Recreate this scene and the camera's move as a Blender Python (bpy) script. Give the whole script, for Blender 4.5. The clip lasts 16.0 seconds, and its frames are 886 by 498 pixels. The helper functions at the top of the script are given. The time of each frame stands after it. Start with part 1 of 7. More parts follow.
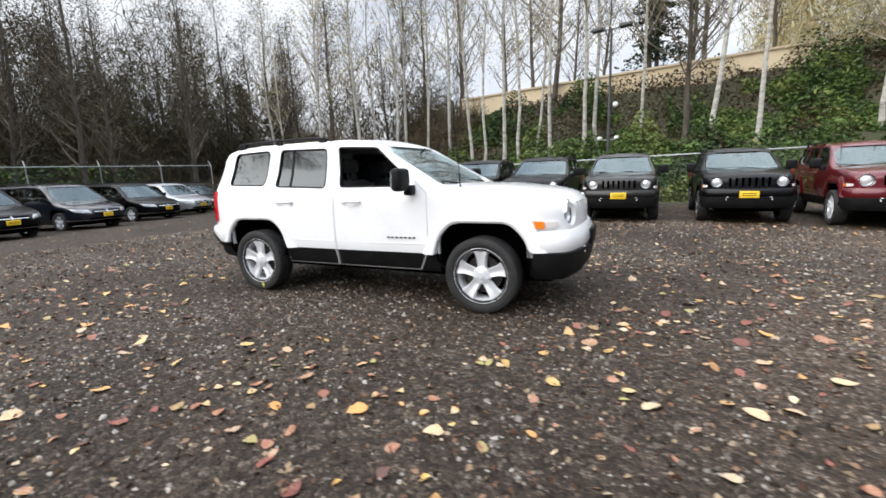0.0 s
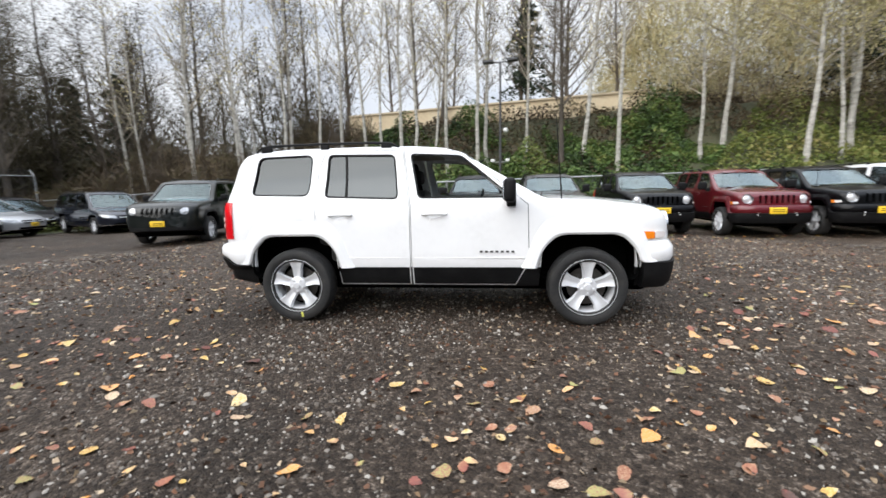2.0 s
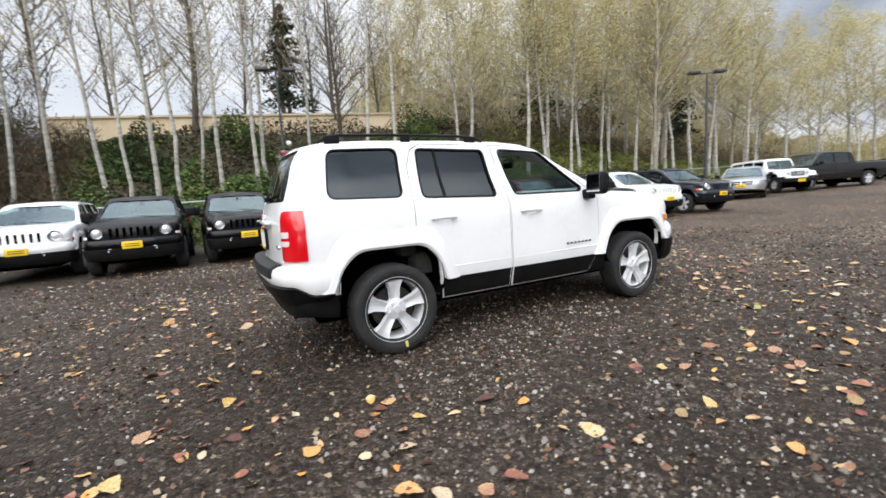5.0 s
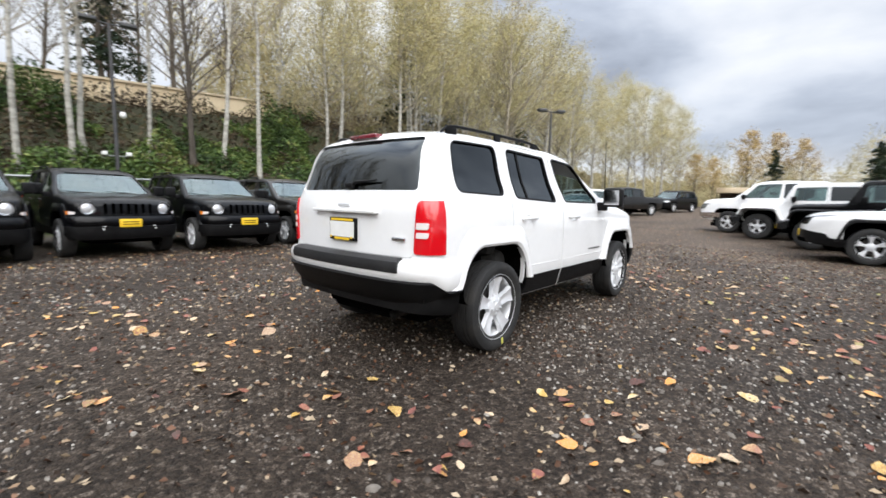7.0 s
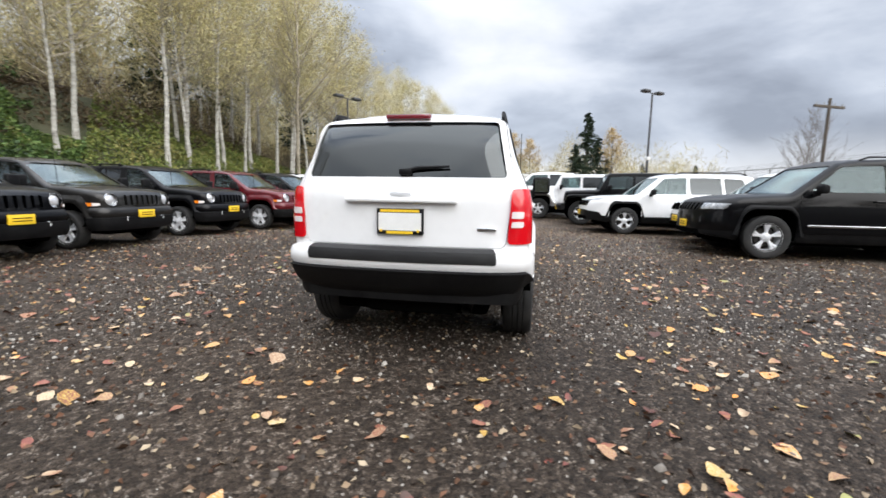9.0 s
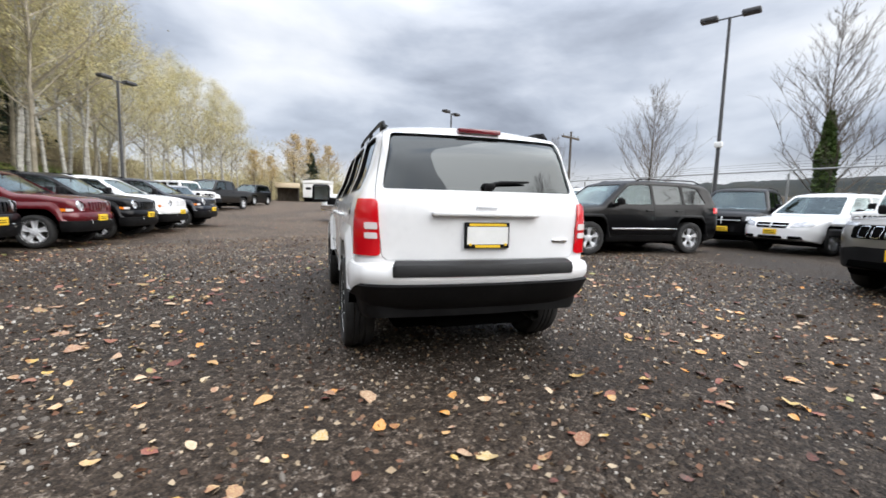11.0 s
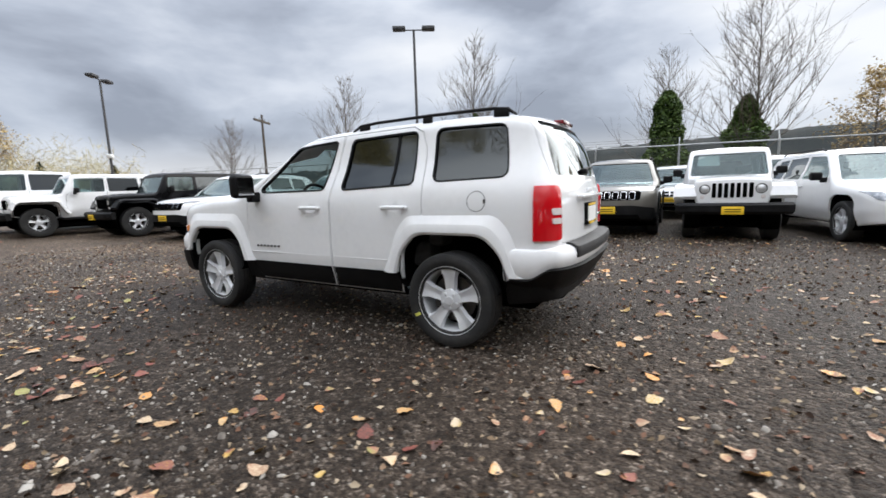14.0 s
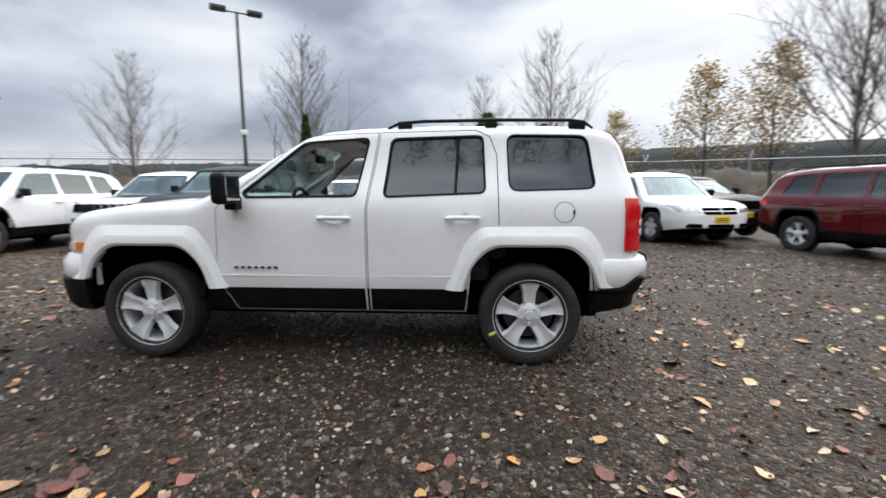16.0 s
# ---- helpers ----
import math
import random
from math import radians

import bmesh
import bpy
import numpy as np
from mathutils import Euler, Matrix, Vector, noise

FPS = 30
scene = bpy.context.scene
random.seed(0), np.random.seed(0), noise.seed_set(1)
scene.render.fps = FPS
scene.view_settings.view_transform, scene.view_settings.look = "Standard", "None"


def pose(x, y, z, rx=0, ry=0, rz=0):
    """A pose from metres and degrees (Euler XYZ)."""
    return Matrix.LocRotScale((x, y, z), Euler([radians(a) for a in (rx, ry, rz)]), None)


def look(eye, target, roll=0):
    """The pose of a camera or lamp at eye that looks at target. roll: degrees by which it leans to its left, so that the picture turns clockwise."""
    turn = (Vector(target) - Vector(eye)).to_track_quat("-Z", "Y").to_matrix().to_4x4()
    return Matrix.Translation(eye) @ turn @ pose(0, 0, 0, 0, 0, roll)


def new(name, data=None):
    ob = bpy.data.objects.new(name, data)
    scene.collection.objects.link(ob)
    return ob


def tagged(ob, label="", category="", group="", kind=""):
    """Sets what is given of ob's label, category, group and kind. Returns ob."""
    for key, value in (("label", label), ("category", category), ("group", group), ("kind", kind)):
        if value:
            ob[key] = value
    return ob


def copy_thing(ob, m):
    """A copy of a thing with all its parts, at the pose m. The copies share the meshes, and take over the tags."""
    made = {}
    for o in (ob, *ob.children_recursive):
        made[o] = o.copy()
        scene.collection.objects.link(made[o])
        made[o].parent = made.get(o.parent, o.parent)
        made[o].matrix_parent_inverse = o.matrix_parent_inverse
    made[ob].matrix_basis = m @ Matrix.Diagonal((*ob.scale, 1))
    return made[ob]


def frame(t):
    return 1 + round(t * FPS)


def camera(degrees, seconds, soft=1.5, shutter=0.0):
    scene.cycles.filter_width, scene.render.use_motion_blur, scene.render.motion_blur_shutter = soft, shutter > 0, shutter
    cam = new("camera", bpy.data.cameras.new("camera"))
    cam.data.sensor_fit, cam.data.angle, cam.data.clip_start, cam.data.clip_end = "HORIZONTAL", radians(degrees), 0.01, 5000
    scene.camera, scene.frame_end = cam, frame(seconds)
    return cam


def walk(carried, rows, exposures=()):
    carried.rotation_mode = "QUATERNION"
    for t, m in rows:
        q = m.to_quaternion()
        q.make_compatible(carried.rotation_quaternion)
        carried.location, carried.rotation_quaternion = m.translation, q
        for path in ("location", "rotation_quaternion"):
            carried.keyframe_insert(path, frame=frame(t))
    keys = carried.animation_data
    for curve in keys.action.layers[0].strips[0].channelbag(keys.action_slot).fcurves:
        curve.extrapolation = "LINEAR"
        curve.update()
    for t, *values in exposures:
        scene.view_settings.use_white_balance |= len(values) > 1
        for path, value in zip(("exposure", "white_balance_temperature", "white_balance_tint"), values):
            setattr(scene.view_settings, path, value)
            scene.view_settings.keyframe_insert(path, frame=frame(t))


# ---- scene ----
cam = camera(92.6, 16.0, soft=1.6, shutter=0.4)
PATH = [
    (0, (2.532, -4.216, 1.214), (1.706, -2.428, 0.87), -2.0),
    (0.5, (2.008, -4.33, 1.218), (1.233, -2.511, 0.917), -1.4),
    (1, (1.525, -4.473, 1.2), (1.001, -2.571, 0.872), -1.2),
    (1.5, (0.994, -4.495, 1.196), (0.6, -2.566, 0.848), -2.4),
    (2, (0.491, -4.518, 1.189), (0.263, -2.55, 0.916), -1.1),
    (2.5, (0.003, -4.503, 1.213), (0.02, -2.528, 0.901), -1.6),
    (3, (-0.486, -4.395, 1.208), (-0.407, -2.421, 0.897), 0.5),
    (3.5, (-0.989, -4.31, 1.196), (-0.611, -2.365, 0.922), -0.4),
    (3.7, (-1.196, -4.244, 1.188), (-0.747, -2.309, 0.951), -1.1),
    (5.8, (-3.106, -3.344, 1.129), (-1.923, -1.749, 0.89), -0.3),
    (6, (-3.276, -3.231, 1.142), (-2.04, -1.675, 0.917), 1.1),
    (6.5, (-3.62, -2.858, 1.122), (-2.283, -1.39, 0.877), 0.7),
    (7, (-3.947, -2.527, 1.115), (-2.436, -1.236, 0.889), 1.2),
    (7.5, (-4.188, -2.148, 1.095), (-2.523, -1.069, 0.837), 0.2),
    (8, (-4.368, -1.696, 1.081), (-2.631, -0.737, 0.834), 2.6),
    (8.5, (-4.58, -1.241, 1.102), (-2.68, -0.661, 0.872), 1.4),
    (9, (-4.662, -0.755, 1.086), (-2.714, -0.391, 0.821), 0.9),
    (9.5, (-4.757, -0.282, 1.077), (-2.768, -0.213, 0.883), 0.6),
    (9.7, (-4.781, -0.101, 1.099), (-2.789, -0.146, 0.93), 0.1),
    (11.8, (-4.329, 1.805, 1.08), (-2.598, 0.824, 0.879), 2.0),
    (12, (-4.259, 2.001, 1.071), (-2.601, 0.897, 0.89), 1.4),
    (12.5, (-3.975, 2.414, 1.082), (-2.496, 1.086, 0.86), -0.6),
    (13, (-3.587, 2.743, 1.1), (-2.229, 1.293, 0.867), 0.3),
    (13.5, (-3.202, 3.099, 1.132), (-2.088, 1.449, 0.934), -0.8),
    (14, (-2.722, 3.336, 1.117), (-1.737, 1.619, 0.833), -1.8),
    (14.5, (-2.267, 3.546, 1.112), (-1.495, 1.713, 0.9), -1.4),
    (15, (-1.817, 3.675, 1.138), (-1.253, 1.776, 0.87), -2.6),
    (15.5, (-1.348, 3.661, 1.149), (-0.903, 1.729, 0.884), -1.0),
    (16, (-0.911, 3.59, 1.161), (-0.79, 1.612, 0.892), -0.2),
]
walk(cam, [(t, look(eye, target, roll)) for t, eye, target, roll in PATH], [(0, .37), (2.5, .28), (3.7, .21), (6, .27), (9.6, .37), (12, .26), (16, .21)])

# ---- sky and light: a bright overcast afternoon ----
SUN_ELEVATION, SUN_TURN = 32.0, 215.0
world = bpy.data.worlds.new("sky")
scene.world = world
world.use_nodes = True
wn, wl = world.node_tree.nodes, world.node_tree.links
wn.clear()


def wnode(kind, **values):
    n = wn.new(kind)
    for k, v in values.items():
        n.inputs[k].default_value = v
    return n


w_out = wn.new("ShaderNodeOutputWorld")
w_bg = wn.new("ShaderNodeBackground")
w_sky = wn.new("ShaderNodeTexSky")
w_sky.sky_type = "NISHITA"
w_sky.sun_disc = False
w_sky.sun_elevation, w_sky.sun_rotation = radians(SUN_ELEVATION), radians(SUN_TURN)
w_co = wn.new("ShaderNodeTexCoord")
w_map = wn.new("ShaderNodeMapping")
w_map.inputs["Scale"].default_value = (1.0, 1.0, 2.6)
w_map.inputs["Location"].default_value = (3.1, 0.7, 0.4)
w_n1 = wnode("ShaderNodeTexNoise", Scale=1.6, Detail=6.0, Roughness=0.45, Distortion=0.3)
w_n2 = wnode("ShaderNodeTexNoise", Scale=4.6, Detail=7.0, Roughness=0.55, Distortion=0.2)
w_mix = wn.new("ShaderNodeMath")
w_mix.operation = "MULTIPLY_ADD"
w_mix.inputs[1].default_value = 0.26
w_ramp = wn.new("ShaderNodeValToRGB")
for i, (pos, col) in enumerate(((0.42, (0.29, 0.323, 0.395)), (0.52, (0.46, 0.508, 0.60)), (0.60, (0.635, 0.68, 0.765)), (0.72, (0.82, 0.845, 0.89)))):
    el = w_ramp.color_ramp.elements[i] if i < 2 else w_ramp.color_ramp.elements.new(pos)
    el.position, el.color = pos, (*col, 1)
w_axis = wn.new("ShaderNodeSeparateXYZ")
# the cloud is paler to the west and north
w_side = wn.new("ShaderNodeVectorMath")
w_side.operation = "DOT_PRODUCT"
w_side.inputs[1].default_value = (-0.10, 0.0, 0.0)
w_north = wn.new("ShaderNodeMath")
w_north.operation = "ADD"
# thin bright cloud overhead
w_over = wn.new("ShaderNodeMapRange")
w_over.interpolation_type = "SMOOTHSTEP"
for k, v in (("From Min", 0.32), ("From Max", 0.90), ("To Min", 1.0), ("To Max", 3.4)):
    w_over.inputs[k].default_value = v
# a clear white strip under the cloud at the horizon
w_low = wn.new("ShaderNodeMapRange")
w_low.interpolation_type = "SMOOTHSTEP"
for k, v in (("From Min", 0.02), ("From Max", 0.13), ("To Min", 0.7), ("To Max", 0.0)):
    w_low.inputs[k].default_value = v
w_strip = wn.new("ShaderNodeMixRGB")
w_strip.inputs["Color2"].default_value = (0.86, 0.87, 0.90, 1)
w_gain = wn.new("ShaderNodeMixRGB")
w_gain.blend_type = "MULTIPLY"
w_gain.inputs["Fac"].default_value = 1.0
w_scale = wn.new("ShaderNodeVectorMath")
w_scale.operation = "SCALE"
w_scale.inputs["Scale"].default_value = 10.0
w_cloud = wn.new("ShaderNodeMixRGB")
w_cloud.inputs["Fac"].default_value = 0.93
wl.new(w_co.outputs["Generated"], w_map.inputs["Vector"])
wl.new(w_co.outputs["Generated"], w_axis.inputs["Vector"])
wl.new(w_map.outputs["Vector"], w_n1.inputs["Vector"])
wl.new(w_map.outputs["Vector"], w_n2.inputs["Vector"])
wl.new(w_n2.outputs["Fac"], w_mix.inputs[0])
wl.new(w_n1.outputs["Fac"], w_mix.inputs[2])
wl.new(w_co.outputs["Generated"], w_side.inputs[0])
wl.new(w_side.outputs["Value"], w_north.inputs[0])
wl.new(w_mix.outputs[0], w_north.inputs[1])
wl.new(w_north.outputs[0], w_ramp.inputs["Fac"])
wl.new(w_axis.outputs["Z"], w_over.inputs["Value"])
wl.new(w_axis.outputs["Z"], w_low.inputs["Value"])
wl.new(w_low.outputs["Result"], w_strip.inputs["Fac"])
wl.new(w_ramp.outputs["Color"], w_strip.inputs["Color1"])
wl.new(w_strip.outputs["Color"], w_gain.inputs["Color1"])
wl.new(w_over.outputs["Result"], w_gain.inputs["Color2"])
wl.new(w_gain.outputs["Color"], w_scale.inputs[0])
wl.new(w_sky.outputs["Color"], w_cloud.inputs["Color1"])
wl.new(w_scale.outputs["Vector"], w_cloud.inputs["Color2"])
wl.new(w_cloud.outputs["Color"], w_bg.inputs["Color"])
w_bg.inputs["Strength"].default_value = 0.10
wl.new(w_bg.outputs["Background"], w_out.inputs["Surface"])

sun = new("sun", bpy.data.lights.new("sun", "SUN"))
sun.data.energy, sun.data.angle, sun.data.color = 2.5, radians(70), (1.0, 0.98, 0.95)
_e, _a = radians(SUN_ELEVATION), radians(SUN_TURN)
sun.matrix_world = look((0, 0, 40), (-40 * math.cos(_e) * math.sin(_a), -40 * math.cos(_e) * math.cos(_a), 40 - 40 * math.sin(_e)))
scene.view_settings.exposure = 0.27

# ---- materials ----
def material(name, colour, rough=0.6, metal=0.0, **more):
    m = bpy.data.materials.new(name)
    m.use_nodes = True
    b = m.node_tree.nodes["Principled BSDF"]
    b.inputs["Base Color"].default_value = (*colour, 1)
    b.inputs["Roughness"].default_value = rough
    b.inputs["Metallic"].default_value = metal
    for k, v in more.items():
        b.inputs[k.replace("_", " ")].default_value = v
    return m


def worn(m, colours, scale, bump=0.0, bump_scale=None, rough=None, per_object=False, per_island=False, stretch=(1, 1, 1), detail=6.0, single=0.9, field=0.35):
    """Two scales of colour variation and a fine relief on a principled material."""
    nt = m.node_tree
    b = nt.nodes["Principled BSDF"]
    co = nt.nodes.new("ShaderNodeTexCoord")
    mp = nt.nodes.new("ShaderNodeMapping")
    mp.inputs["Scale"].default_value = stretch
    nt.links.new(co.outputs["Object"], mp.inputs["Vector"])
    n1 = nt.nodes.new("ShaderNodeTexNoise")
    n1.inputs["Scale"].default_value, n1.inputs["Detail"].default_value = scale, detail
    n2 = nt.nodes.new("ShaderNodeTexNoise")
    n2.inputs["Scale"].default_value, n2.inputs["Detail"].default_value = scale * 9.0, 4.0
    mix = nt.nodes.new("ShaderNodeMath")
    mix.operation = "MULTIPLY_ADD"
    mix.inputs[1].default_value = 0.45
    nt.links.new(mp.outputs["Vector"], n1.inputs["Vector"])
    nt.links.new(mp.outputs["Vector"], n2.inputs["Vector"])
    nt.links.new(n2.outputs["Fac"], mix.inputs[0])
    nt.links.new(n1.outputs["Fac"], mix.inputs[2])
    fac = mix.outputs[0]
    if per_object or per_island:
        src = nt.nodes.new("ShaderNodeObjectInfo" if per_object else "ShaderNodeNewGeometry")
        add = nt.nodes.new("ShaderNodeMath")
        add.operation = "MULTIPLY_ADD"
        add.inputs[1].default_value = single
        low = nt.nodes.new("ShaderNodeMath")
        low.operation = "MULTIPLY_ADD"
        low.inputs[1].default_value, low.inputs[2].default_value = field, 0.5 - single * 0.5 - field * 0.72
        nt.links.new(fac, low.inputs[0])
        nt.links.new(src.outputs["Random" if per_object else "Random Per Island"], add.inputs[0])
        nt.links.new(low.outputs[0], add.inputs[2])
        fac = add.outputs[0]
    ramp = nt.nodes.new("ShaderNodeValToRGB")
    els = ramp.color_ramp.elements
    lo, hi = (0.05, 0.95) if (per_object or per_island) else (0.42, 1.0)
    while len(els) < len(colours):
        els.new(0.5)
    for i, c in enumerate(colours):
        els[i].position = lo + (hi - lo) * i / max(1, len(colours) - 1)
        els[i].color = (*c, 1)
    nt.links.new(fac, ramp.inputs["Fac"])
    nt.links.new(ramp.outputs["Color"], b.inputs["Base Color"])
    if bump:
        n3 = nt.nodes.new("ShaderNodeTexNoise")
        n3.inputs["Scale"].default_value, n3.inputs["Detail"].default_value = bump_scale or scale * 6, 6.0
        bp = nt.nodes.new("ShaderNodeBump")
        bp.inputs["Strength"].default_value, bp.inputs["Distance"].default_value = 0.8, bump
        nt.links.new(mp.outputs["Vector"], n3.inputs["Vector"])
        nt.links.new(n3.outputs["Fac"], bp.inputs["Height"])
        nt.links.new(bp.outputs["Normal"], b.inputs["Normal"])
    if rough:
        mr = nt.nodes.new("ShaderNodeMapRange")
        mr.inputs["To Min"].default_value, mr.inputs["To Max"].default_value = rough
        nt.links.new(n1.outputs["Fac"], mr.inputs["Value"])
        nt.links.new(mr.outputs["Result"], b.inputs["Roughness"])
    return m


def paint(name, colour, flake=0.0, coat=1.0):
    m = material(name, colour, 0.42, flake, Coat_Weight=coat, Coat_Roughness=0.02, Coat_IOR=1.5, Specular_IOR_Level=0.08)
    c = colour
    return worn(m, [tuple(v * 0.93 for v in c), c, tuple(min(1, v * 1.03) for v in c)], 2.2)


def pane(name, tint, gloss=1.0, ior=1.6, cast=(.92, .98, 1)):
    """Thin car glass: tinted see-through film with a Fresnel gloss."""
    m = bpy.data.materials.new(name)
    m.use_nodes = True
    nt = m.node_tree
    nt.nodes.clear()
    out = nt.nodes.new("ShaderNodeOutputMaterial")
    clear = nt.nodes.new("ShaderNodeBsdfTransparent")
    clear.inputs["Color"].default_value = (*tint, 1)
    shine = nt.nodes.new("ShaderNodeBsdfGlossy")
    shine.inputs["Roughness"].default_value = 0.015
    shine.inputs["Color"].default_value = (*(gloss * v for v in cast), 1)
    facing = nt.nodes.new("ShaderNodeLayerWeight")
    facing.inputs["Blend"].default_value = 0.5
    power = nt.nodes.new("ShaderNodeMath")
    power.operation = "POWER"
    power.inputs[1].default_value = 4.0
    fr = nt.nodes.new("ShaderNodeMapRange")
    fr.inputs["To Min"].default_value = ((ior - 1) / (ior + 1)) ** 2
    nt.links.new(facing.outputs["Facing"], power.inputs[0])
    nt.links.new(power.outputs[0], fr.inputs["Value"])
    mix = nt.nodes.new("ShaderNodeMixShader")
    nt.links.new(fr.outputs["Result"], mix.inputs["Fac"])
    nt.links.new(clear.outputs[0], mix.inputs[1])
    nt.links.new(shine.outputs[0], mix.inputs[2])
    nt.links.new(mix.outputs[0], out.inputs["Surface"])
    return m


M_WHITE = paint("white_paint", (0.84, 0.84, 0.84))
M_BLACKP = paint("black_paint", (0.0012, 0.0013, 0.0019), 0.0, 0.36)
M_GREYP = paint("dark_grey_paint", (0.016, 0.015, 0.014), 0.4, 0.6)
M_BROWNP = paint("grey_brown_paint", (0.155, 0.145, 0.128), 0.4)
M_REDP = paint("deep_red_paint", (0.10, 0.006, 0.010), 0.25)
M_NAVYP = paint("dark_blue_paint", (0.007, 0.009, 0.016), 0.2)
M_GREENP = paint("dark_green_grey_paint", (0.005, 0.007, 0.0065), 0.1, 0.7)
M_SILVERP = paint("silver_paint", (0.36, 0.37, 0.38), 0.6)
M_TRIM = worn(material("black_plastic", (0.006, 0.006, 0.006), 0.5, Specular_IOR_Level=0.14), [(0.004, 0.004, 0.0045), (0.007, 0.007, 0.0075), (0.012, 0.012, 0.012)], 6, 0.001, 220, (0.42, 0.65))
M_PAD = worn(material("grey_step_plastic", (0.02, 0.02, 0.021), 0.55), [(0.007, 0.007, 0.0075), (0.011, 0.011, 0.012), (0.020, 0.020, 0.020)], 9, 0.001, 160, (0.45, 0.65))
M_RUBBER = worn(material("tyre_rubber", (0.02, 0.02, 0.021), 0.75), [(0.008, 0.008, 0.008), (0.015, 0.015, 0.015), (0.032, 0.029, 0.026)], 7, 0.001, 120)
M_ALLOY = worn(material("silver_alloy", (0.7, 0.71, 0.73), 0.3, 0.3), [(0.66, 0.67, 0.69), (0.76, 0.77, 0.79), (0.82, 0.83, 0.84)], 8, 0, None, (0.25, 0.42))
M_CHROME = material("chrome", (0.75, 0.76, 0.78), 0.12, 1.0)
M_STEEL = worn(material("dark_brake_steel", (0.1, 0.1, 0.1), 0.45, 0.9), [(0.05, 0.045, 0.04), (0.12, 0.115, 0.11)], 14)
# near-black without gloss: shade under cars and in openings put into the colour
M_UNDERSHADE = material("underbody", (0.003, 0.003, 0.003), 0.9, Specular_IOR_Level=0.0)
M_CABIN = worn(material("dark_cabin_cloth", (0.025, 0.025, 0.027), 0.85), [(0.03, 0.029, 0.029), (0.06, 0.058, 0.056)], 30, 0.001, 400)
M_BEIGE = worn(material("light_headliner", (0.42, 0.38, 0.31), 0.85), [(0.36, 0.33, 0.27), (0.46, 0.42, 0.35)], 20, 0.001, 300)
M_REDLENS = material("red_lens", (0.62, 0.006, 0.012), 0.08, 0.0, Coat_Weight=1.0)
M_DARKRED = material("dark_red_lens", (0.16, 0.012, 0.02), 0.15, 0.0, Coat_Weight=1.0)
M_CLEARLENS = material("clear_lens", (0.78, 0.72, 0.70), 0.12, 0.0, Coat_Weight=1.0)
M_AMBER = material("amber_lens", (0.85, 0.23, 0.015), 0.15, 0.0, Coat_Weight=1.0)
M_LAMP = worn(material("headlamp_reflector", (0.75, 0.76, 0.78), 0.12, 0.45, Coat_Weight=1.0), [(0.50, 0.51, 0.53), (0.80, 0.81, 0.83), (0.94, 0.95, 0.96)], 34)
M_LAMPDARK = worn(material("headlamp_glass", (0.3, 0.3, 0.32), 0.12, 0.5, Coat_Weight=1.0), [(0.10, 0.105, 0.11), (0.30, 0.31, 0.32), (0.62, 0.63, 0.64)], 16)
M_CHALK = worn(material("yellow_chalk", (0.6, 0.6, 0.1), .8), [(0.5, 0.5, 0.08), (0.75, 0.72, 0.15)], 40)
M_YELLOW = worn(material("yellow_card", (0.85, 0.55, 0.02), 0.5), [(0.80, 0.50, 0.015), (0.88, 0.58, 0.03)], 12)
M_PAPER = worn(material("white_card", (0.8, 0.8, 0.78), 0.6), [(0.74, 0.74, 0.72), (0.84, 0.84, 0.82)], 10)
M_DARKGLASS = pane("dark_tinted_glass", (0.045, 0.05, 0.055), 1.0, 1.74)
M_GLASS = pane("clear_glass", (0.58, 0.66, 0.655), 0.95, 1.62, (.86, .96, .98))
M_FOG = material("fog_lamp", (0.9, 0.9, 0.88), 0.2, 0.0, Coat_Weight=1.0)

# ---- mesh tools ----
def part(name, bm, mat, parent=None, label="", smooth=35.0, m=None):
    """Links a bmesh as one mesh object under a thing; mat is one material or a list."""
    me = bpy.data.meshes.new(name)
    bm.to_mesh(me)
    bm.free()
    for f in (mat if isinstance(mat, (list, tuple)) else [mat]):
        me.materials.append(f)
    if smooth:
        me.shade_smooth()
        me.set_sharp_from_angle(angle=radians(smooth))
    ob = new(name, me)
    if parent is not None:
        ob.parent = parent
    if label:
        ob["label"] = label
    if m is not None:
        ob.matrix_basis = m
    return ob


def thing(name, label, category, group="", kind="", m=None):
    ob = tagged(new(name), label, category, group, kind)
    ob.empty_display_size = 0.2
    if m is not None:
        ob.matrix_basis = m
    return ob


def box(bm, x0, x1, y0, y1, z0, z1, bevel=0.0, seg=2, mat=0):
    vs = [bm.verts.new(p) for p in ((x0, y0, z0), (x1, y0, z0), (x1, y1, z0), (x0, y1, z0), (x0, y0, z1), (x1, y0, z1), (x1, y1, z1), (x0, y1, z1))]
    fs = [bm.faces.new([vs[i] for i in q]) for q in ((3, 2, 1, 0), (4, 5, 6, 7), (0, 1, 5, 4), (1, 2, 6, 5), (2, 3, 7, 6), (3, 0, 4, 7))]
    for f in fs:
        f.material_index = mat
    if bevel:
        es = list({e for f in fs for e in f.edges})
        r = bmesh.ops.bevel(bm, geom=es, offset=bevel, segments=seg, affect="EDGES", profile=0.5)
        for f in r["faces"]:
            f.material_index = mat
    return vs


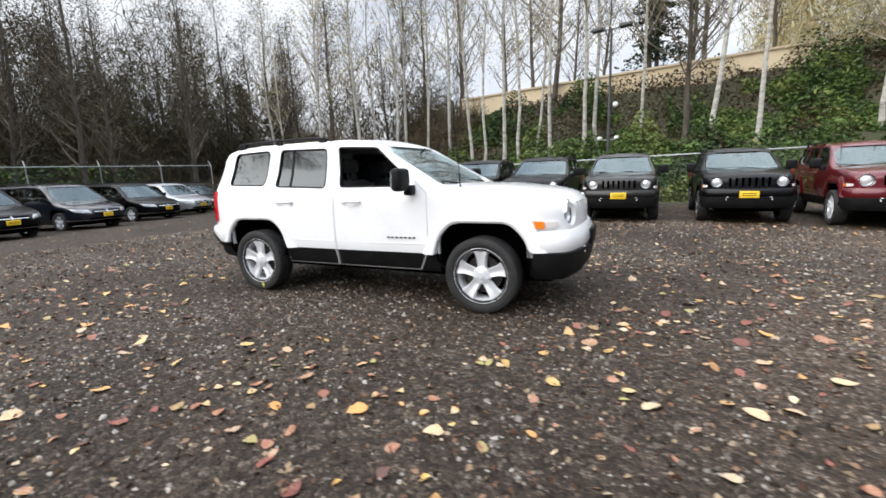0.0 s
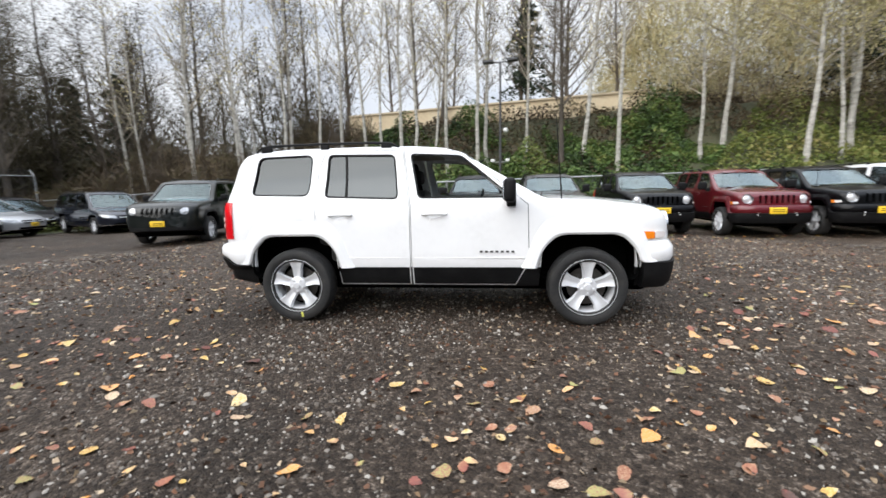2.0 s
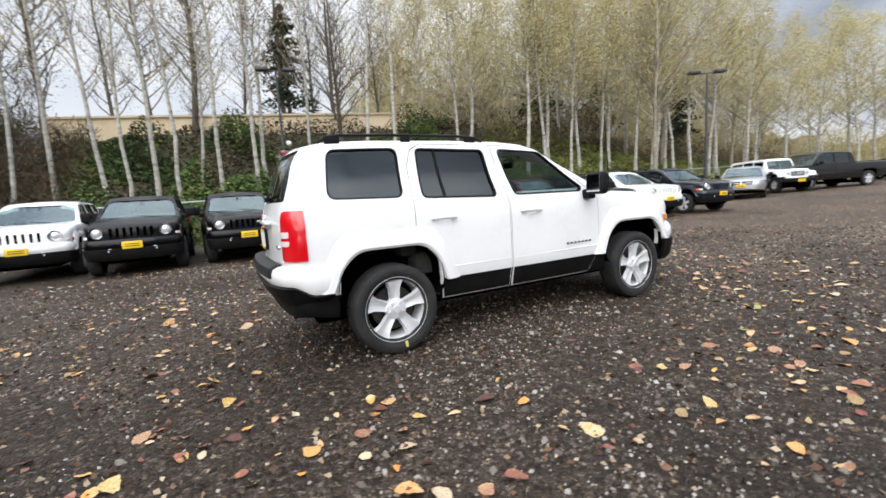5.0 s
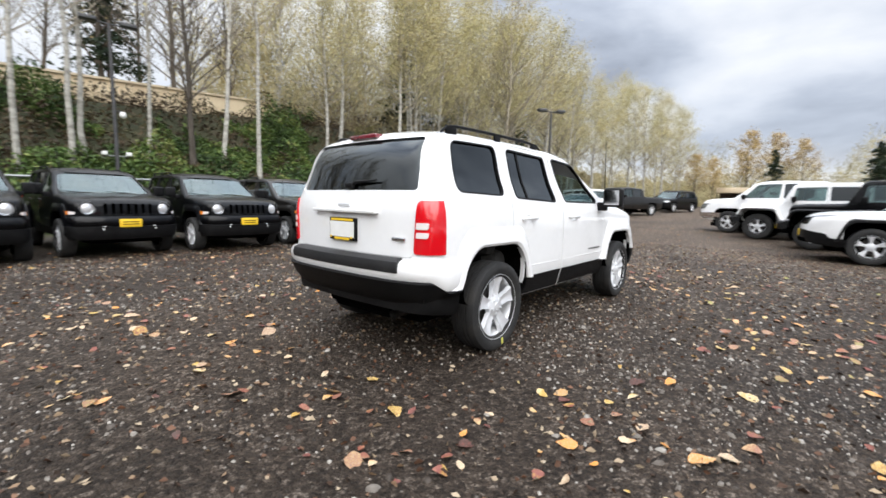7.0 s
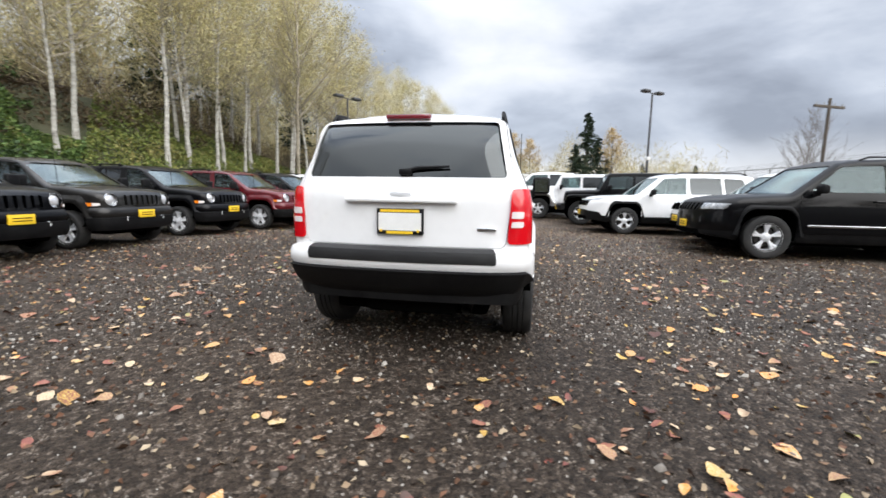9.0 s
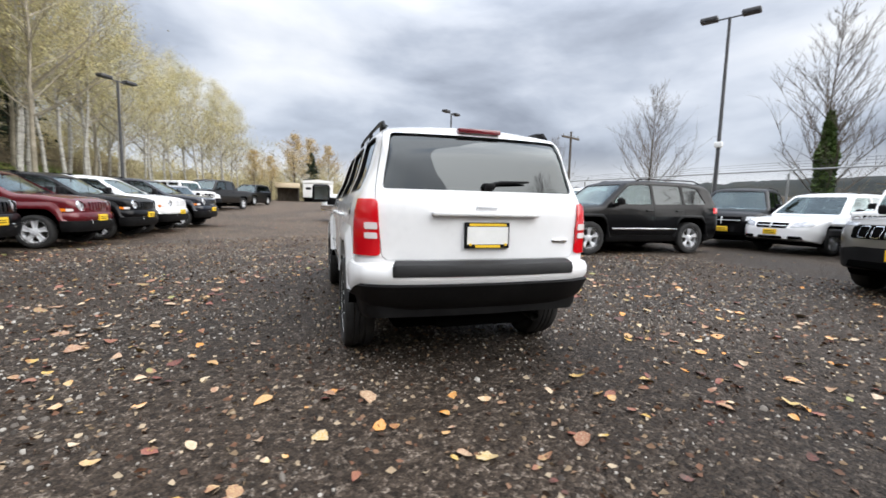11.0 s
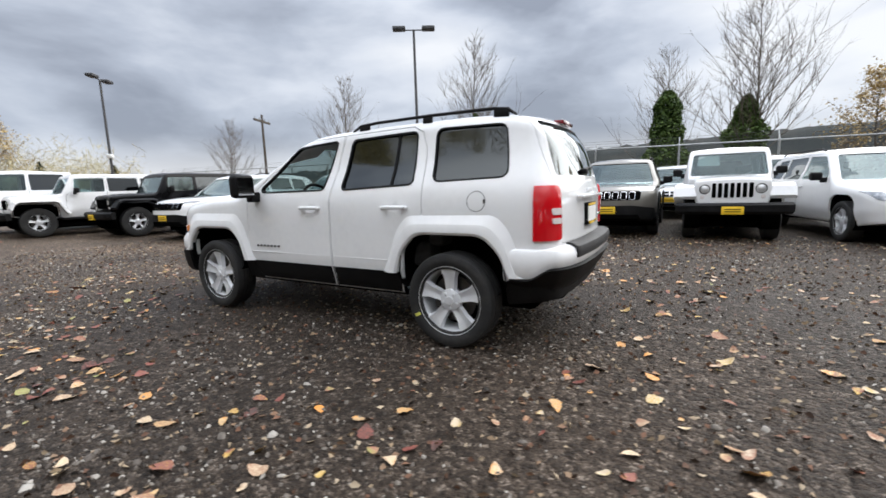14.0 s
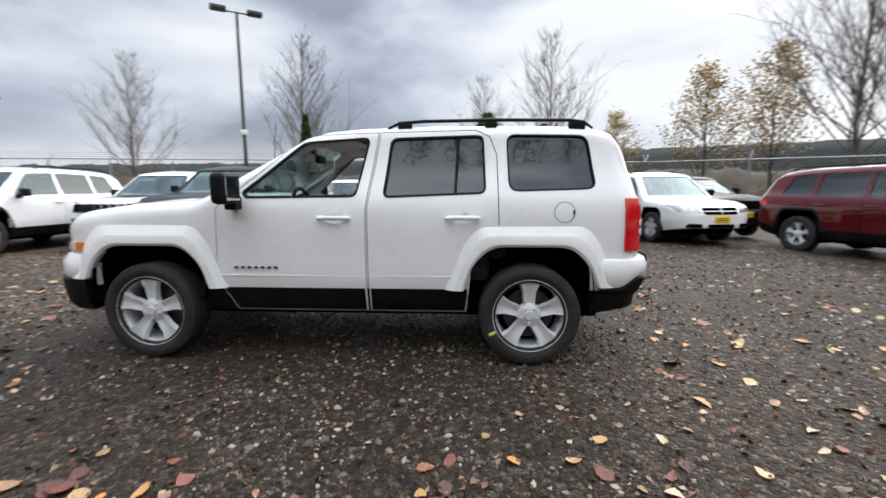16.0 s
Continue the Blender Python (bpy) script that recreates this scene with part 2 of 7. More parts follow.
def tube(bm, pts, radii, sides=8, cap=True, mat=0):
    """A round bar through points, with a radius at each."""
    rings = []
    n = len(pts)
    pts = [Vector(p) for p in pts]
    up = None
    for i, p in enumerate(pts):
        d = (pts[min(i + 1, n - 1)] - pts[max(i - 1, 0)])
        d = d.normalized() if d.length > 1e-9 else Vector((0, 0, 1))
        a = d.orthogonal().normalized() if up is None else (up - d * up.dot(d)).normalized()
        up = a
        b = d.cross(a)
        r = radii[i] if isinstance(radii, (list, tuple)) else radii
        rings.append([bm.verts.new(p + (a * math.cos(t) + b * math.sin(t)) * r) for t in (2 * math.pi * k / sides for k in range(sides))])
    for q, w in zip(rings, rings[1:]):
        for k in range(sides):
            f = bm.faces.new((q[k], q[(k + 1) % sides], w[(k + 1) % sides], w[k]))
            f.material_index = mat
    if cap:
        for f in (bm.faces.new(rings[0][::-1]), bm.faces.new(rings[-1])):
            f.material_index = mat
    return rings


def lathe(bm, profile, sides=28, axis="y", mat=0, closed=False):
    """Turns (radius, along) points round an axis."""
    rings = []
    for r, a in profile:
        ring = []
        for k in range(sides):
            t = 2 * math.pi * k / sides
            c, s = r * math.cos(t), r * math.sin(t)
            ring.append(bm.verts.new((c, a, s) if axis == "y" else (c, s, a) if axis == "z" else (a, c, s)))
        rings.append(ring)
    pairs = list(zip(rings, rings[1:])) + ([(rings[-1], rings[0])] if closed else [])
    for q, w in pairs:
        for k in range(sides):
            bm.faces.new((q[k], w[k], w[(k + 1) % sides], q[(k + 1) % sides])).material_index = mat
    return rings


def rounded(pts, r, n=4):
    """A polygon with its corners rounded."""
    out = []
    m = len(pts)
    for i in range(m):
        a, b, c = (Vector(pts[(i + k) % m]) for k in (-1, 0, 1))
        u, v = (a - b), (c - b)
        d = min(r, 0.45 * u.length, 0.45 * v.length)
        p, q = b + u.normalized() * d, b + v.normalized() * d
        for k in range(n + 1):
            t = k / n
            out.append(tuple((p * (1 - t) ** 2) + (b * 2 * t * (1 - t)) + (q * t * t)))
    return out


def grown(pts, d):
    """A polygon pushed outwards by d (inwards where d is below nought)."""
    m = len(pts)
    area = sum(pts[i][0] * pts[(i + 1) % m][1] - pts[(i + 1) % m][0] * pts[i][1] for i in range(m))
    sgn = 1 if area > 0 else -1
    out = []
    for i in range(m):
        a, b, c = (Vector(pts[(i + k) % m]) for k in (-1, 0, 1))
        n1 = Vector(((b - a).y, -(b - a).x)).normalized() * sgn
        n2 = Vector(((c - b).y, -(c - b).x)).normalized() * sgn
        h = (n1 + n2)
        h = h / max(0.35, h.dot(n1)) if h.length > 1e-6 else n1
        out.append(tuple(b + h * d))
    return out


def prism(poly, lo, hi, axis):
    """A solid from a polygon: axis 'y': (x, z) points; 'x': (y, z); 'z': (x, y)."""
    bm = bmesh.new()

    def at(p, h):
        return (p[0], h, p[1]) if axis == "y" else (h, p[0], p[1]) if axis == "x" else (p[0], p[1], h)
    a = [bm.verts.new(at(p, lo)) for p in poly]
    b = [bm.verts.new(at(p, hi)) for p in poly]
    m = len(poly)
    for i in range(m):
        bm.faces.new((a[i], a[(i + 1) % m], b[(i + 1) % m], b[i]))
    bm.faces.new(a[::-1])
    bm.faces.new(b)
    bmesh.ops.recalc_face_normals(bm, faces=bm.faces[:])
    return bm


bench = bpy.data.scenes.new("bench")


def solid(a, b, op):
    """The union, difference or intersection of two closed bmeshes; b is used up, a is kept."""
    obs = []
    for bm in (a, b):
        me = bpy.data.meshes.new("cut")
        bm.to_mesh(me)
        obs.append(bpy.data.objects.new("cut", me))
        bench.collection.objects.link(obs[-1])
    b.free()
    mod = obs[0].modifiers.new("cut", "BOOLEAN")
    mod.object, mod.operation, mod.solver = obs[1], op, "MANIFOLD"
    layer = bench.view_layers[0]
    layer.update()
    me = bpy.data.meshes.new_from_object(obs[0].evaluated_get(layer.depsgraph))
    out = bmesh.new()
    out.from_mesh(me)
    for o in obs:
        d = o.data
        bpy.data.objects.remove(o)
        bpy.data.meshes.remove(d)
    bpy.data.meshes.remove(me)
    return out


def cut(a, *others, op="DIFFERENCE"):
    for b in others:
        r = solid(a, b, op)
        a.free()
        a = r
    return a


def flipped(bm):
    """A copy mirrored across the car's middle."""
    c = bm.copy()
    for v in c.verts:
        v.co.y = -v.co.y
    bmesh.ops.reverse_faces(c, faces=c.faces[:])
    return c


def halved(bm, z):
    """Cuts at a height, and returns the lower and the upper part."""
    low, high = bm.copy(), bm
    for b, up in ((low, False), (high, True)):
        r = bmesh.ops.bisect_plane(b, geom=b.verts[:] + b.edges[:] + b.faces[:], plane_co=(0, 0, z), plane_no=(0, 0, 1), clear_outer=not up, clear_inner=up)
        es = [e for e in r["geom_cut"] if isinstance(e, bmesh.types.BMEdge)]
        bmesh.ops.holes_fill(b, edges=es, sides=0)
    return low, high


def smoothstep(a, b, x):
    t = min(1.0, max(0.0, (x - a) / (b - a)))
    return t * t * (3 - 2 * t)


def ground_z(x, y):
    """The yard climbs gently towards +x and dips towards -x."""
    return 0.02 * (x - 8.0) if x > 8 else 0.028 * (x + 6.0) if x < -6 else 0.0


def bank_foot(x):
    """Where the bank begins: it comes forward towards +x."""
    return 15.0 - 3.0 * smoothstep(9, 17, x)


def bank_z(x, y):
    """The planted bank well behind the fence: a hollow slope with a flat top."""
    h = float(np.interp(x, (-30, -24, -14, -7, 1, 7, 13, 20, 26, 38, 60), (0, .2, 3.2, 5.6, 5.9, 6.4, 6.3, 5.5, 4.9, 2.6, 1.4)))
    n = noise.noise((x * 0.25, y * 0.25, 1.7)) * 0.30 + noise.noise((x * 0.08, y * 0.08, 4.1)) * 0.35
    t = min(1.0, max(0.0, (y - bank_foot(x)) / 12.0))
    return ground_z(min(x, 40), y) + h * t ** 1.7 + smoothstep(0, .5, t) * n * min(1, h)


# ---- vehicles ----
def curve(pts):
    xs, zs = [p[0] for p in pts], [p[1] for p in pts]
    return lambda x: float(np.interp(x, xs, zs))


def body_surface(s, fine=1.0):
    """The closed outer skin of a car, lofted along its length."""
    top, plan, bot = curve(s["top"]), curve(s["plan"]), curve(s["bot"])
    xf, xr, rc, rb = s["xf"], s["xr"], s["rc"], s["rb"]
    xs = [xr + rb * (1 - math.cos(t)) for t in np.linspace(0.12, math.pi / 2, 7)]
    n = int((xf - xr - rb - rc) / (0.05 / fine))
    xs += list(np.linspace(xr + rb, xf - rc, n))[1:-1]
    xs += [xf - rc * (1 - math.sin(t)) for t in np.linspace(0, math.pi / 2 - 0.12, 7)]

    def ring(x):
        w = plan(x)
        if x > xf - rc:
            w -= rc - math.sqrt(max(0.0, rc * rc - (x - xf + rc) ** 2))
        if x < xr + rb:
            w -= rb - math.sqrt(max(0.0, rb * rb - (xr + rb - x) ** 2))
        zb, zt = bot(x), top(x)
        r = min(s["r"], 0.35 * (zt - zb))

        def side(z):
            q = 0.05 * (1 - smoothstep(zb, zb + 0.25, z))
            u = s["tumble"] * max(0.0, z - s["waist"]) ** 2 if z > s["waist"] else 0.0
            g = s["lean"] * max(0.0, z - s["belt"])
            return w - q - min(u, 0.05) - g
        half = [(0.0, zb), (0.5 * w, zb), (side(zb) - 0.02, zb)]
        zs = np.linspace(zb + 0.03, zt - r, 16)
        half += [(side(z), z) for z in zs]
        c = side(zt - r) - r
        half += [(c + r * math.cos(t), zt - r + r * math.sin(t)) for t in np.linspace(0.35, math.pi / 2, 5)]
        cy = half[-1][0]
        half += [(cy * k, zt + s["crown"] * (1 - k * k)) for k in (0.8, 0.6, 0.4, 0.2, 0.0)]
        return [(x, y, z) for y, z in half] + [(x, -y, z) for y, z in half[-2:0:-1]]
    rings = [ring(x) for x in xs]

    def toward(rg, k, dx):
        cy, cz = 0.0, sum(p[2] for p in rg) / len(rg)
        return [(p[0] + dx, p[1] * k, cz + (p[2] - cz) * k) for p in rg]
    caps0 = [toward(rings[0], k, -d) for k, d in ((0.25, 0.012), (0.55, 0.010), (0.85, 0.006))]
    caps1 = [toward(rings[-1], k, d) for k, d in ((0.85, 0.006), (0.55, 0.010), (0.25, 0.012))]
    rings = caps0 + rings + caps1
    bm = bmesh.new()
    grid = []
    for rg in rings:
        row = []
        for x, y, z in rg:
            a = smoothstep(s["xr"] + 0.8, s["xr"] + 0.02, x)
            b = smoothstep(s["xf"] - 0.6, s["xf"] - 0.02, x)
            x += a * (s["rake"] * max(0.0, z - s["rake_z"]) - s["bow"] * (1 - (y / 0.8) ** 2))
            x += b * (s["nose"] * (1 - (y / 0.85) ** 2) - s["nose_rake"] * (z - 0.7))
            row.append(bm.verts.new((x, y, z)))
        grid.append(row)
    m = len(grid[0])
    for a, b in zip(grid, grid[1:]):
        for k in range(m):
            bm.faces.new((a[k], b[k], b[(k + 1) % m], a[(k + 1) % m]))
    bm.faces.new(grid[0])
    bm.faces.new(grid[-1][::-1])
    bmesh.ops.recalc_face_normals(bm, faces=bm.faces[:])
    bm.normal_update()
    return bm


def thick(surface, outer, inner):
    """A skin between two offsets of a closed surface (positive: outwards)."""
    bm = bmesh.new()
    surface.normal_update()
    for off, turn in ((outer, False), (inner, True)):
        vs = {v: bm.verts.new(v.co + v.normal * off) for v in surface.verts}
        for f in surface.faces:
            q = [vs[v] for v in f.verts]
            bm.faces.new(q[::-1] if turn else q)
    bm.normal_update()
    return bm


def sweep(bm, profile, path, mat=0):
    """A bumper: a profile of (outwards, z) points carried along a plan path that is mirrored across the middle."""
    pts = path + [(x, -y) for x, y in path[::-1] if abs(y) > 1e-6]
    pts = [Vector(p) for p in pts]
    rings = []
    for i, p in enumerate(pts):
        d = (pts[min(i + 1, len(pts) - 1)] - pts[max(i - 1, 0)]).normalized()
        n = Vector((d.y, -d.x))
        if n.dot(p - Vector((0.6 * p.x, 0))) < 0:
            n = -n
        rings.append([bm.verts.new((p.x + n.x * o, p.y + n.y * o, z)) for o, z in profile])
    k = len(profile)
    for a, b in zip(rings, rings[1:]):
        for i in range(k):
            bm.faces.new((a[i], a[(i + 1) % k], b[(i + 1) % k], b[i])).material_index = mat
    bm.faces.new(rings[0][::-1])
    bm.faces.new(rings[-1])
    bmesh.ops.recalc_face_normals(bm, faces=bm.faces[:])
    return bm


def smooth_path(pts, n=6):
    """A denser curve through plan points."""
    out = []
    p = [Vector(q) for q in pts]
    for i in range(len(p) - 1):
        a, b, c, d = p[max(i - 1, 0)], p[i], p[i + 1], p[min(i + 2, len(p) - 1)]
        for k in range(n):
            t = k / n
            out.append(tuple(0.5 * (2 * b + (c - a) * t + (2 * a - 5 * b + 4 * c - d) * t * t + (3 * b - a - 3 * c + d) * t ** 3)))
    out.append(tuple(p[-1]))
    return out


def tyre_mesh(R, rim, w, fine=True):
    bm = bmesh.new()
    h = w / 2
    p = [(rim, -h * .85), (rim + .022, -h * .98), (R - .035, -h), (R - .010, -h * .9), (R, -h * .68)]
    for a in (-.36, -.02, .32) if fine else ():
        p += [(R, h * a), (R - .008, h * (a + .02)), (R - .008, h * (a + .07)), (R, h * (a + .09))]
    p += [(R, h * .68), (R - .010, h * .9), (R - .035, h), (rim + .022, h * .98), (rim, h * .85), (rim - .02, h * .8), (rim - .02, -h * .8)]
    lathe(bm, p, 40 if fine else 26, "y", 0, True)
    bmesh.ops.recalc_face_normals(bm, faces=bm.faces[:])
    return bm


def rim_mesh(rim, w, spokes=5, wide=1.0, twin=False):
    bm = bmesh.new()
    h = w / 2
    lathe(bm, [(rim - .035, -h * .7), (rim - .03, h * .3), (rim - .02, h * .62), (rim - .008, h * .78), (rim - .002, h * .86), (rim + .003, h * .84)], 40)
    lathe(bm, [(.0, h * .80), (.028, h * .80), (.032, h * .74), (.058, h * .70), (.078, h * .62), (.085, h * .30)], 20)
    for k in range(spokes):
        t0 = 2 * math.pi * k / spokes + math.pi / 2
        for off in ((-.16, .16) if twin else (0.0,)):
            rows = []
            for r, hw, y in ((.05, .038, .66), (.10, .030 * wide, .66), (.16, .034 * wide, .72), (rim - .045, .046 * wide, .80), (rim - .008, .062 * wide, .80)):
                hw *= .6 if twin else 1
                row = []
                for dx, dy in ((-1.0, -.34), (-.78, -.04), (-.16, 0), (.16, 0), (.78, -.04), (1.0, -.34)):
                    if not twin and abs(dx) < .3:
                        dy = -.15
                    a, b = r, dx * hw
                    t = t0 + off * (r / rim)
                    row.append(bm.verts.new((a * math.cos(t) - b * math.sin(t), h * (y + dy), a * math.sin(t) + b * math.cos(t))))
                rows.append(row)
            for a, b in zip(rows, rows[1:]):
                for i in range(5):
                    bm.faces.new((a[i], b[i], b[i + 1], a[i + 1]))
        t = t0 + math.pi / spokes
        q = bmesh.ops.create_cone(bm, cap_ends=True, segments=6, radius1=.011, radius2=.010, depth=.02)["verts"]
        for v in q:
            v.co = Vector((.055 * math.cos(t) + v.co.x, h * .70 + v.co.z, .055 * math.sin(t) + v.co.y))
    bmesh.ops.recalc_face_normals(bm, faces=bm.faces[:])
    return bm


def disc_mesh(r):
    bm = bmesh.new()
    lathe(bm, [(.0, .012), (r * .45, .014), (r * .5, .0), (r, .0), (r, -.02), (0, -.02)], 28)
    bmesh.ops.recalc_face_normals(bm, faces=bm.faces[:])
    return bm


WHEELS = {}


def add_wheels(car, xfront, xrear, yface, R=.345, rim=.245, w=.215, spokes=5, wide=1.0, twin=False, rim_mat=None, fine=False):
    key = (R, rim, w, spokes, wide, twin, fine)
    for x in (xfront, xrear):
        for sgn in (1, -1):
            m = pose(x, sgn * (yface - w / 2), R, 0, 0, 0 if sgn > 0 else 180)
            if key not in WHEELS:
                a = part("wheel", tyre_mesh(R, rim, w, fine), M_RUBBER, car, "black rubber tyre")
                b = part("rim", rim_mesh(rim, w, spokes, wide, twin), rim_mat or M_ALLOY, a, "silver alloy rim")
                c = part("brake_disc", disc_mesh(rim * .68), M_STEEL, a)
                WHEELS[key] = (a.data, b.data, c.data)
            else:
                a = new("wheel", WHEELS[key][0])
                a.parent, a["label"] = car, "black rubber tyre"
                b = new("rim", WHEELS[key][1])
                b.parent, b["label"] = a, "silver alloy rim"
                c = new("brake_disc", WHEELS[key][2])
                c.parent = a
            a.matrix_basis = m
            if fine and x < 0:
                # a dab of yellow marking chalk on the tyre wall
                bm = bmesh.new()
                box(bm, -.011, .011, w / 2 - .002, w / 2 + .003, -.024, .024, .002)
                t = -1.75 if sgn < 0 else -.45
                o = part("chalk_mark", bm, M_CHALK, a, "yellow chalk mark")
                o.matrix_basis = Matrix.Translation(((rim + .028) * math.cos(t), 0, (rim + .028) * math.sin(t))) @ Matrix.Rotation(-t - math.pi / 2, 4, "Y")


def arch_poly(x, z0, half, zt, r=0.2, lean=0.05):
    return rounded([(x - half, z0), (x + half, z0), (x + half - lean, zt - .10), (x + half - lean - .14, zt), (x - half + lean + .14, zt), (x - half + lean, zt - .10)], r, 5)


def flare(bm, x, inner_half, inner_top, outer_half, outer_top, z0, y0, y1, sgn):
    """A squared wheel arch flare that stands proud of the body side."""
    inn = rounded([(x - inner_half, z0), (x - inner_half + .05, inner_top - .13), (x - inner_half + .18, inner_top), (x + inner_half - .18, inner_top), (x + inner_half - .05, inner_top - .13), (x + inner_half, z0)], .15, 5)[6 - 1:-5]
    out = rounded([(x - outer_half, z0), (x - outer_half + .13, outer_top - .10), (x - outer_half + .22, outer_top), (x + outer_half - .22, outer_top), (x + outer_half - .13, outer_top - .10), (x + outer_half, z0)], .10, 5)[6 - 1:-5]
    inn, out = [(x - inner_half, z0)] + inn + [(x + inner_half, z0)], [(x - outer_half, z0)] + out + [(x + outer_half, z0)]
    c = (x, z0 + .1)
    rows = []
    for p, q in zip(inn, out):
        mixed = [(p, 0, y0), (p, 0, y1 - .012), ((p[0] + (q[0] - p[0]) * .12, p[1] + (q[1] - p[1]) * .12), 0, y1), ((p[0] + (q[0] - p[0]) * .50, p[1] + (q[1] - p[1]) * .50), 0, y1 - .003), ((p[0] + (q[0] - p[0]) * .54, p[1] + (q[1] - p[1]) * .54), 0, y1 - .006), (q, 0, y0 + .010), (q, 0, y0 - .02)]
        rows.append([bm.verts.new((a[0], sgn * y, a[1])) for a, _, y in mixed])
    k = len(rows[0])
    for a, b in zip(rows, rows[1:]):
        for i in range(k - 1):
            bm.faces.new((a[i], b[i], b[i + 1], a[i + 1]))
    bm.faces.new(rows[0])
    bm.faces.new(rows[-1][::-1])
    bmesh.ops.recalc_face_normals(bm, faces=bm.faces[:])


def seat(car, x, y, wide, mat, headrests):
    bm = bmesh.new()
    box(bm, x - .24, x + .27, y - wide / 2, y + wide / 2, .52, .72, .05)
    vs = box(bm, x - .36, x - .20, y - wide / 2, y + wide / 2, .68, 1.20, .06)
    for h in headrests:
        box(bm, x - .37, x - .26, y + h - .12, y + h + .12, 1.26, 1.42, .045)
        tube(bm, [(x - .31, y + h, 1.15), (x - .31, y + h, 1.28)], .012, 6)
    return part("seat", bm, mat, car, "dark cloth seat with headrest")


def mirror_mesh(x, y, z, sgn, sx=.10, sy=.20, sz=.20):
    bm = bmesh.new()
    box(bm, x - sx / 2, x + sx / 2, sgn * y if sgn > 0 else -y - sy, y + sy if sgn > 0 else -y, z - sz / 2, z + sz / 2, .035, 3)
    ys = sorted((sgn * (y - .07), sgn * (y + .03)))
    box(bm, x - .02, x + .06, ys[0], ys[1], z - sz / 2 - .04, z - sz / 2 + .05, .015)
    return bm


BOXY = dict(
    xf=2.00, xr=-2.03, rc=.20, rb=.12, r=.10, crown=.03, waist=.85, tumble=.25, belt=1.08, lean=.27, rake=.26, rake_z=1.06, bow=.05, nose=.08, nose_rake=.04,
    top=[(-2.03, 1.42), (-2.0, 1.50), (-1.95, 1.555), (-1.8, 1.59), (-1.4, 1.605), (-.7, 1.61), (-.2, 1.60), (.06, 1.578), (.22, 1.535), (.90, 1.135), (.98, 1.105), (1.4, 1.085), (1.78, 1.035), (1.92, .995), (2.0, .92)],
    plan=[(-2.1, .80), (-1.6, .815), (0, .82), (1.5, .81), (1.8, .785), (2.0, .77)], bot=[(-2.1, .40), (-1.7, .33), (1.7, .33), (2.1, .45)])

FD = [(-.225, .335), (.71, .335), (.82, .55), (.808, 1.06), (.70, 1.15), (.245, 1.53), (.18, 1.552), (-.30, 1.565), (-.225, 1.05)]
RD = [(-.232, .335), (-.232, 1.05), (-.307, 1.565), (-.96, 1.575), (-1.05, 1.53), (-1.10, 1.40), (-1.115, .80), (-1.02, .74), (-.93, .6), (-.90, .335)]
W_FD = rounded([(-.15, 1.135), (.60, 1.13), (.625, 1.16), (.22, 1.495), (-.23, 1.52)], .035)
W_RD = rounded([(-.345, 1.13), (-.39, 1.515), (-1.00, 1.53), (-1.015, 1.155)], .04)
W_Q = rounded([(-1.18, 1.165), (-1.165, 1.535), (-1.69, 1.525), (-1.735, 1.18)], .06)
W_FRONT = rounded([(-.70, 1.13), (.70, 1.13), (.60, 1.515), (-.60, 1.515)], .06)
W_REAR = rounded([(-.655, 1.178), (.655, 1.178), (.585, 1.535), (-.585, 1.535)], .030)
GATE = rounded([(-.66, .745), (.66, .745), (.70, 1.15), (.62, 1.575), (-.62, 1.575), (-.70, 1.15)], .05)
SILL = .510
HOOD = [(.86, -.70), (.86, .70), (1.5, .71), (1.90, .64), (2.3, .64), (2.3, -.64), (1.90, -.64), (1.5, -.71)]


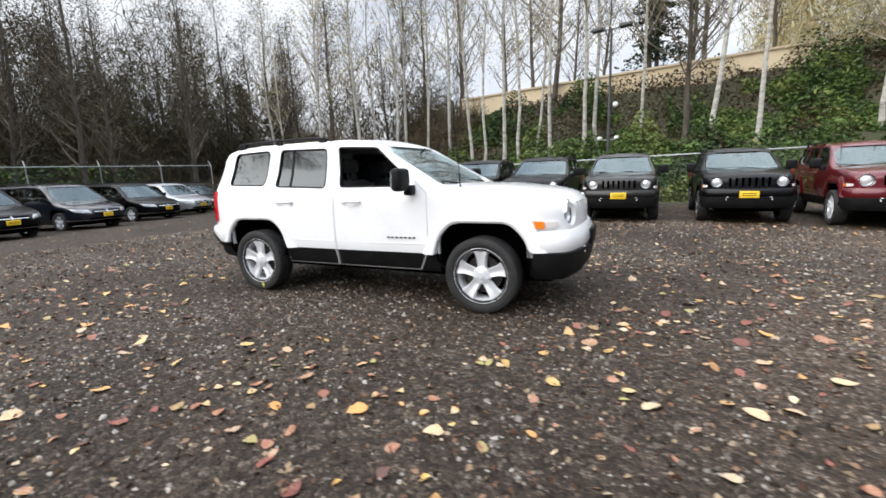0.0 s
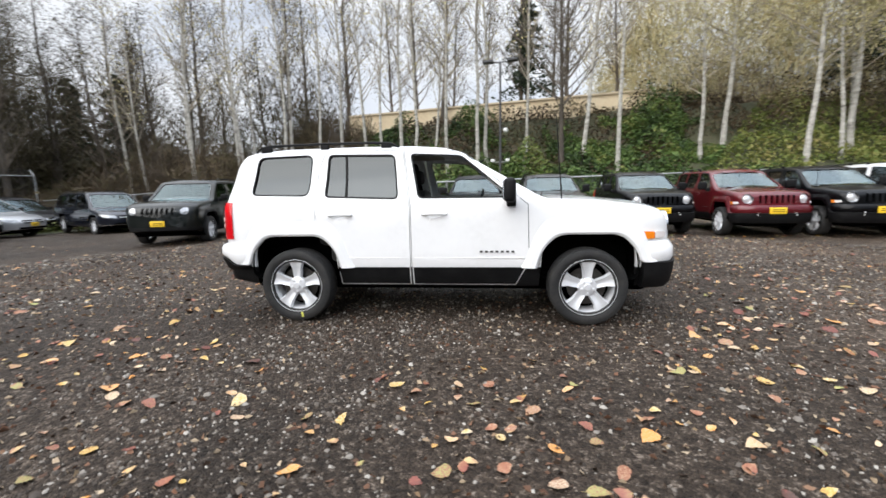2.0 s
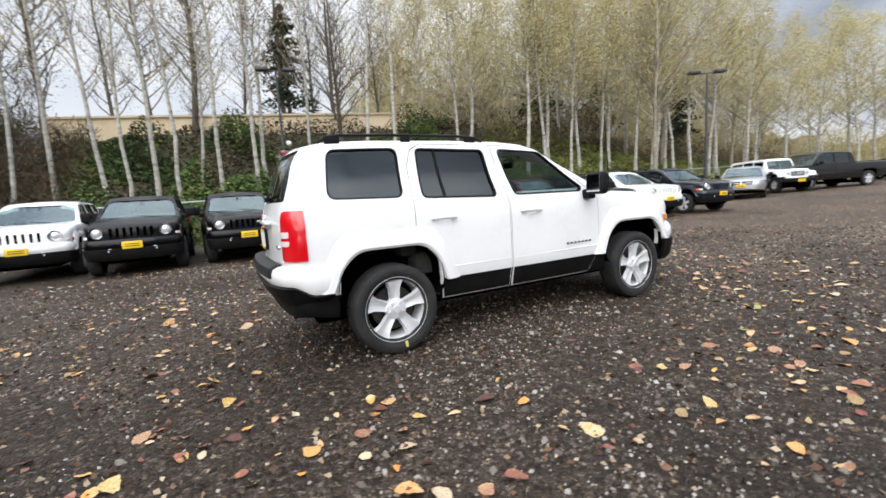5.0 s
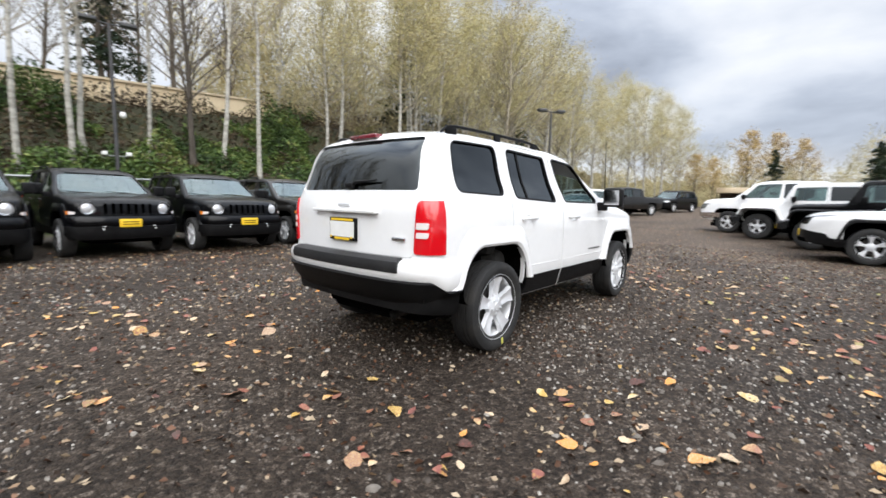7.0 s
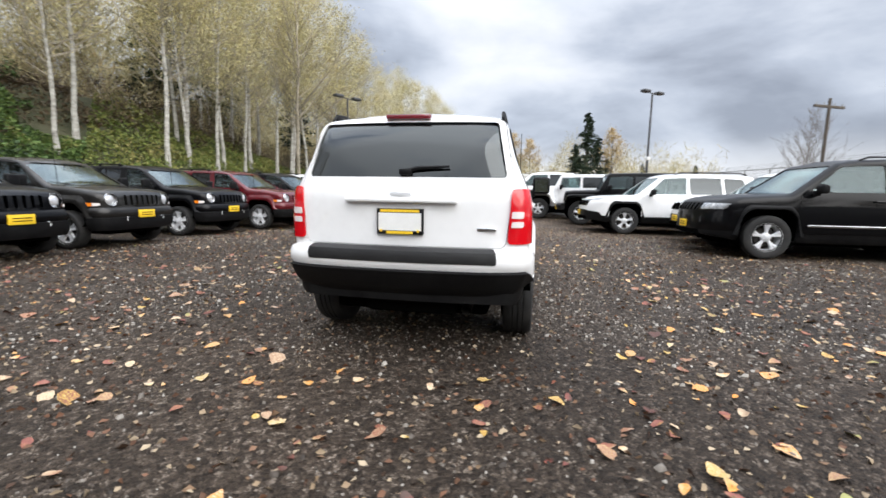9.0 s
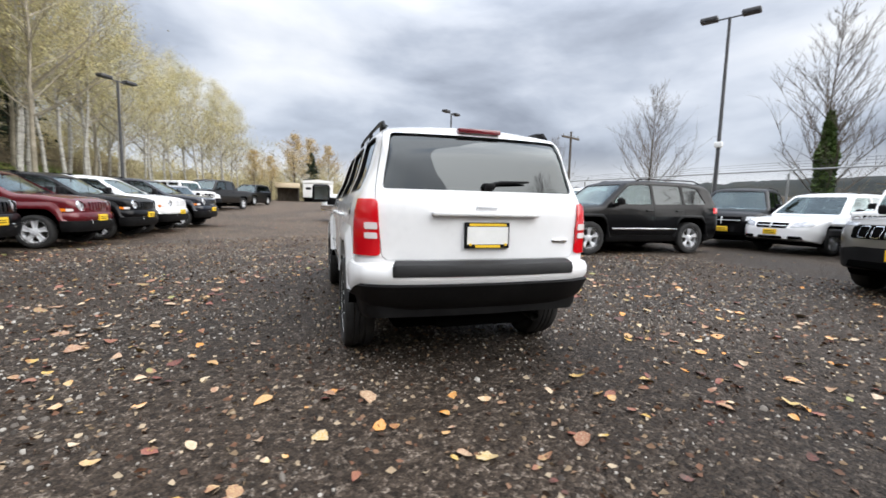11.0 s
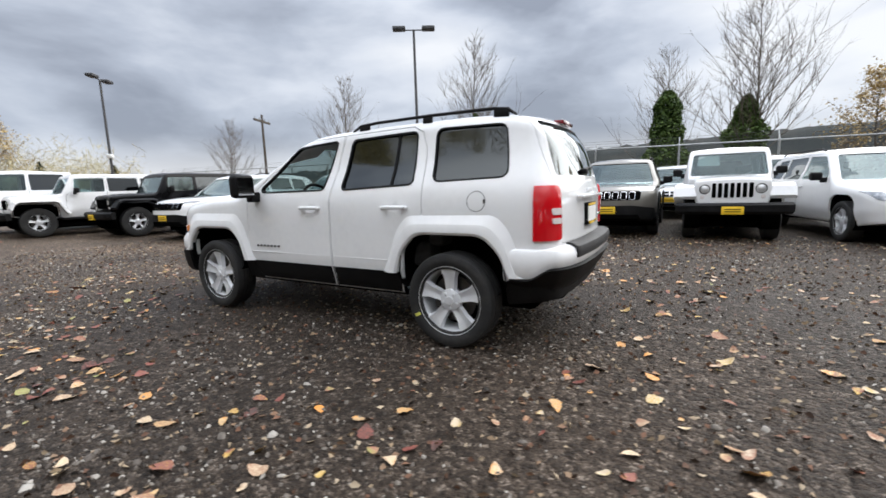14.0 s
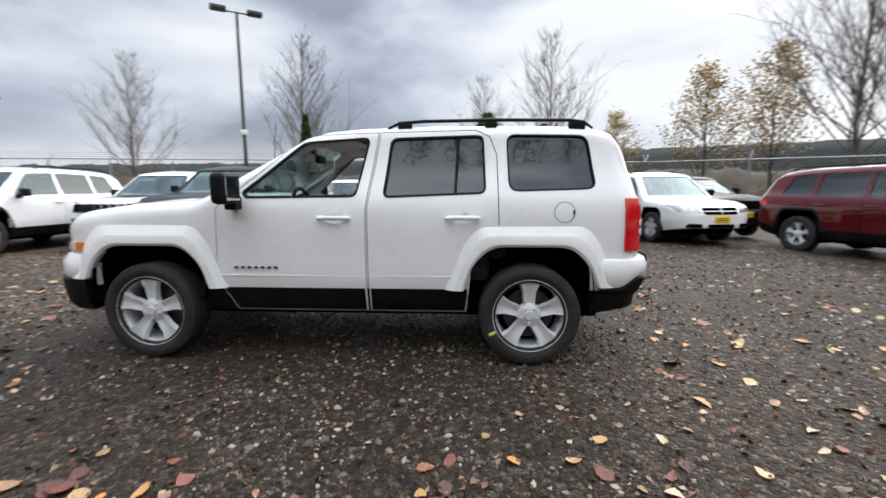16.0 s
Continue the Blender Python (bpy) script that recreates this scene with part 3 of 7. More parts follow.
def boxy_model(name, label, group, main=False):
    s = BOXY
    car = thing(name, label, "car", group)
    skin = body_surface(s, 1.0 if main else .6)
    A = thick(skin, 0, -.035)
    G = thick(skin, -.014, -.020)
    T = thick(skin, .014, -.02)
    XF, XR = 1.3175, -1.3175

    def arches():
        return [prism(arch_poly(x, -.2, .44, .80, .14), *yy, "y") for x in (XF, XR) for yy in ((.50, 1.2), (-1.2, -.50))]
    sides = ((.35, 1.2), (-1.2, -.35))
    slots = [prism(rounded([(-.021 + y, .772), (.021 + y, .772), (.027 + y, .952), (-.027 + y, .952)], .015, 2), 1.85, 2.4, "x") for y in np.linspace(-.33, .33, 7)]
    lamps = [prism([(y + .104 * math.cos(t), .865 + .104 * math.sin(t)) for t in np.linspace(0, 2 * math.pi, 24, endpoint=False)], 1.80, 2.4, "x") for y in (.555, -.555)]
    # doors, tailgate and hood are cut out of the one skin with true gaps
    body = A.copy()
    for yy in sides:
        body = cut(body, prism(FD, *yy, "y"), prism(RD, *yy, "y"), prism(W_Q, *yy, "y"))
    body = cut(body, prism(GATE, -3, -1.72, "x"), prism(HOOD, .97, 1.6, "z"), prism(W_FRONT, .15, 1.2, "x"), *arches(), *slots, *lamps)
    low, high = halved(body, SILL)
    part("body", high, M_BASE, car)
    part("lower_cladding", low, M_TRIM, car, "black plastic lower cladding")
    for kind, poly, win, hx in (("front_door", FD, W_FD, -.01), ("rear_door", RD, W_RD, -.87)):
        d = cut(A.copy(), prism(grown(poly, -.006), .35, 1.2, "y"), op="INTERSECT")
        d = cut(d, prism(win, .3, 1.2, "y"), *[prism(arch_poly(x, -.2, .44, .80, .14), .5, 1.2, "y") for x in (XF, XR)])
        # a shallow cup behind the handle
        cup = bmesh.new()
        bmesh.ops.create_uvsphere(cup, u_segments=20, v_segments=12, radius=1.0, matrix=Matrix.Translation((hx, .835, .982)) @ Matrix.Diagonal((.088, .030, .040, 1)))
        d = cut(d, cup)
        for sgn in (1, -1):
            door = part(kind, d.copy() if sgn > 0 else flipped(d), M_BASE, car)
            # the black cladding leaves a thin painted edge round it
            clad = cut(thick(skin, .007, -.012), prism(grown(poly, -.016), .35, 1.2, "y"), prism([(-2, .352), (2, .352), (2, SILL), (-2, SILL)], .3, 1.3, "y"), op="INTERSECT")
            clad = cut(clad, *[prism(arch_poly(x, -.2, .455, .80, .14), .5, 1.2, "y") for x in (XF, XR)])
            if sgn < 0:
                other = flipped(clad)
                clad.free()
                clad = other
            part("sill_panel", clad, M_TRIM, door, "black plastic door cladding")
            bm = bmesh.new()
            y = .815
            tube(bm, [(hx + .115, sgn * (y - .03), .985), (hx + .10, sgn * (y + .018), .988), (hx + .05, sgn * (y + .03), .99), (hx - .05, sgn * (y + .03), .99), (hx - .10, sgn * (y + .018), .988), (hx - .115, sgn * (y - .03), .985)], [.010, .013, .014, .014, .013, .010], 8)
            for v in bm.verts:
                v.co.z = .988 + (v.co.z - .988) * 1.1
            part("door_handle", bm, M_BASE, door)
            # a raised rub strip along the door
            bm = bmesh.new()
            x0, x1 = (-.21, .79) if kind == "front_door" else (-.85, -.25)
            box(bm, x0, x1, *sorted((sgn * .79, sgn * .8205)), .590, .600, .003)
            part("rub_strip", bm, M_BASE, door)
            # rubber seal round the window
            ring = cut(thick(skin, .003, -.03), prism(grown(win, .010), *((.3, 1.2) if sgn > 0 else (-1.2, -.3)), "y"), op="INTERSECT")
            ring = cut(ring, prism(grown(win, -.004), *((.2, 1.3) if sgn > 0 else (-1.3, -.2)), "y"))
            part("window_seal", ring, M_TRIM, door, "black rubber window seal")
            if kind == "rear_door" or not main:
                g = cut(G.copy(), prism(grown(win, .01), *((.3, 1.2) if sgn > 0 else (-1.2, -.3)), "y"), op="INTERSECT")
                p = part("window", g, M_DARKGLASS if kind == "rear_door" else M_GLASS, door, "dark tinted window" if kind == "rear_door" else "clear side window")
                p.visible_shadow = kind == "rear_door"
            if kind == "rear_door":
                bm = prism([(-.83, 1.13), (-.81, 1.13), (-.83, 1.53), (-.85, 1.53)], .3, 1.2, "y")
                if sgn < 0:
                    b2 = flipped(bm)
                    bm.free()
                    bm = b2
                bar = cut(thick(skin, -.006, -.03), bm, op="INTERSECT")
                part("window_bar", bar, M_TRIM, door)
        d.free()
    for sgn in (1, -1):
        g = cut(G.copy(), prism(grown(W_Q, .01), *((.3, 1.2) if sgn > 0 else (-1.2, -.3)), "y"), op="INTERSECT")
        part("quarter_window", g, M_DARKGLASS, car, "dark tinted rear side window")
        ring = cut(thick(skin, .002, -.03), prism(grown(W_Q, .007), *((.3, 1.2) if sgn > 0 else (-1.2, -.3)), "y"), op="INTERSECT")
        ring = cut(ring, prism(grown(W_Q, -.004), *((.2, 1.3) if sgn > 0 else (-1.3, -.2)), "y"))
        part("window_seal", ring, M_TRIM, car, "black rubber window seal")
    g = cut(G.copy(), prism(grown(W_FRONT, .01), .1, 1.25, "x"), op="INTERSECT")
    part("windshield", g, M_GLASS, car, "clear windshield").visible_shadow = False
    hood = cut(A.copy(), prism(grown(HOOD, -.004), .965, 1.6, "z"), op="INTERSECT")
    hood = cut(hood, prism(W_FRONT, .15, 1.2, "x"))
    part("hood", hood, M_BASE, car)
    # tailgate
    gate = cut(A.copy(), prism(grown(GATE, -.004), -3, -1.72, "x"), op="INTERSECT")
    gate = cut(gate, prism(W_REAR, -3, -1.6, "x"))
    gate = part("tailgate", gate, M_BASE, car)
    g = cut(G.copy(), prism(grown(W_REAR, .01), -3, -1.6, "x"), op="INTERSECT")
    part("rear_window", g, M_DARKGLASS, gate, "dark tinted rear window")
    bm = bmesh.new()
    tube(bm, [(-2.045, -.02, 1.215), (-2.055, -.10, 1.235), (-2.05, -.30, 1.245)], [.014, .012, .007], 6)
    box(bm, -2.075, -2.03, -.06, .02, 1.19, 1.23, .012)
    part("rear_wiper", bm, M_TRIM, gate, "black rear wiper")
    bm = bmesh.new()
    box(bm, -2.125, -2.06, -.36, .36, 1.02, 1.047, .010)
    part("gate_handle_bar", bm, M_BASE, gate)
    bm = bmesh.new()
    box(bm, -1.955, -1.88, -.150, .150, 1.552, 1.586, .010)
    for v in bm.verts:
        v.co.x += .05 * (v.co.y / .2) ** 2
    part("brake_light", bm, M_DARKRED, gate, "dark red high brake light")
    # plate with a dealer frame; its printing is only told as bars
    bm = bmesh.new()
    box(bm, -2.112, -2.085, -.150, .150, .820, .982, .004)
    box(bm, -2.116, -2.110, -.138, .138, .845, .955, 0, 1, 1)
    box(bm, -2.1165, -2.111, -.125, .125, .960, .976, 0, 1, 2)
    box(bm, -2.1165, -2.111, -.085, .085, .824, .841, 0, 1, 2)
    for y in (-.12, .12):
        box(bm, -2.126, -2.117, y - .008, y + .008, .835, .851, .003, 1, 2)
    part("licence_plate", bm, [M_TRIM, M_PAPER, M_YELLOW], gate, "white plate in a black and yellow frame")
    for y, w in ((.0, .10),):
        bm = bmesh.new()
        box(bm, -2.098, -2.075, y - w * .7, y + w * .7, 1.066, 1.088, .006)
        part("badge", bm, M_ALLOY, gate, "silver badge")
    bm = bmesh.new()
    box(bm, -2.075, -2.045, -.60, -.48, .85, .875, .008)
    part("badge", bm, M_CHROME, gate, "small chrome badge")
    # tail lights wrap the rear corners
    for sgn in (1, -1):
        q = rounded([(.668, .775), (.90, .775), (.90, 1.115), (.688, 1.115)], .03)
        t = cut(T.copy(), prism([(sgn * a, b) for a, b in q], -3, -1.915, "x"), op="INTERSECT")
        a = part("tail_light", t, M_REDLENS, car, "red tail light with clear reversing lenses")
        for z0, z1 in ((.878, .914), (.934, .975)):
            q = rounded([(sgn * .688, z0), (sgn * .762, z0), (sgn * .765, z1), (sgn * .692, z1)], .008, 2)
            part("lens", cut(thick(skin, .019, -.01), prism(q, -3, -1.93, "x"), op="INTERSECT"), M_CLEARLENS, a, "clear reversing lens")
    # rear bumper
    rp = smooth_path([(-1.765, .843), (-1.90, .838), (-2.02, .805), (-2.09, .74), (-2.15, .55), (-2.175, .25), (-2.18, 0)])
    bm = sweep(bmesh.new(), [(-.10, .57), (-.02, .565), (.0, .60), (.0, .685), (-.015, .715), (-.05, .73), (-.12, .735)], rp)
    for v in bm.verts:
        if v.co.z < .62:
            v.co.z += -.035 + .072 * smoothstep(-1.88, -2.04, v.co.x)
    part("rear_bumper", bm, M_BASE, car)
    bm = sweep(bmesh.new(), [(-.32, .40), (-.20, .375), (-.12, .41), (-.04, .50), (.004, .560), (-.02, .572), (-.16, .57)], rp)
    for v in bm.verts:
        if v.co.z > .55:
            v.co.z += -.035 + .072 * smoothstep(-1.88, -2.04, v.co.x)
    part("rear_valance", bm, M_TRIM, car, "black plastic rear bumper")
    bm = bmesh.new()
    pth = smooth_path([(-2.135, .605), (-2.15, .55), (-2.175, .25), (-2.18, 0)])
    sweep(bm, [(-.11, .742), (-.04, .746), (.002, .727), (.012, .692), (.006, .655), (-.11, .65)], pth)
    part("bumper_step", bm, M_PAD, car, "dark grey step pad")
    bm = bmesh.new()
    tube(bm, [(-1.6, -.42, .34), (-1.95, -.42, .335), (-2.00, -.42, .325)], .032, 12, False)
    part("exhaust_pipe", bm, M_STEEL, car)
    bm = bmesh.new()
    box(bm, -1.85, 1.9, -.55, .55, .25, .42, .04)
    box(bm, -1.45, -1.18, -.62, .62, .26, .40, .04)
    # dark mass standing for the muffler and the shade round it
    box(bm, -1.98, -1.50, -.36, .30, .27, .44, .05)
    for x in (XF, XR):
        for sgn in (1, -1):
            # near-black back plate behind each wheel, added to hide the bright rim barrel
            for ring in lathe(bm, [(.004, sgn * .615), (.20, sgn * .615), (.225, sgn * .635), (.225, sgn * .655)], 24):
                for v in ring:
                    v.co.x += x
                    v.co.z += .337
    part("underbody", bm, M_UNDERSHADE, car)
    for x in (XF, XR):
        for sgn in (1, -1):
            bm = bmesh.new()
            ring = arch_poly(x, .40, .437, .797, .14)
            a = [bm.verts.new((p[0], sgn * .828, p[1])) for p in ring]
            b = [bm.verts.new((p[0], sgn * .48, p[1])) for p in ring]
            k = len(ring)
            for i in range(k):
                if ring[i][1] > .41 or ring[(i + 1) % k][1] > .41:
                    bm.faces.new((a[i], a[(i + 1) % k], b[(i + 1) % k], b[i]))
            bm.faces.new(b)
            part("wheel_well", bm, M_UNDERSHADE, car)
    # flares
    for x in (XF, XR):
        for sgn in (1, -1):
            bm = bmesh.new()
            flare(bm, x, .44, .80, .57, .94, SILL - .005, .80, .848, sgn)
            # the ends that meet the bumpers stop where the black begins
            for v in bm.verts:
                v.co.z = max(v.co.z, .562 if v.co.x > XF + .2 else .535 if v.co.x < XR - .2 else 0)
            part("wheel_arch_flare", bm, M_BASE, car, smooth=28)
    add_wheels(car, XF, XR, .850, R=.337, rim=.246, wide=1.48, fine=main)
    # front
    fp = smooth_path([(1.77, .83), (1.93, .80), (2.05, .70), (2.12, .45), (2.145, .2), (2.15, 0)])
    bm = sweep(bmesh.new(), [(-.12, .56), (-.02, .555), (.0, .60), (-.005, .68), (-.04, .73), (-.12, .755)], fp)
    part("front_bumper", bm, M_BASE, car)
    bm = sweep(bmesh.new(), [(-.14, .34), (-.05, .33), (-.015, .38), (.004, .48), (.008, .555), (-.02, .562), (-.14, .56)], fp)
    part("front_valance", bm, M_TRIM, car, "black plastic front bumper")
    for sgn in (1, -1):
        bm = bmesh.new()
        lathe(bm, [(.0, 2.19), (.030, 2.188), (.040, 2.18), (.044, 2.10)], 18, "x")
        for v in bm.verts:
            v.co.x -= .052
            v.co.y += sgn * .365
            v.co.z += .525
        part("fog_lamp", bm, M_FOG, car, "round fog lamp")
        bm = bmesh.new()
        lathe(bm, [(.0, 2.03), (.04, 2.026), (.07, 2.012), (.086, 1.99), (.088, 1.90)], 28, "x")
        lathe(bm, [(.088, 1.90), (.094, 2.03), (.099, 2.03), (.102, 1.98)], 28, "x", 1)
        for v in bm.verts:
            v.co.x -= .022
            v.co.y = v.co.y * 1.18 + sgn * .555
            v.co.z = v.co.z * 1.18 + .865
        part("headlamp", bm, [M_LAMP, M_CHROME], car, "round headlamp")
        am = cut(T.copy(), prism(rounded([(1.70, .755), (1.86, .755), (1.86, .815), (1.70, .82)], .012, 2), *((.5, 1.1) if sgn > 0 else (-1.1, -.5)), "y"), op="INTERSECT")
        part("turn_signal", am, M_AMBER, car, "amber turn signal")
        cl = cut(T.copy(), prism(rounded([(1.866, .757), (1.96, .765), (1.96, .81), (1.866, .815)], .012, 2), *((.5, 1.1) if sgn > 0 else (-1.1, -.5)), "y"), op="INTERSECT")
        part("turn_signal_lens", cl, M_CLEARLENS, car, "clear lamp lens")
    # near-black box puts the shade behind the grille slots into the colour
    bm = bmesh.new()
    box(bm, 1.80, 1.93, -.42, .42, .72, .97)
    part("grille_backing", bm, M_UNDERSHADE, car, "near-black box standing for the shade behind the grille")
    bm = bmesh.new()
    box(bm, 2.10, 2.172, -.165, .165, .545, .685, .006)
    if main:
        part("plate_bracket", bm, M_TRIM, car, "black empty plate bracket")
    else:
        for z in (.595, .635):
            box(bm, 2.170, 2.175, -.12, .12, z - .007, z + .007, .002, 1, 1)
        part("front_plate", bm, [M_YELLOW, M_TRIM], car, "yellow dealer card with a dark line of print")
    for y in (.38, -.30):
        bm = bmesh.new()
        tube(bm, [(1.0, y, 1.10), (.97, y - .02, 1.125), (.93, y - .42, 1.165)], [.012, .010, .006], 6)
        part("wiper", bm, M_TRIM, car, "black windshield wiper")
    for sgn in (1, -1):
        a = part("side_mirror", mirror_mesh(.64, .86, 1.185, sgn), M_TRIM, car, "black plastic door mirror")
        bm = bmesh.new()
        box(bm, .583, .590, *sorted((sgn * .885, sgn * 1.035)), 1.11, 1.26, 0)
        part("mirror_glass", bm, M_CHROME, a)
        bm = bmesh.new()
        ry = sgn * .60
        tube(bm, [(-.35, ry, 1.592), (-.43, ry, 1.628), (-.6, ry, 1.639), (-1.1, ry, 1.642), (-1.58, ry, 1.635), (-1.68, ry, 1.622), (-1.74, ry, 1.58)], [.008, .012, .012, .012, .012, .012, .008], 8)
        for x0, x1 in ((-.52, -.42), (-1.10, -1.02), (-1.69, -1.58)):
            box(bm, x0, x1, ry - .010, ry + .010, 1.57, 1.634, .006)
        part("roof_rail", bm, M_TRIM, car, "black roof rail")
        # lettering on the door is a nameplate: told as plain bars
        for k in range(7 if main else 1):
            x, w = (.40 + .046 * k, .013) if main else (.54, .15)
            bm = bmesh.new()
            box(bm, x - w, x + w, *sorted((sgn * .822, sgn * .828)), .644, .661, .002, 1)
            part("badge", bm, M_STEEL, car, "grey nameplate")
    bm = bmesh.new()
    tube(bm, [(1.10, -.70, 1.07), (1.10, -.70, 1.10), (1.04, -.70, 1.85)], [.012, .006, .003], 6)
    part("antenna", bm, M_TRIM, car, "thin black antenna")
    ring = [(-1.53 + .068 * math.cos(t), 1.025 + .068 * math.sin(t)) for t in np.linspace(0, 2 * math.pi, 32, endpoint=False)]
    bm = cut(thick(skin, .0015, -.012), prism(ring, .5, 1.2, "y"), op="INTERSECT")
    bm = cut(bm, prism(grown(ring, -.0035), .4, 1.3, "y"))
    box(bm, -1.592, -1.584, .80, .817, 1.010, 1.040, .002)
    part("fuel_cap_rim", bm, M_STEEL, car, "dark seam of the round fuel cap")
    # cabin
    for y in (.36, -.36):
        seat(car, -.02, y, .48, M_CABIN, (0,))
    seat(car, -.82, 0, 1.25, M_CABIN, (-.38, .38))
    bm = bmesh.new()
    box(bm, .50, .92, -.72, .72, .78, 1.09, .06)
    part("dashboard", bm, M_CABIN, car, "dark grey dashboard")
    bm = bmesh.new()
    ring = [(.36 + .10 * math.sin(t) * .4, .36 + .185 * math.cos(t), 1.02 + .17 * math.sin(t)) for t in np.linspace(0, 2 * math.pi, 25)]
    tube(bm, ring, .015, 6, False)
    tube(bm, [(.37, .18, 1.02), (.38, .54, 1.02)], .014, 6)
    tube(bm, [(.37, .36, 1.02), (.60, .36, .95)], .028, 8)
    part("steering_wheel", bm, M_TRIM, car)
    bm = bmesh.new()
    box(bm, .33, .36, -.11, .11, 1.40, 1.47, .015)
    tube(bm, [(.35, 0, 1.46), (.42, 0, 1.50)], .008, 6)
    part("rear_view_mirror", bm, M_TRIM, car)
    bm = bmesh.new()
    box(bm, -1.75, -.05, -.54, .54, 1.545, 1.56, .004)
    part("headliner", bm, M_BEIGE, car, "light beige headliner")
    for b in (A, G, T, skin):
        b.free()
    return car


M_BASE = M_WHITE


def recoloured(car, mat, label=""):
    """Gives one copy of a car its own paint."""
    for o in car.children_recursive:
        if o.data and o.data.materials and o.data.materials[0] == M_BASE:
            o.material_slots[0].link = "OBJECT"
            o.material_slots[0].material = mat
    if label:
        car["label"] = label
    return car


# ---- other makes of parked vehicle, from one kit ----
def kit(L, W, H, wb, fo, hood, cowl, roof_f, belt, lean=.30, r=.13, rake=.35, rc=.40, rb=.22, nose=.14, rear=None, bot=.30):
    xf = wb / 2 + fo
    xr = xf - L
    top = rear or [(xr, H - .42), (xr + .07, H - .20), (xr + .28, H - .07), (xr + 1.0, H - .01)]
    top = top + [(roof_f - .75, H), (roof_f - .25, H - .02), (roof_f, H - .075), (cowl, hood[0] + .03), (cowl + .09, hood[0]), (xf - .45, (hood[0] + hood[1]) / 2), (xf - .22, hood[1]), (xf - .08, hood[1] - .07), (xf, hood[1] - .20)]
    w = W / 2
    return dict(xf=xf, xr=xr, rc=rc, rb=rb, r=r, crown=.03, waist=.80, tumble=.3, belt=belt, lean=lean, rake=rake, rake_z=belt, bow=.05, nose=nose, nose_rake=.06,
                top=top, plan=[(xr, w - .05), (xr + .6, w - .01), (0, w), (xf - .8, w - .01), (xf, w - .05)], bot=[(xr, bot + .12), (xr + .45, bot), (xf - .5, bot), (xf, bot + .10)], W=W, H=H, wb=wb, cowl=cowl, roof_f=roof_f)


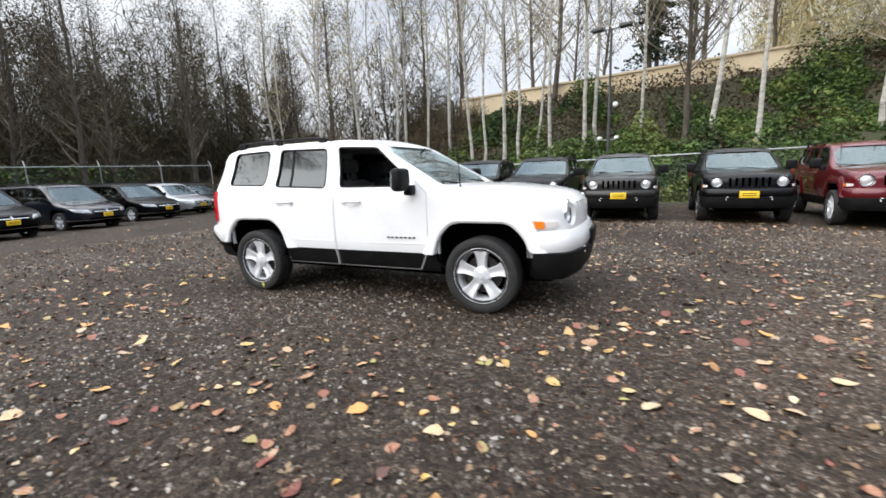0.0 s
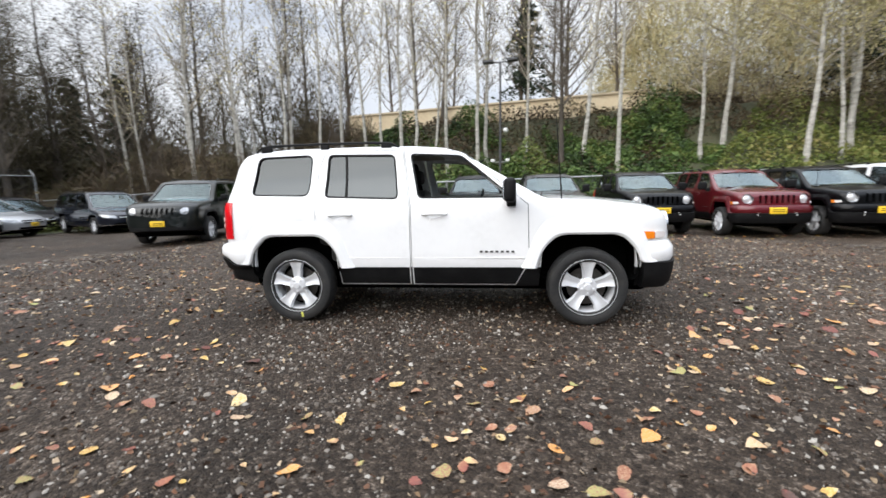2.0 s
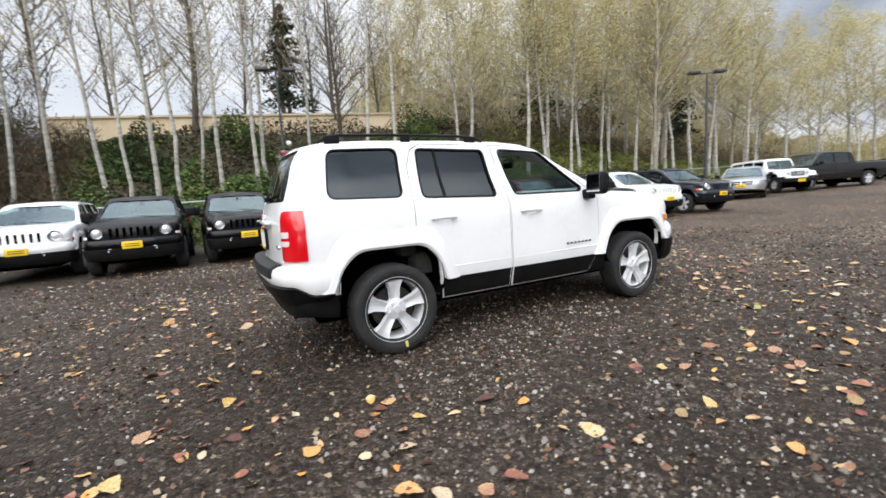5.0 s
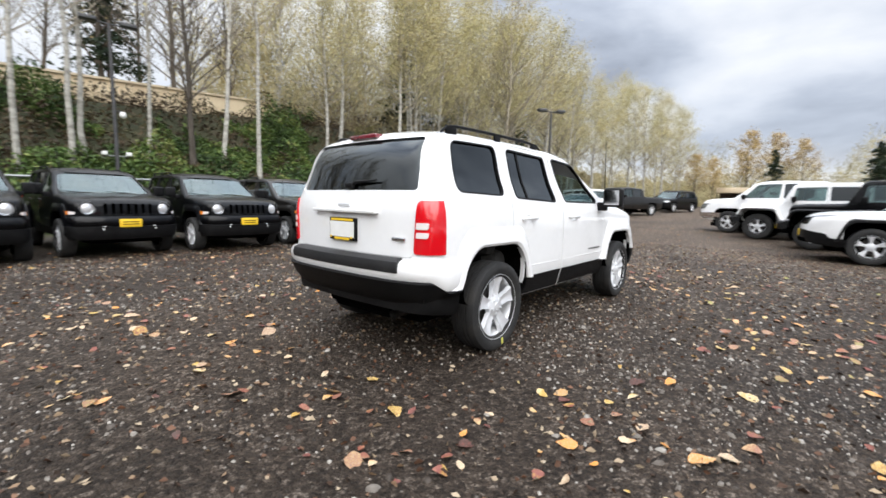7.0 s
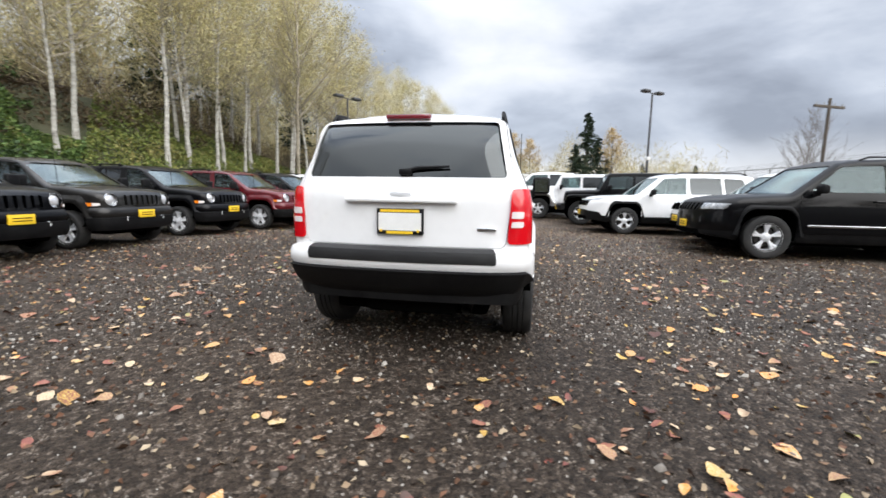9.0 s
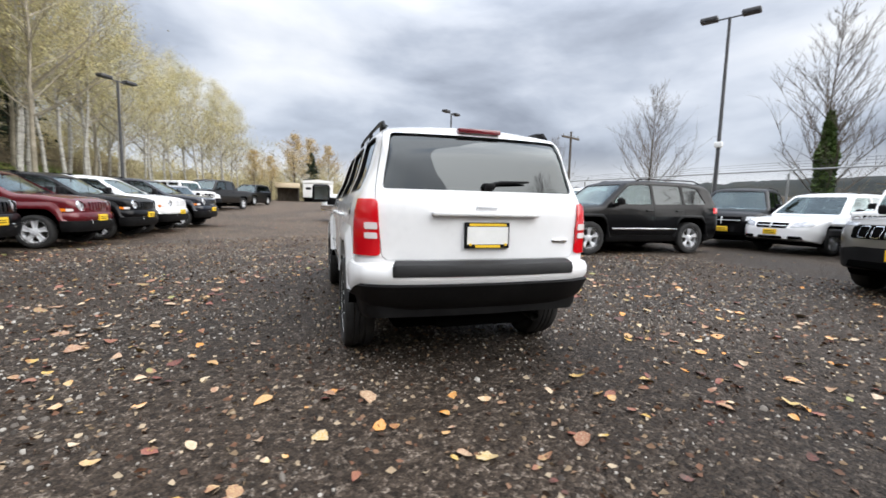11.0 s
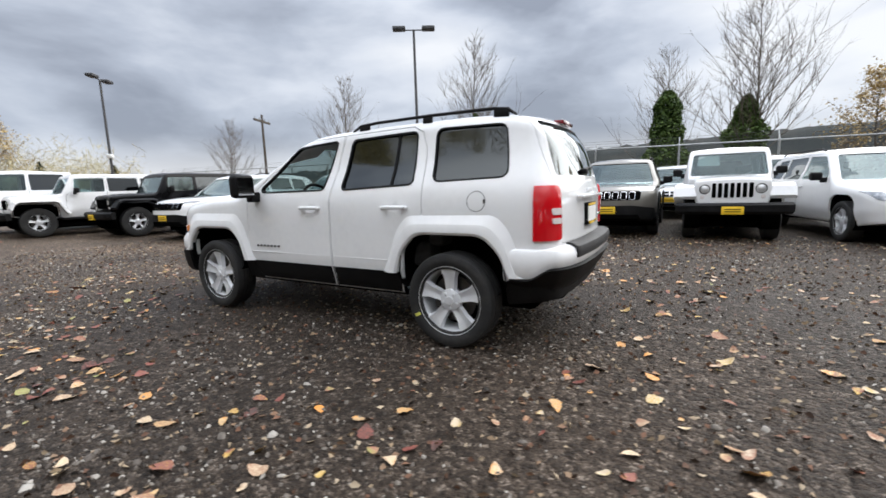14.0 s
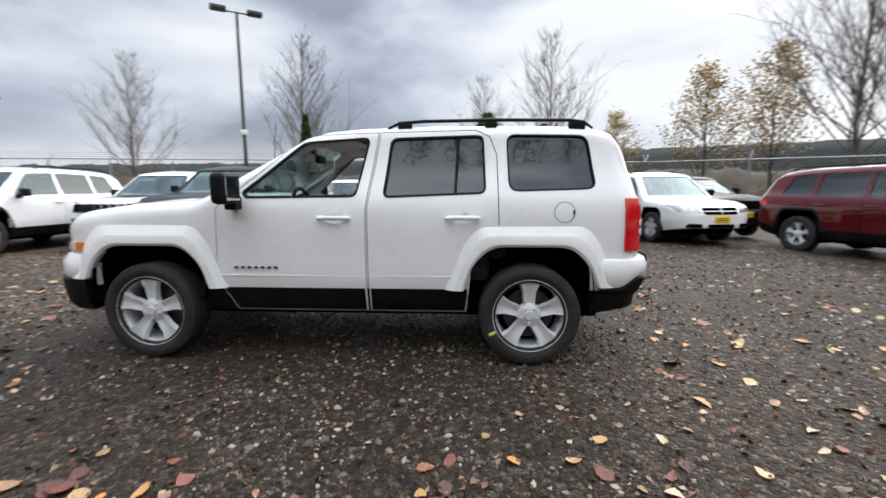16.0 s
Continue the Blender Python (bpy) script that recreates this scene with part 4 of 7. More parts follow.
def wagon(name, label, group, s, pillars, tail, clad=.42, R=.36, rim=.25, spokes=5, twin=False, arch=.44, doors=True, fascia=(), lamps=(), tails=(), rails=True, clad_mat=None, hood_patch=False, glass_rear=True, sticker=False, seats=True, screen=None):
    """pillars: x of the two posts behind the doors; tail: where the side glass ends, below and above."""
    car = thing(name, label, "car", group)
    skin = body_surface(s, .6)
    A, G, T = thick(skin, 0, -.03), thick(skin, -.012, -.018), thick(skin, .006, -.02)
    H, belt, XF, XR = s["H"], s["belt"], s["wb"] / 2, -s["wb"] / 2
    z0, z1 = belt + .05, H - .13
    p1, p2 = pillars
    a0 = s["cowl"] - .22
    wins = [rounded([(p1 + .04, z0), (a0 - .12, z0), (a0 - .06, z0 + .03), (s["roof_f"] - .07, z1), (p1 + .02, z1 + .02)], .04),
            rounded([(p1 - .06, z0), (p1 - .05, z1 + .02), (p2 + .04, z1 + .015), (p2 + .02, z0 + .01)], .04)]
    quarter = None
    if tail:
        quarter = rounded([(p2 - .06, z0 + .01), (p2 - .04, z1 + .01), (tail[1], z1 - .02), (tail[0], z0 + .04)], .05)
    half_top, half_low = s["W"] / 2 - .30 * (H - belt) - .12, s["W"] / 2 - .14
    f_low, f_top = screen or (half_low, half_top)
    front = rounded([(-f_low, belt + .02), (f_low, belt + .02), (f_top, H - .11), (-f_top, H - .11)], .05)
    back = rounded([(-half_low + .03, belt + .06), (half_low - .03, belt + .06), (half_top - .02, H - .16), (-half_top + .02, H - .16)], .08)
    cutters = []
    for yy in ((.35, 1.4), (-1.4, -.35)):
        cutters += [prism(w, *yy, "y") for w in wins + ([quarter] if quarter else [])]
        cutters += [prism(arch_poly(x, -.2, arch, R * 2 + .11, .22), *((.48, 1.4) if yy[0] > 0 else (-1.4, -.48)), "y") for x in (XF, XR)]
    cutters += [prism(front, s["roof_f"] - .1, s["cowl"] + .45, "x")]
    if glass_rear:
        cutters += [prism(back, s["xr"] - 1, s["xr"] + .62, "x")]
    outline = [(p1, clad - .02), (a0 + .1, clad - .02), (a0 + .14, clad + .2), (a0 + .12, belt - .02), (a0 - .02, belt + .06), (s["roof_f"] - .05, z1 + .05), (p1 - .01, z1 + .06)]
    outline2 = [(p1 - .01, clad - .02), (p1 - .02, z1 + .06), (p2, z1 + .05), (p2 - .03, belt), (p2 - .02, .80), (XR + arch + .06, .68), (XR + arch + .08, clad - .02)]
    body = A.copy()
    if doors:
        for q in (outline, outline2):
            for yy in ((.35, 1.4), (-1.4, -.35)):
                body = cut(body, prism(q, *yy, "y"))
    body = cut(body, *cutters)
    low, high = halved(body, clad)
    part("body", high, M_BASE, car)
    part("lower_cladding", low, clad_mat or M_BASE, car, "lower body cladding")
    for i, (q, w) in enumerate(zip((outline, outline2), wins)):
        for sgn in (1, -1):
            yy = (.35, 1.4) if sgn > 0 else (-1.4, -.35)
            host = car
            if doors:
                d = cut(A.copy(), prism(grown(q, -.005), *yy, "y"), op="INTERSECT")
                d = cut(d, prism(w, *yy, "y"), *[prism(arch_poly(x, -.2, arch, R * 2 + .11, .22), *yy, "y") for x in (XF, XR)])
                host = part("front_door" if i == 0 else "rear_door", d, M_BASE, car)
                bm = bmesh.new()
                hx = (p1 + .13) if i == 0 else (p2 + .16)
                ys = s["W"] / 2 - .005
                tube(bm, [(hx + .11, sgn * (ys - .03), belt - .10), (hx + .09, sgn * (ys + .02), belt - .098), (hx - .09, sgn * (ys + .02), belt - .098), (hx - .11, sgn * (ys - .03), belt - .10)], .016, 6)
                part("door_handle", bm, M_BASE, host)
            g = cut(G.copy(), prism(grown(w, .01), *yy, "y"), op="INTERSECT")
            part("window", g, M_GLASS if i == 0 else M_DARKGLASS, host).visible_shadow = False
    for sgn in (1, -1):
        yy = (.35, 1.4) if sgn > 0 else (-1.4, -.35)
        if quarter:
            part("quarter_window", cut(G.copy(), prism(grown(quarter, .01), *yy, "y"), op="INTERSECT"), M_DARKGLASS, car).visible_shadow = False
        a = part("side_mirror", mirror_mesh(a0 - .10, s["W"] / 2 + .03, belt + .10, sgn, .12, .18, .15), M_TRIM, car, "dark door mirror")
        if rails:
            bm = bmesh.new()
            ry = sgn * (half_top + .02)
            tube(bm, [(s["roof_f"] - .35, ry, H - .02), (s["roof_f"] - .5, ry, H + .035), (s["xr"] + .8, ry, H + .035), (s["xr"] + .6, ry, H - .02)], .016, 6)
            part("roof_rail", bm, M_TRIM, car, "roof rail")
        for x in (XF, XR):
            bm = bmesh.new()
            ring = arch_poly(x, .20, arch + .01, R * 2 + .12, .22)
            a_ = [bm.verts.new((p[0], sgn * (s["W"] / 2 - .05), p[1])) for p in ring]
            b_ = [bm.verts.new((p[0], sgn * .47, p[1])) for p in ring]
            for k in range(len(ring)):
                n_ = (k + 1) % len(ring)
                if ring[k][1] > .21 or ring[n_][1] > .21:
                    bm.faces.new((a_[k], a_[n_], b_[n_], b_[k]))
            bm.faces.new(b_)
            part("wheel_well", bm, M_UNDERSHADE, car)
    part("windshield", cut(G.copy(), prism(grown(front, .01), s["roof_f"] - .12, s["cowl"] + .5, "x"), op="INTERSECT"), M_GLASS, car, "clear windshield").visible_shadow = False
    if glass_rear:
        part("rear_window", cut(G.copy(), prism(grown(back, .01), s["xr"] - 1, s["xr"] + .64, "x"), op="INTERSECT"), M_DARKGLASS, car).visible_shadow = False

    def panel(nm, poly, mat, off=.006, at_front=True, lab=""):
        sk = thick(skin, off, -.02)
        lim = (s["xf"] - .75, s["xf"] + 1) if at_front else (s["xr"] - 1, s["xr"] + .30)
        o = cut(sk, prism(poly, *lim, "x"), op="INTERSECT")
        if len(o.verts):
            part(nm, o, mat, car, lab)
        else:
            o.free()
    for nm, poly, mat, off in fascia:
        panel(nm, poly, mat, off)
    for poly in lamps:
        for sg in (1, -1):
            panel("headlamp", [(sg * a, b) for a, b in poly], M_LAMPDARK, .008, True, "clear headlamp")
    for poly in tails:
        for sg in (1, -1):
            panel("tail_light", [(sg * a, b) for a, b in poly], M_REDLENS, .008, False, "red tail light")
    if hood_patch:
        o = cut(thick(skin, .003, -.01), prism(rounded([(s["cowl"] + .25, -.33), (s["cowl"] + .25, .33), (s["xf"] - .42, .36), (s["xf"] - .42, -.36)], .08), .9, 1.6, "z"), op="INTERSECT")
        part("hood_decal", o, M_TRIM, car, "matt black hood decal")
    bm = bmesh.new()
    px = s["xf"] + s["nose"] + .03
    box(bm, px - .10, px, -.165, .165, .50, .64, .006)
    for z in (.55, .59):
        box(bm, px - .002, px + .003, -.12, .12, z - .007, z + .007, .002, 1, 1)
    part("front_plate", bm, [M_YELLOW, M_TRIM], car, "yellow dealer card with a dark line of print")
    bm = bmesh.new()
    box(bm, s["xr"] + .3, s["xf"] - .3, -.55, .55, .22, .36, .04)
    part("underbody", bm, M_UNDERSHADE, car)
    if clad_mat == M_TRIM:
        for x in (XF, XR):
            for sg in (1, -1):
                bm = bmesh.new()
                flare(bm, x, arch, R * 2 + .11, arch + .075, R * 2 + .185, clad - .06, s["W"] / 2 - .03, s["W"] / 2 + .010, sg)
                part("wheel_arch_flare", bm, M_TRIM, car, "black plastic wheel arch", smooth=28)
    add_wheels(car, XF, XR, s["W"] / 2 - .015, R, rim, .23, spokes, 1.0, twin)
    if seats:
        for y in (.38, -.38):
            seat(car, p1 + .22, y, .5, M_CABIN, (0,))
        seat(car, p2 + .25, 0, 1.3, M_CABIN, (-.38, .38))
        bm = bmesh.new()
        box(bm, a0 - .25, a0 + .12, -s["W"] / 2 + .12, s["W"] / 2 - .12, .75, belt + .0, .06)
        part("dashboard", bm, M_CABIN, car)
    for b in (A, G, T, skin):
        b.free()
    return car


def slots(n, half, z0, z1, lean=0.0, w=.026):
    return [[(y - w, z0), (y + w, z0), (y + w + lean, z1), (y - w + lean, z1)] for y in np.linspace(-half, half, n)]


def fascia_of(n, half, z0, z1, frame_mat):
    """A seven-slot style grille: a frame with near-black panels for the shaded slots."""
    rows = [("grille", rounded([(-half - .06, z0 - .02), (half + .06, z0 - .02), (half + .08, z1 + .02), (-half - .08, z1 + .02)], .03), frame_mat, .008)]
    return rows + [("grille_slot", rounded(q, .012, 2), M_UNDERSHADE, .013) for q in slots(n, half, z0, z1)]


def bars_of(half, z0, z1):
    return [("grille", rounded([(-half, z0), (half, z0), (half + .03, z1), (-half - .03, z1)], .03), M_UNDERSHADE, .006),
            ("grille_bar", [(-half, (z0 + z1) / 2 - .008), (half, (z0 + z1) / 2 - .008), (half, (z0 + z1) / 2 + .008), (-half, (z0 + z1) / 2 + .008)], M_ALLOY, .012),
            ("grille_bar", [(-.012, z0), (.012, z0), (.014, z1), (-.014, z1)], M_ALLOY, .012)]


INTAKE = [("air_intake", rounded([(-.62, .37), (.62, .37), (.58, .48), (-.58, .48)], .03), M_UNDERSHADE, .006)]


def crossover_model(name, label, group, patch=False):
    s = kit(4.62, 1.86, 1.67, 2.70, .93, (1.08, .99), 1.02, .42, 1.06, lean=.33, r=.15, rake=.45)
    return wagon(name, label, group, s, (-.24, -1.12), (-1.78, -1.62), .50, .365, .235, 5, True, .46, clad_mat=M_TRIM, hood_patch=patch,
                 fascia=[("grille_band", rounded([(-.60, .765), (.60, .765), (.62, .945), (-.62, .945)], .04), M_UNDERSHADE, .005)] + [("grille_rim", rounded([(y - .052, .780), (y + .052, .780), (y + .058, .935), (y - .058, .935)], .03, 3), M_CHROME, .010) for y in np.linspace(-.46, .46, 7)] + [("grille_slot", rounded([(y - .045, .787), (y + .045, .787), (y + .051, .928), (y - .051, .928)], .02, 3), M_UNDERSHADE, .014) for y in np.linspace(-.46, .46, 7)] + [("bumper_cover", rounded([(-.90, .33), (.90, .33), (.86, .60), (.50, .66), (-.50, .66), (-.86, .60)], .04), M_TRIM, .004)] + INTAKE,
                 lamps=[rounded([(.58, .93), (.82, .94), (.88, .99), (.60, .975)], .012)], tails=[rounded([(.55, .95), (.95, .95), (.95, 1.05), (.6, 1.03)], .02)])


def large_model(name, label, group):
    s = kit(4.82, 1.94, 1.76, 2.915, .90, (1.14, 1.05), 1.10, .42, 1.14, lean=.30, r=.13, rake=.40, rc=.32)
    car = wagon(name, label, group, s, (-.30, -1.22), (-1.95, -1.72), .48, .385, .25, 5, True, .48, clad_mat=M_TRIM,
                 fascia=fascia_of(7, .40, .84, .97, M_TRIM) + INTAKE, lamps=[rounded([(.54, .86), (.90, .87), (.92, .97), (.54, .975)], .02)], tails=[rounded([(.55, 1.0), (.98, 1.0), (.98, 1.14), (.6, 1.14)], .02)])
    for sgn in (1, -1):
        bm = bmesh.new()
        box(bm, -1.0, .88, *sorted((sgn * .945, sgn * .982)), .585, .625, .008)
        part("door_strip", bm, M_CHROME, car, "bright strip along the doors")
    return car


def long_model(name, label, group):
    s = kit(5.10, 1.93, 1.80, 3.04, .93, (1.12, 1.02), 1.18, .50, 1.13, rc=.35)
    return wagon(name, label, group, s, (-.28, -1.22), (-2.2, -1.95), .40, .385, .25, 5, False, .47, fascia=bars_of(.45, .72, .92) + INTAKE, lamps=[rounded([(.56, .80), (.90, .82), (.92, .93), (.58, .93)], .02)])


def seven_seat_model(name, label, group):
    s = kit(4.80, 1.83, 1.62, 2.89, .93, (.99, .87), 1.14, .48, 1.02, lean=.30, r=.14, rc=.34)
    return wagon(name, label, group, s, (-.26, -1.20), (-1.98, -1.70), .36, .345, .235, 5, True, .43,
                 fascia=bars_of(.36, .67, .81) + [("air_intake", rounded([(-.30, .40), (.30, .40), (.28, .47), (-.28, .47)], .02), M_UNDERSHADE, .006), ("air_intake", rounded([(.40, .40), (.70, .40), (.66, .48), (.42, .48)], .03), M_UNDERSHADE, .006), ("air_intake", rounded([(-.40, .40), (-.70, .40), (-.66, .48), (-.42, .48)], .03), M_UNDERSHADE, .006)],
                 lamps=[rounded([(.43, .70), (.80, .73), (.88, .86), (.62, .85), (.45, .81)], .02)])


def minivan(name, label, group):
    s = kit(5.05, 1.95, 1.69, 3.08, .93, (1.00, .83), 1.46, .66, 1.05, lean=.27, r=.14, rake=.30, rc=.42)
    return wagon(name, label, group, s, (-.15, -1.30), (-2.2, -1.98), .36, .345, .235, 5, True, .43, fascia=bars_of(.42, .62, .75) + INTAKE + [("bumper_strip", [(-.95, .375), (.95, .375), (.95, .40), (-.95, .40)], M_CHROME, .012)], lamps=[rounded([(.50, .64), (.88, .69), (.94, .81), (.56, .76)], .02)])


def small_model(name, label, group):
    s = kit(4.23, 1.80, 1.69, 2.57, .83, (1.13, 1.05), .95, .40, 1.10, lean=.22, r=.09, rake=.22, rc=.22, rb=.14)
    return wagon(name, label, group, s, (-.24, -1.05), (-1.62, -1.55), .48, .35, .235, 5, False, .45, clad_mat=M_TRIM, fascia=fascia_of(7, .34, .80, .95, M_BASE), lamps=[[(.60 + .09 * math.cos(t), .875 + .09 * math.sin(t)) for t in np.linspace(0, 2 * math.pi, 20, endpoint=False)]])


def sedan(name, label, group):
    s = kit(4.85, 1.85, 1.47, 2.85, .95, (.98, .85), .95, .15, .95, lean=.36, r=.14, rc=.40, rear=[(-2.475, .88), (-2.40, 1.02), (-1.85, 1.06), (-1.70, 1.10), (-1.05, 1.40)])
    return wagon(name, label, group, s, (-.30, -1.05), None, .34, .335, .225, 5, True, .42, fascia=bars_of(.40, .62, .76), lamps=[rounded([(.48, .66), (.86, .70), (.88, .80), (.52, .76)], .02)], rails=False, glass_rear=False)


def pickup(name, label, group):
    s = kit(5.82, 2.02, 1.90, 3.57, 1.0, (1.28, 1.20), 1.62, 1.02, 1.24, lean=.24, r=.11, rc=.28, rb=.10, rake=0.0, nose=.08, bot=.46,
            rear=[(-3.035, 1.10), (-3.0, 1.28), (-1.02, 1.28), (-.96, 1.34), (-.86, 1.84)])
    car = wagon(name, label, group, s, (.25, -.66), None, .50, .40, .26, 5, True, .50, rails=False, glass_rear=False, clad_mat=None,
                fascia=[("grille", rounded([(-.50, .80), (.50, .80), (.54, 1.10), (-.54, 1.10)], .04), M_UNDERSHADE, .008), ("grille_bar", [(-.5, .93), (.5, .93), (.5, .97), (-.5, .97)], M_CHROME, .016), ("grille_bar", [(-.04, .80), (.04, .80), (.04, 1.10), (-.04, 1.10)], M_CHROME, .016), ("bumper", rounded([(-1.1, .56), (1.1, .56), (1.1, .74), (-1.1, .74)], .03), M_CHROME, .03)],
                lamps=[rounded([(.60, .86), (.95, .88), (.96, 1.08), (.60, 1.06)], .03)])
    bm = bmesh.new()
    box(bm, -2.85, -1.05, -.78, .78, 1.285, 1.31, .01)
    part("bed_cover", bm, M_TRIM, car, "black bed cover")
    return car


def square_model(name, label, group, fender_mat):
    """A square open-fendered four-door with a hard top."""
    s = kit(4.15, 1.56, 1.75, 2.95, .52, (1.17, 1.13), .92, .70, 1.18, lean=.12, r=.06, rake=.05, rc=.06, rb=.08, nose=.015, bot=.50,
            rear=[(-2.155, 1.65), (-2.12, 1.70), (-2.0, 1.735), (-1.2, 1.75)])
    s["plan"] = [(-2.2, .77), (.70, .78), (.98, .68), (2.0, .58)]
    s["tumble"], s["nose_rake"] = .05, 0.0
    s["top"] = s["top"][:4] + [(-.2, 1.75), (.55, 1.735), (.66, 1.69), (.90, 1.19), (.95, 1.165), (1.7, 1.145), (1.95, 1.12), (1.99, 1.08), (s["xf"], 1.0)]
    s["roof_f"] = .66
    car = wagon(name, label, group, s, (-.14, -1.02), (-1.98, -1.95), .55, .405, .23, 5, False, .50, rails=False, clad_mat=M_BASE,
                fascia=[("grille_slot", rounded(q, .02, 3), M_UNDERSHADE, .008) for q in slots(7, .28, .79, 1.05, 0, .031)],
                lamps=[], screen=(.66, .61))
    for sgn in (1, -1):
        for x, a, b in ((1.475, -.62, .52), (-1.475, -.56, .56)):
            bm = bmesh.new()
            y0, y1 = (.56, .93) if x > 0 else (.74, .93)
            prof = [(x + a - .06, .66), (x + a, .72), (x + a + .14, .99), (x + a + .24, 1.035), (x + b - .18, 1.035), (x + b - .06, .99), (x + b + .02, .82)]
            low = [(p[0] * .94 + x * .06, p[1] - .055) for p in prof]
            rows = [[bm.verts.new((p[0], sgn * yy, p[1])) for p in q] for yy, q in ((y0, prof), (y1 - .03, prof), (y1, [(p[0], p[1] - .03) for p in prof]), (y1, low), (y0, low))]
            for r0, r1 in zip(rows, rows[1:] + rows[:1]):
                for i in range(len(prof) - 1):
                    bm.faces.new((r0[i], r0[i + 1], r1[i + 1], r1[i]))
            bm.faces.new([r[0] for r in rows])
            bm.faces.new([r[-1] for r in rows][::-1])
            bmesh.ops.recalc_face_normals(bm, faces=bm.faces[:])
            part("fender", bm, fender_mat, car, "square wheel fender")
        bm = bmesh.new()
        lathe(bm, [(.0, 2.03), (.04, 2.026), (.064, 2.015), (.070, 1.98)], 24, "x")
        lathe(bm, [(.070, 1.98), (.073, 2.022), (.086, 2.02), (.09, 1.99)], 24, "x", 1)
        for v in bm.verts:
            v.co.y += sgn * .425
            v.co.z += .945
        part("headlamp", bm, [M_LAMP, M_TRIM], car, "round headlamp")
        bm = bmesh.new()
        lathe(bm, [(.0, 2.02), (.035, 2.015), (.04, 1.98)], 16, "x")
        for v in bm.verts:
            v.co.y += sgn * .46
            v.co.z += .80
        part("turn_signal", bm, M_CLEARLENS, car, "small round signal lamp")
        bm = bmesh.new()
        tube(bm, [(1.05, sgn * .78, .52), (.95, sgn * .86, .48), (-.85, sgn * .86, .48), (-.98, sgn * .78, .52)], .035, 8)
        part("side_step", bm, M_TRIM, car, "black side step")
    bm = bmesh.new()
    sweep(bm, [(-.14, .52), (-.02, .50), (.02, .55), (.02, .66), (-.02, .70), (-.14, .70)], smooth_path([(2.12, .88), (2.22, .70), (2.26, .35), (2.27, 0)]))
    part("front_bumper", bm, M_TRIM, car, "black steel front bumper")
    for o in car.children:
        if o.name.startswith("front_plate"):
            o.location.x = .27
    bm = bmesh.new()
    vs = [bm.verts.new((.90 - (z - 1.19) * .436 + .0, y, z)) for y, z in ((-.54, 1.40), (-.14, 1.40), (-.16, 1.60), (-.52, 1.60))]
    bm.faces.new(vs)
    bmesh.ops.solidify(bm, geom=bm.faces[:], thickness=.004)
    part("price_sheet", bm, M_PAPER, car, "white price sheet").location.x = -.03
    spare = part("spare_wheel", tyre_mesh(.40, .23, .25), M_RUBBER, car, "spare wheel", m=pose(-2.32, -.1, 1.05, 0, 0, 90))
    return car

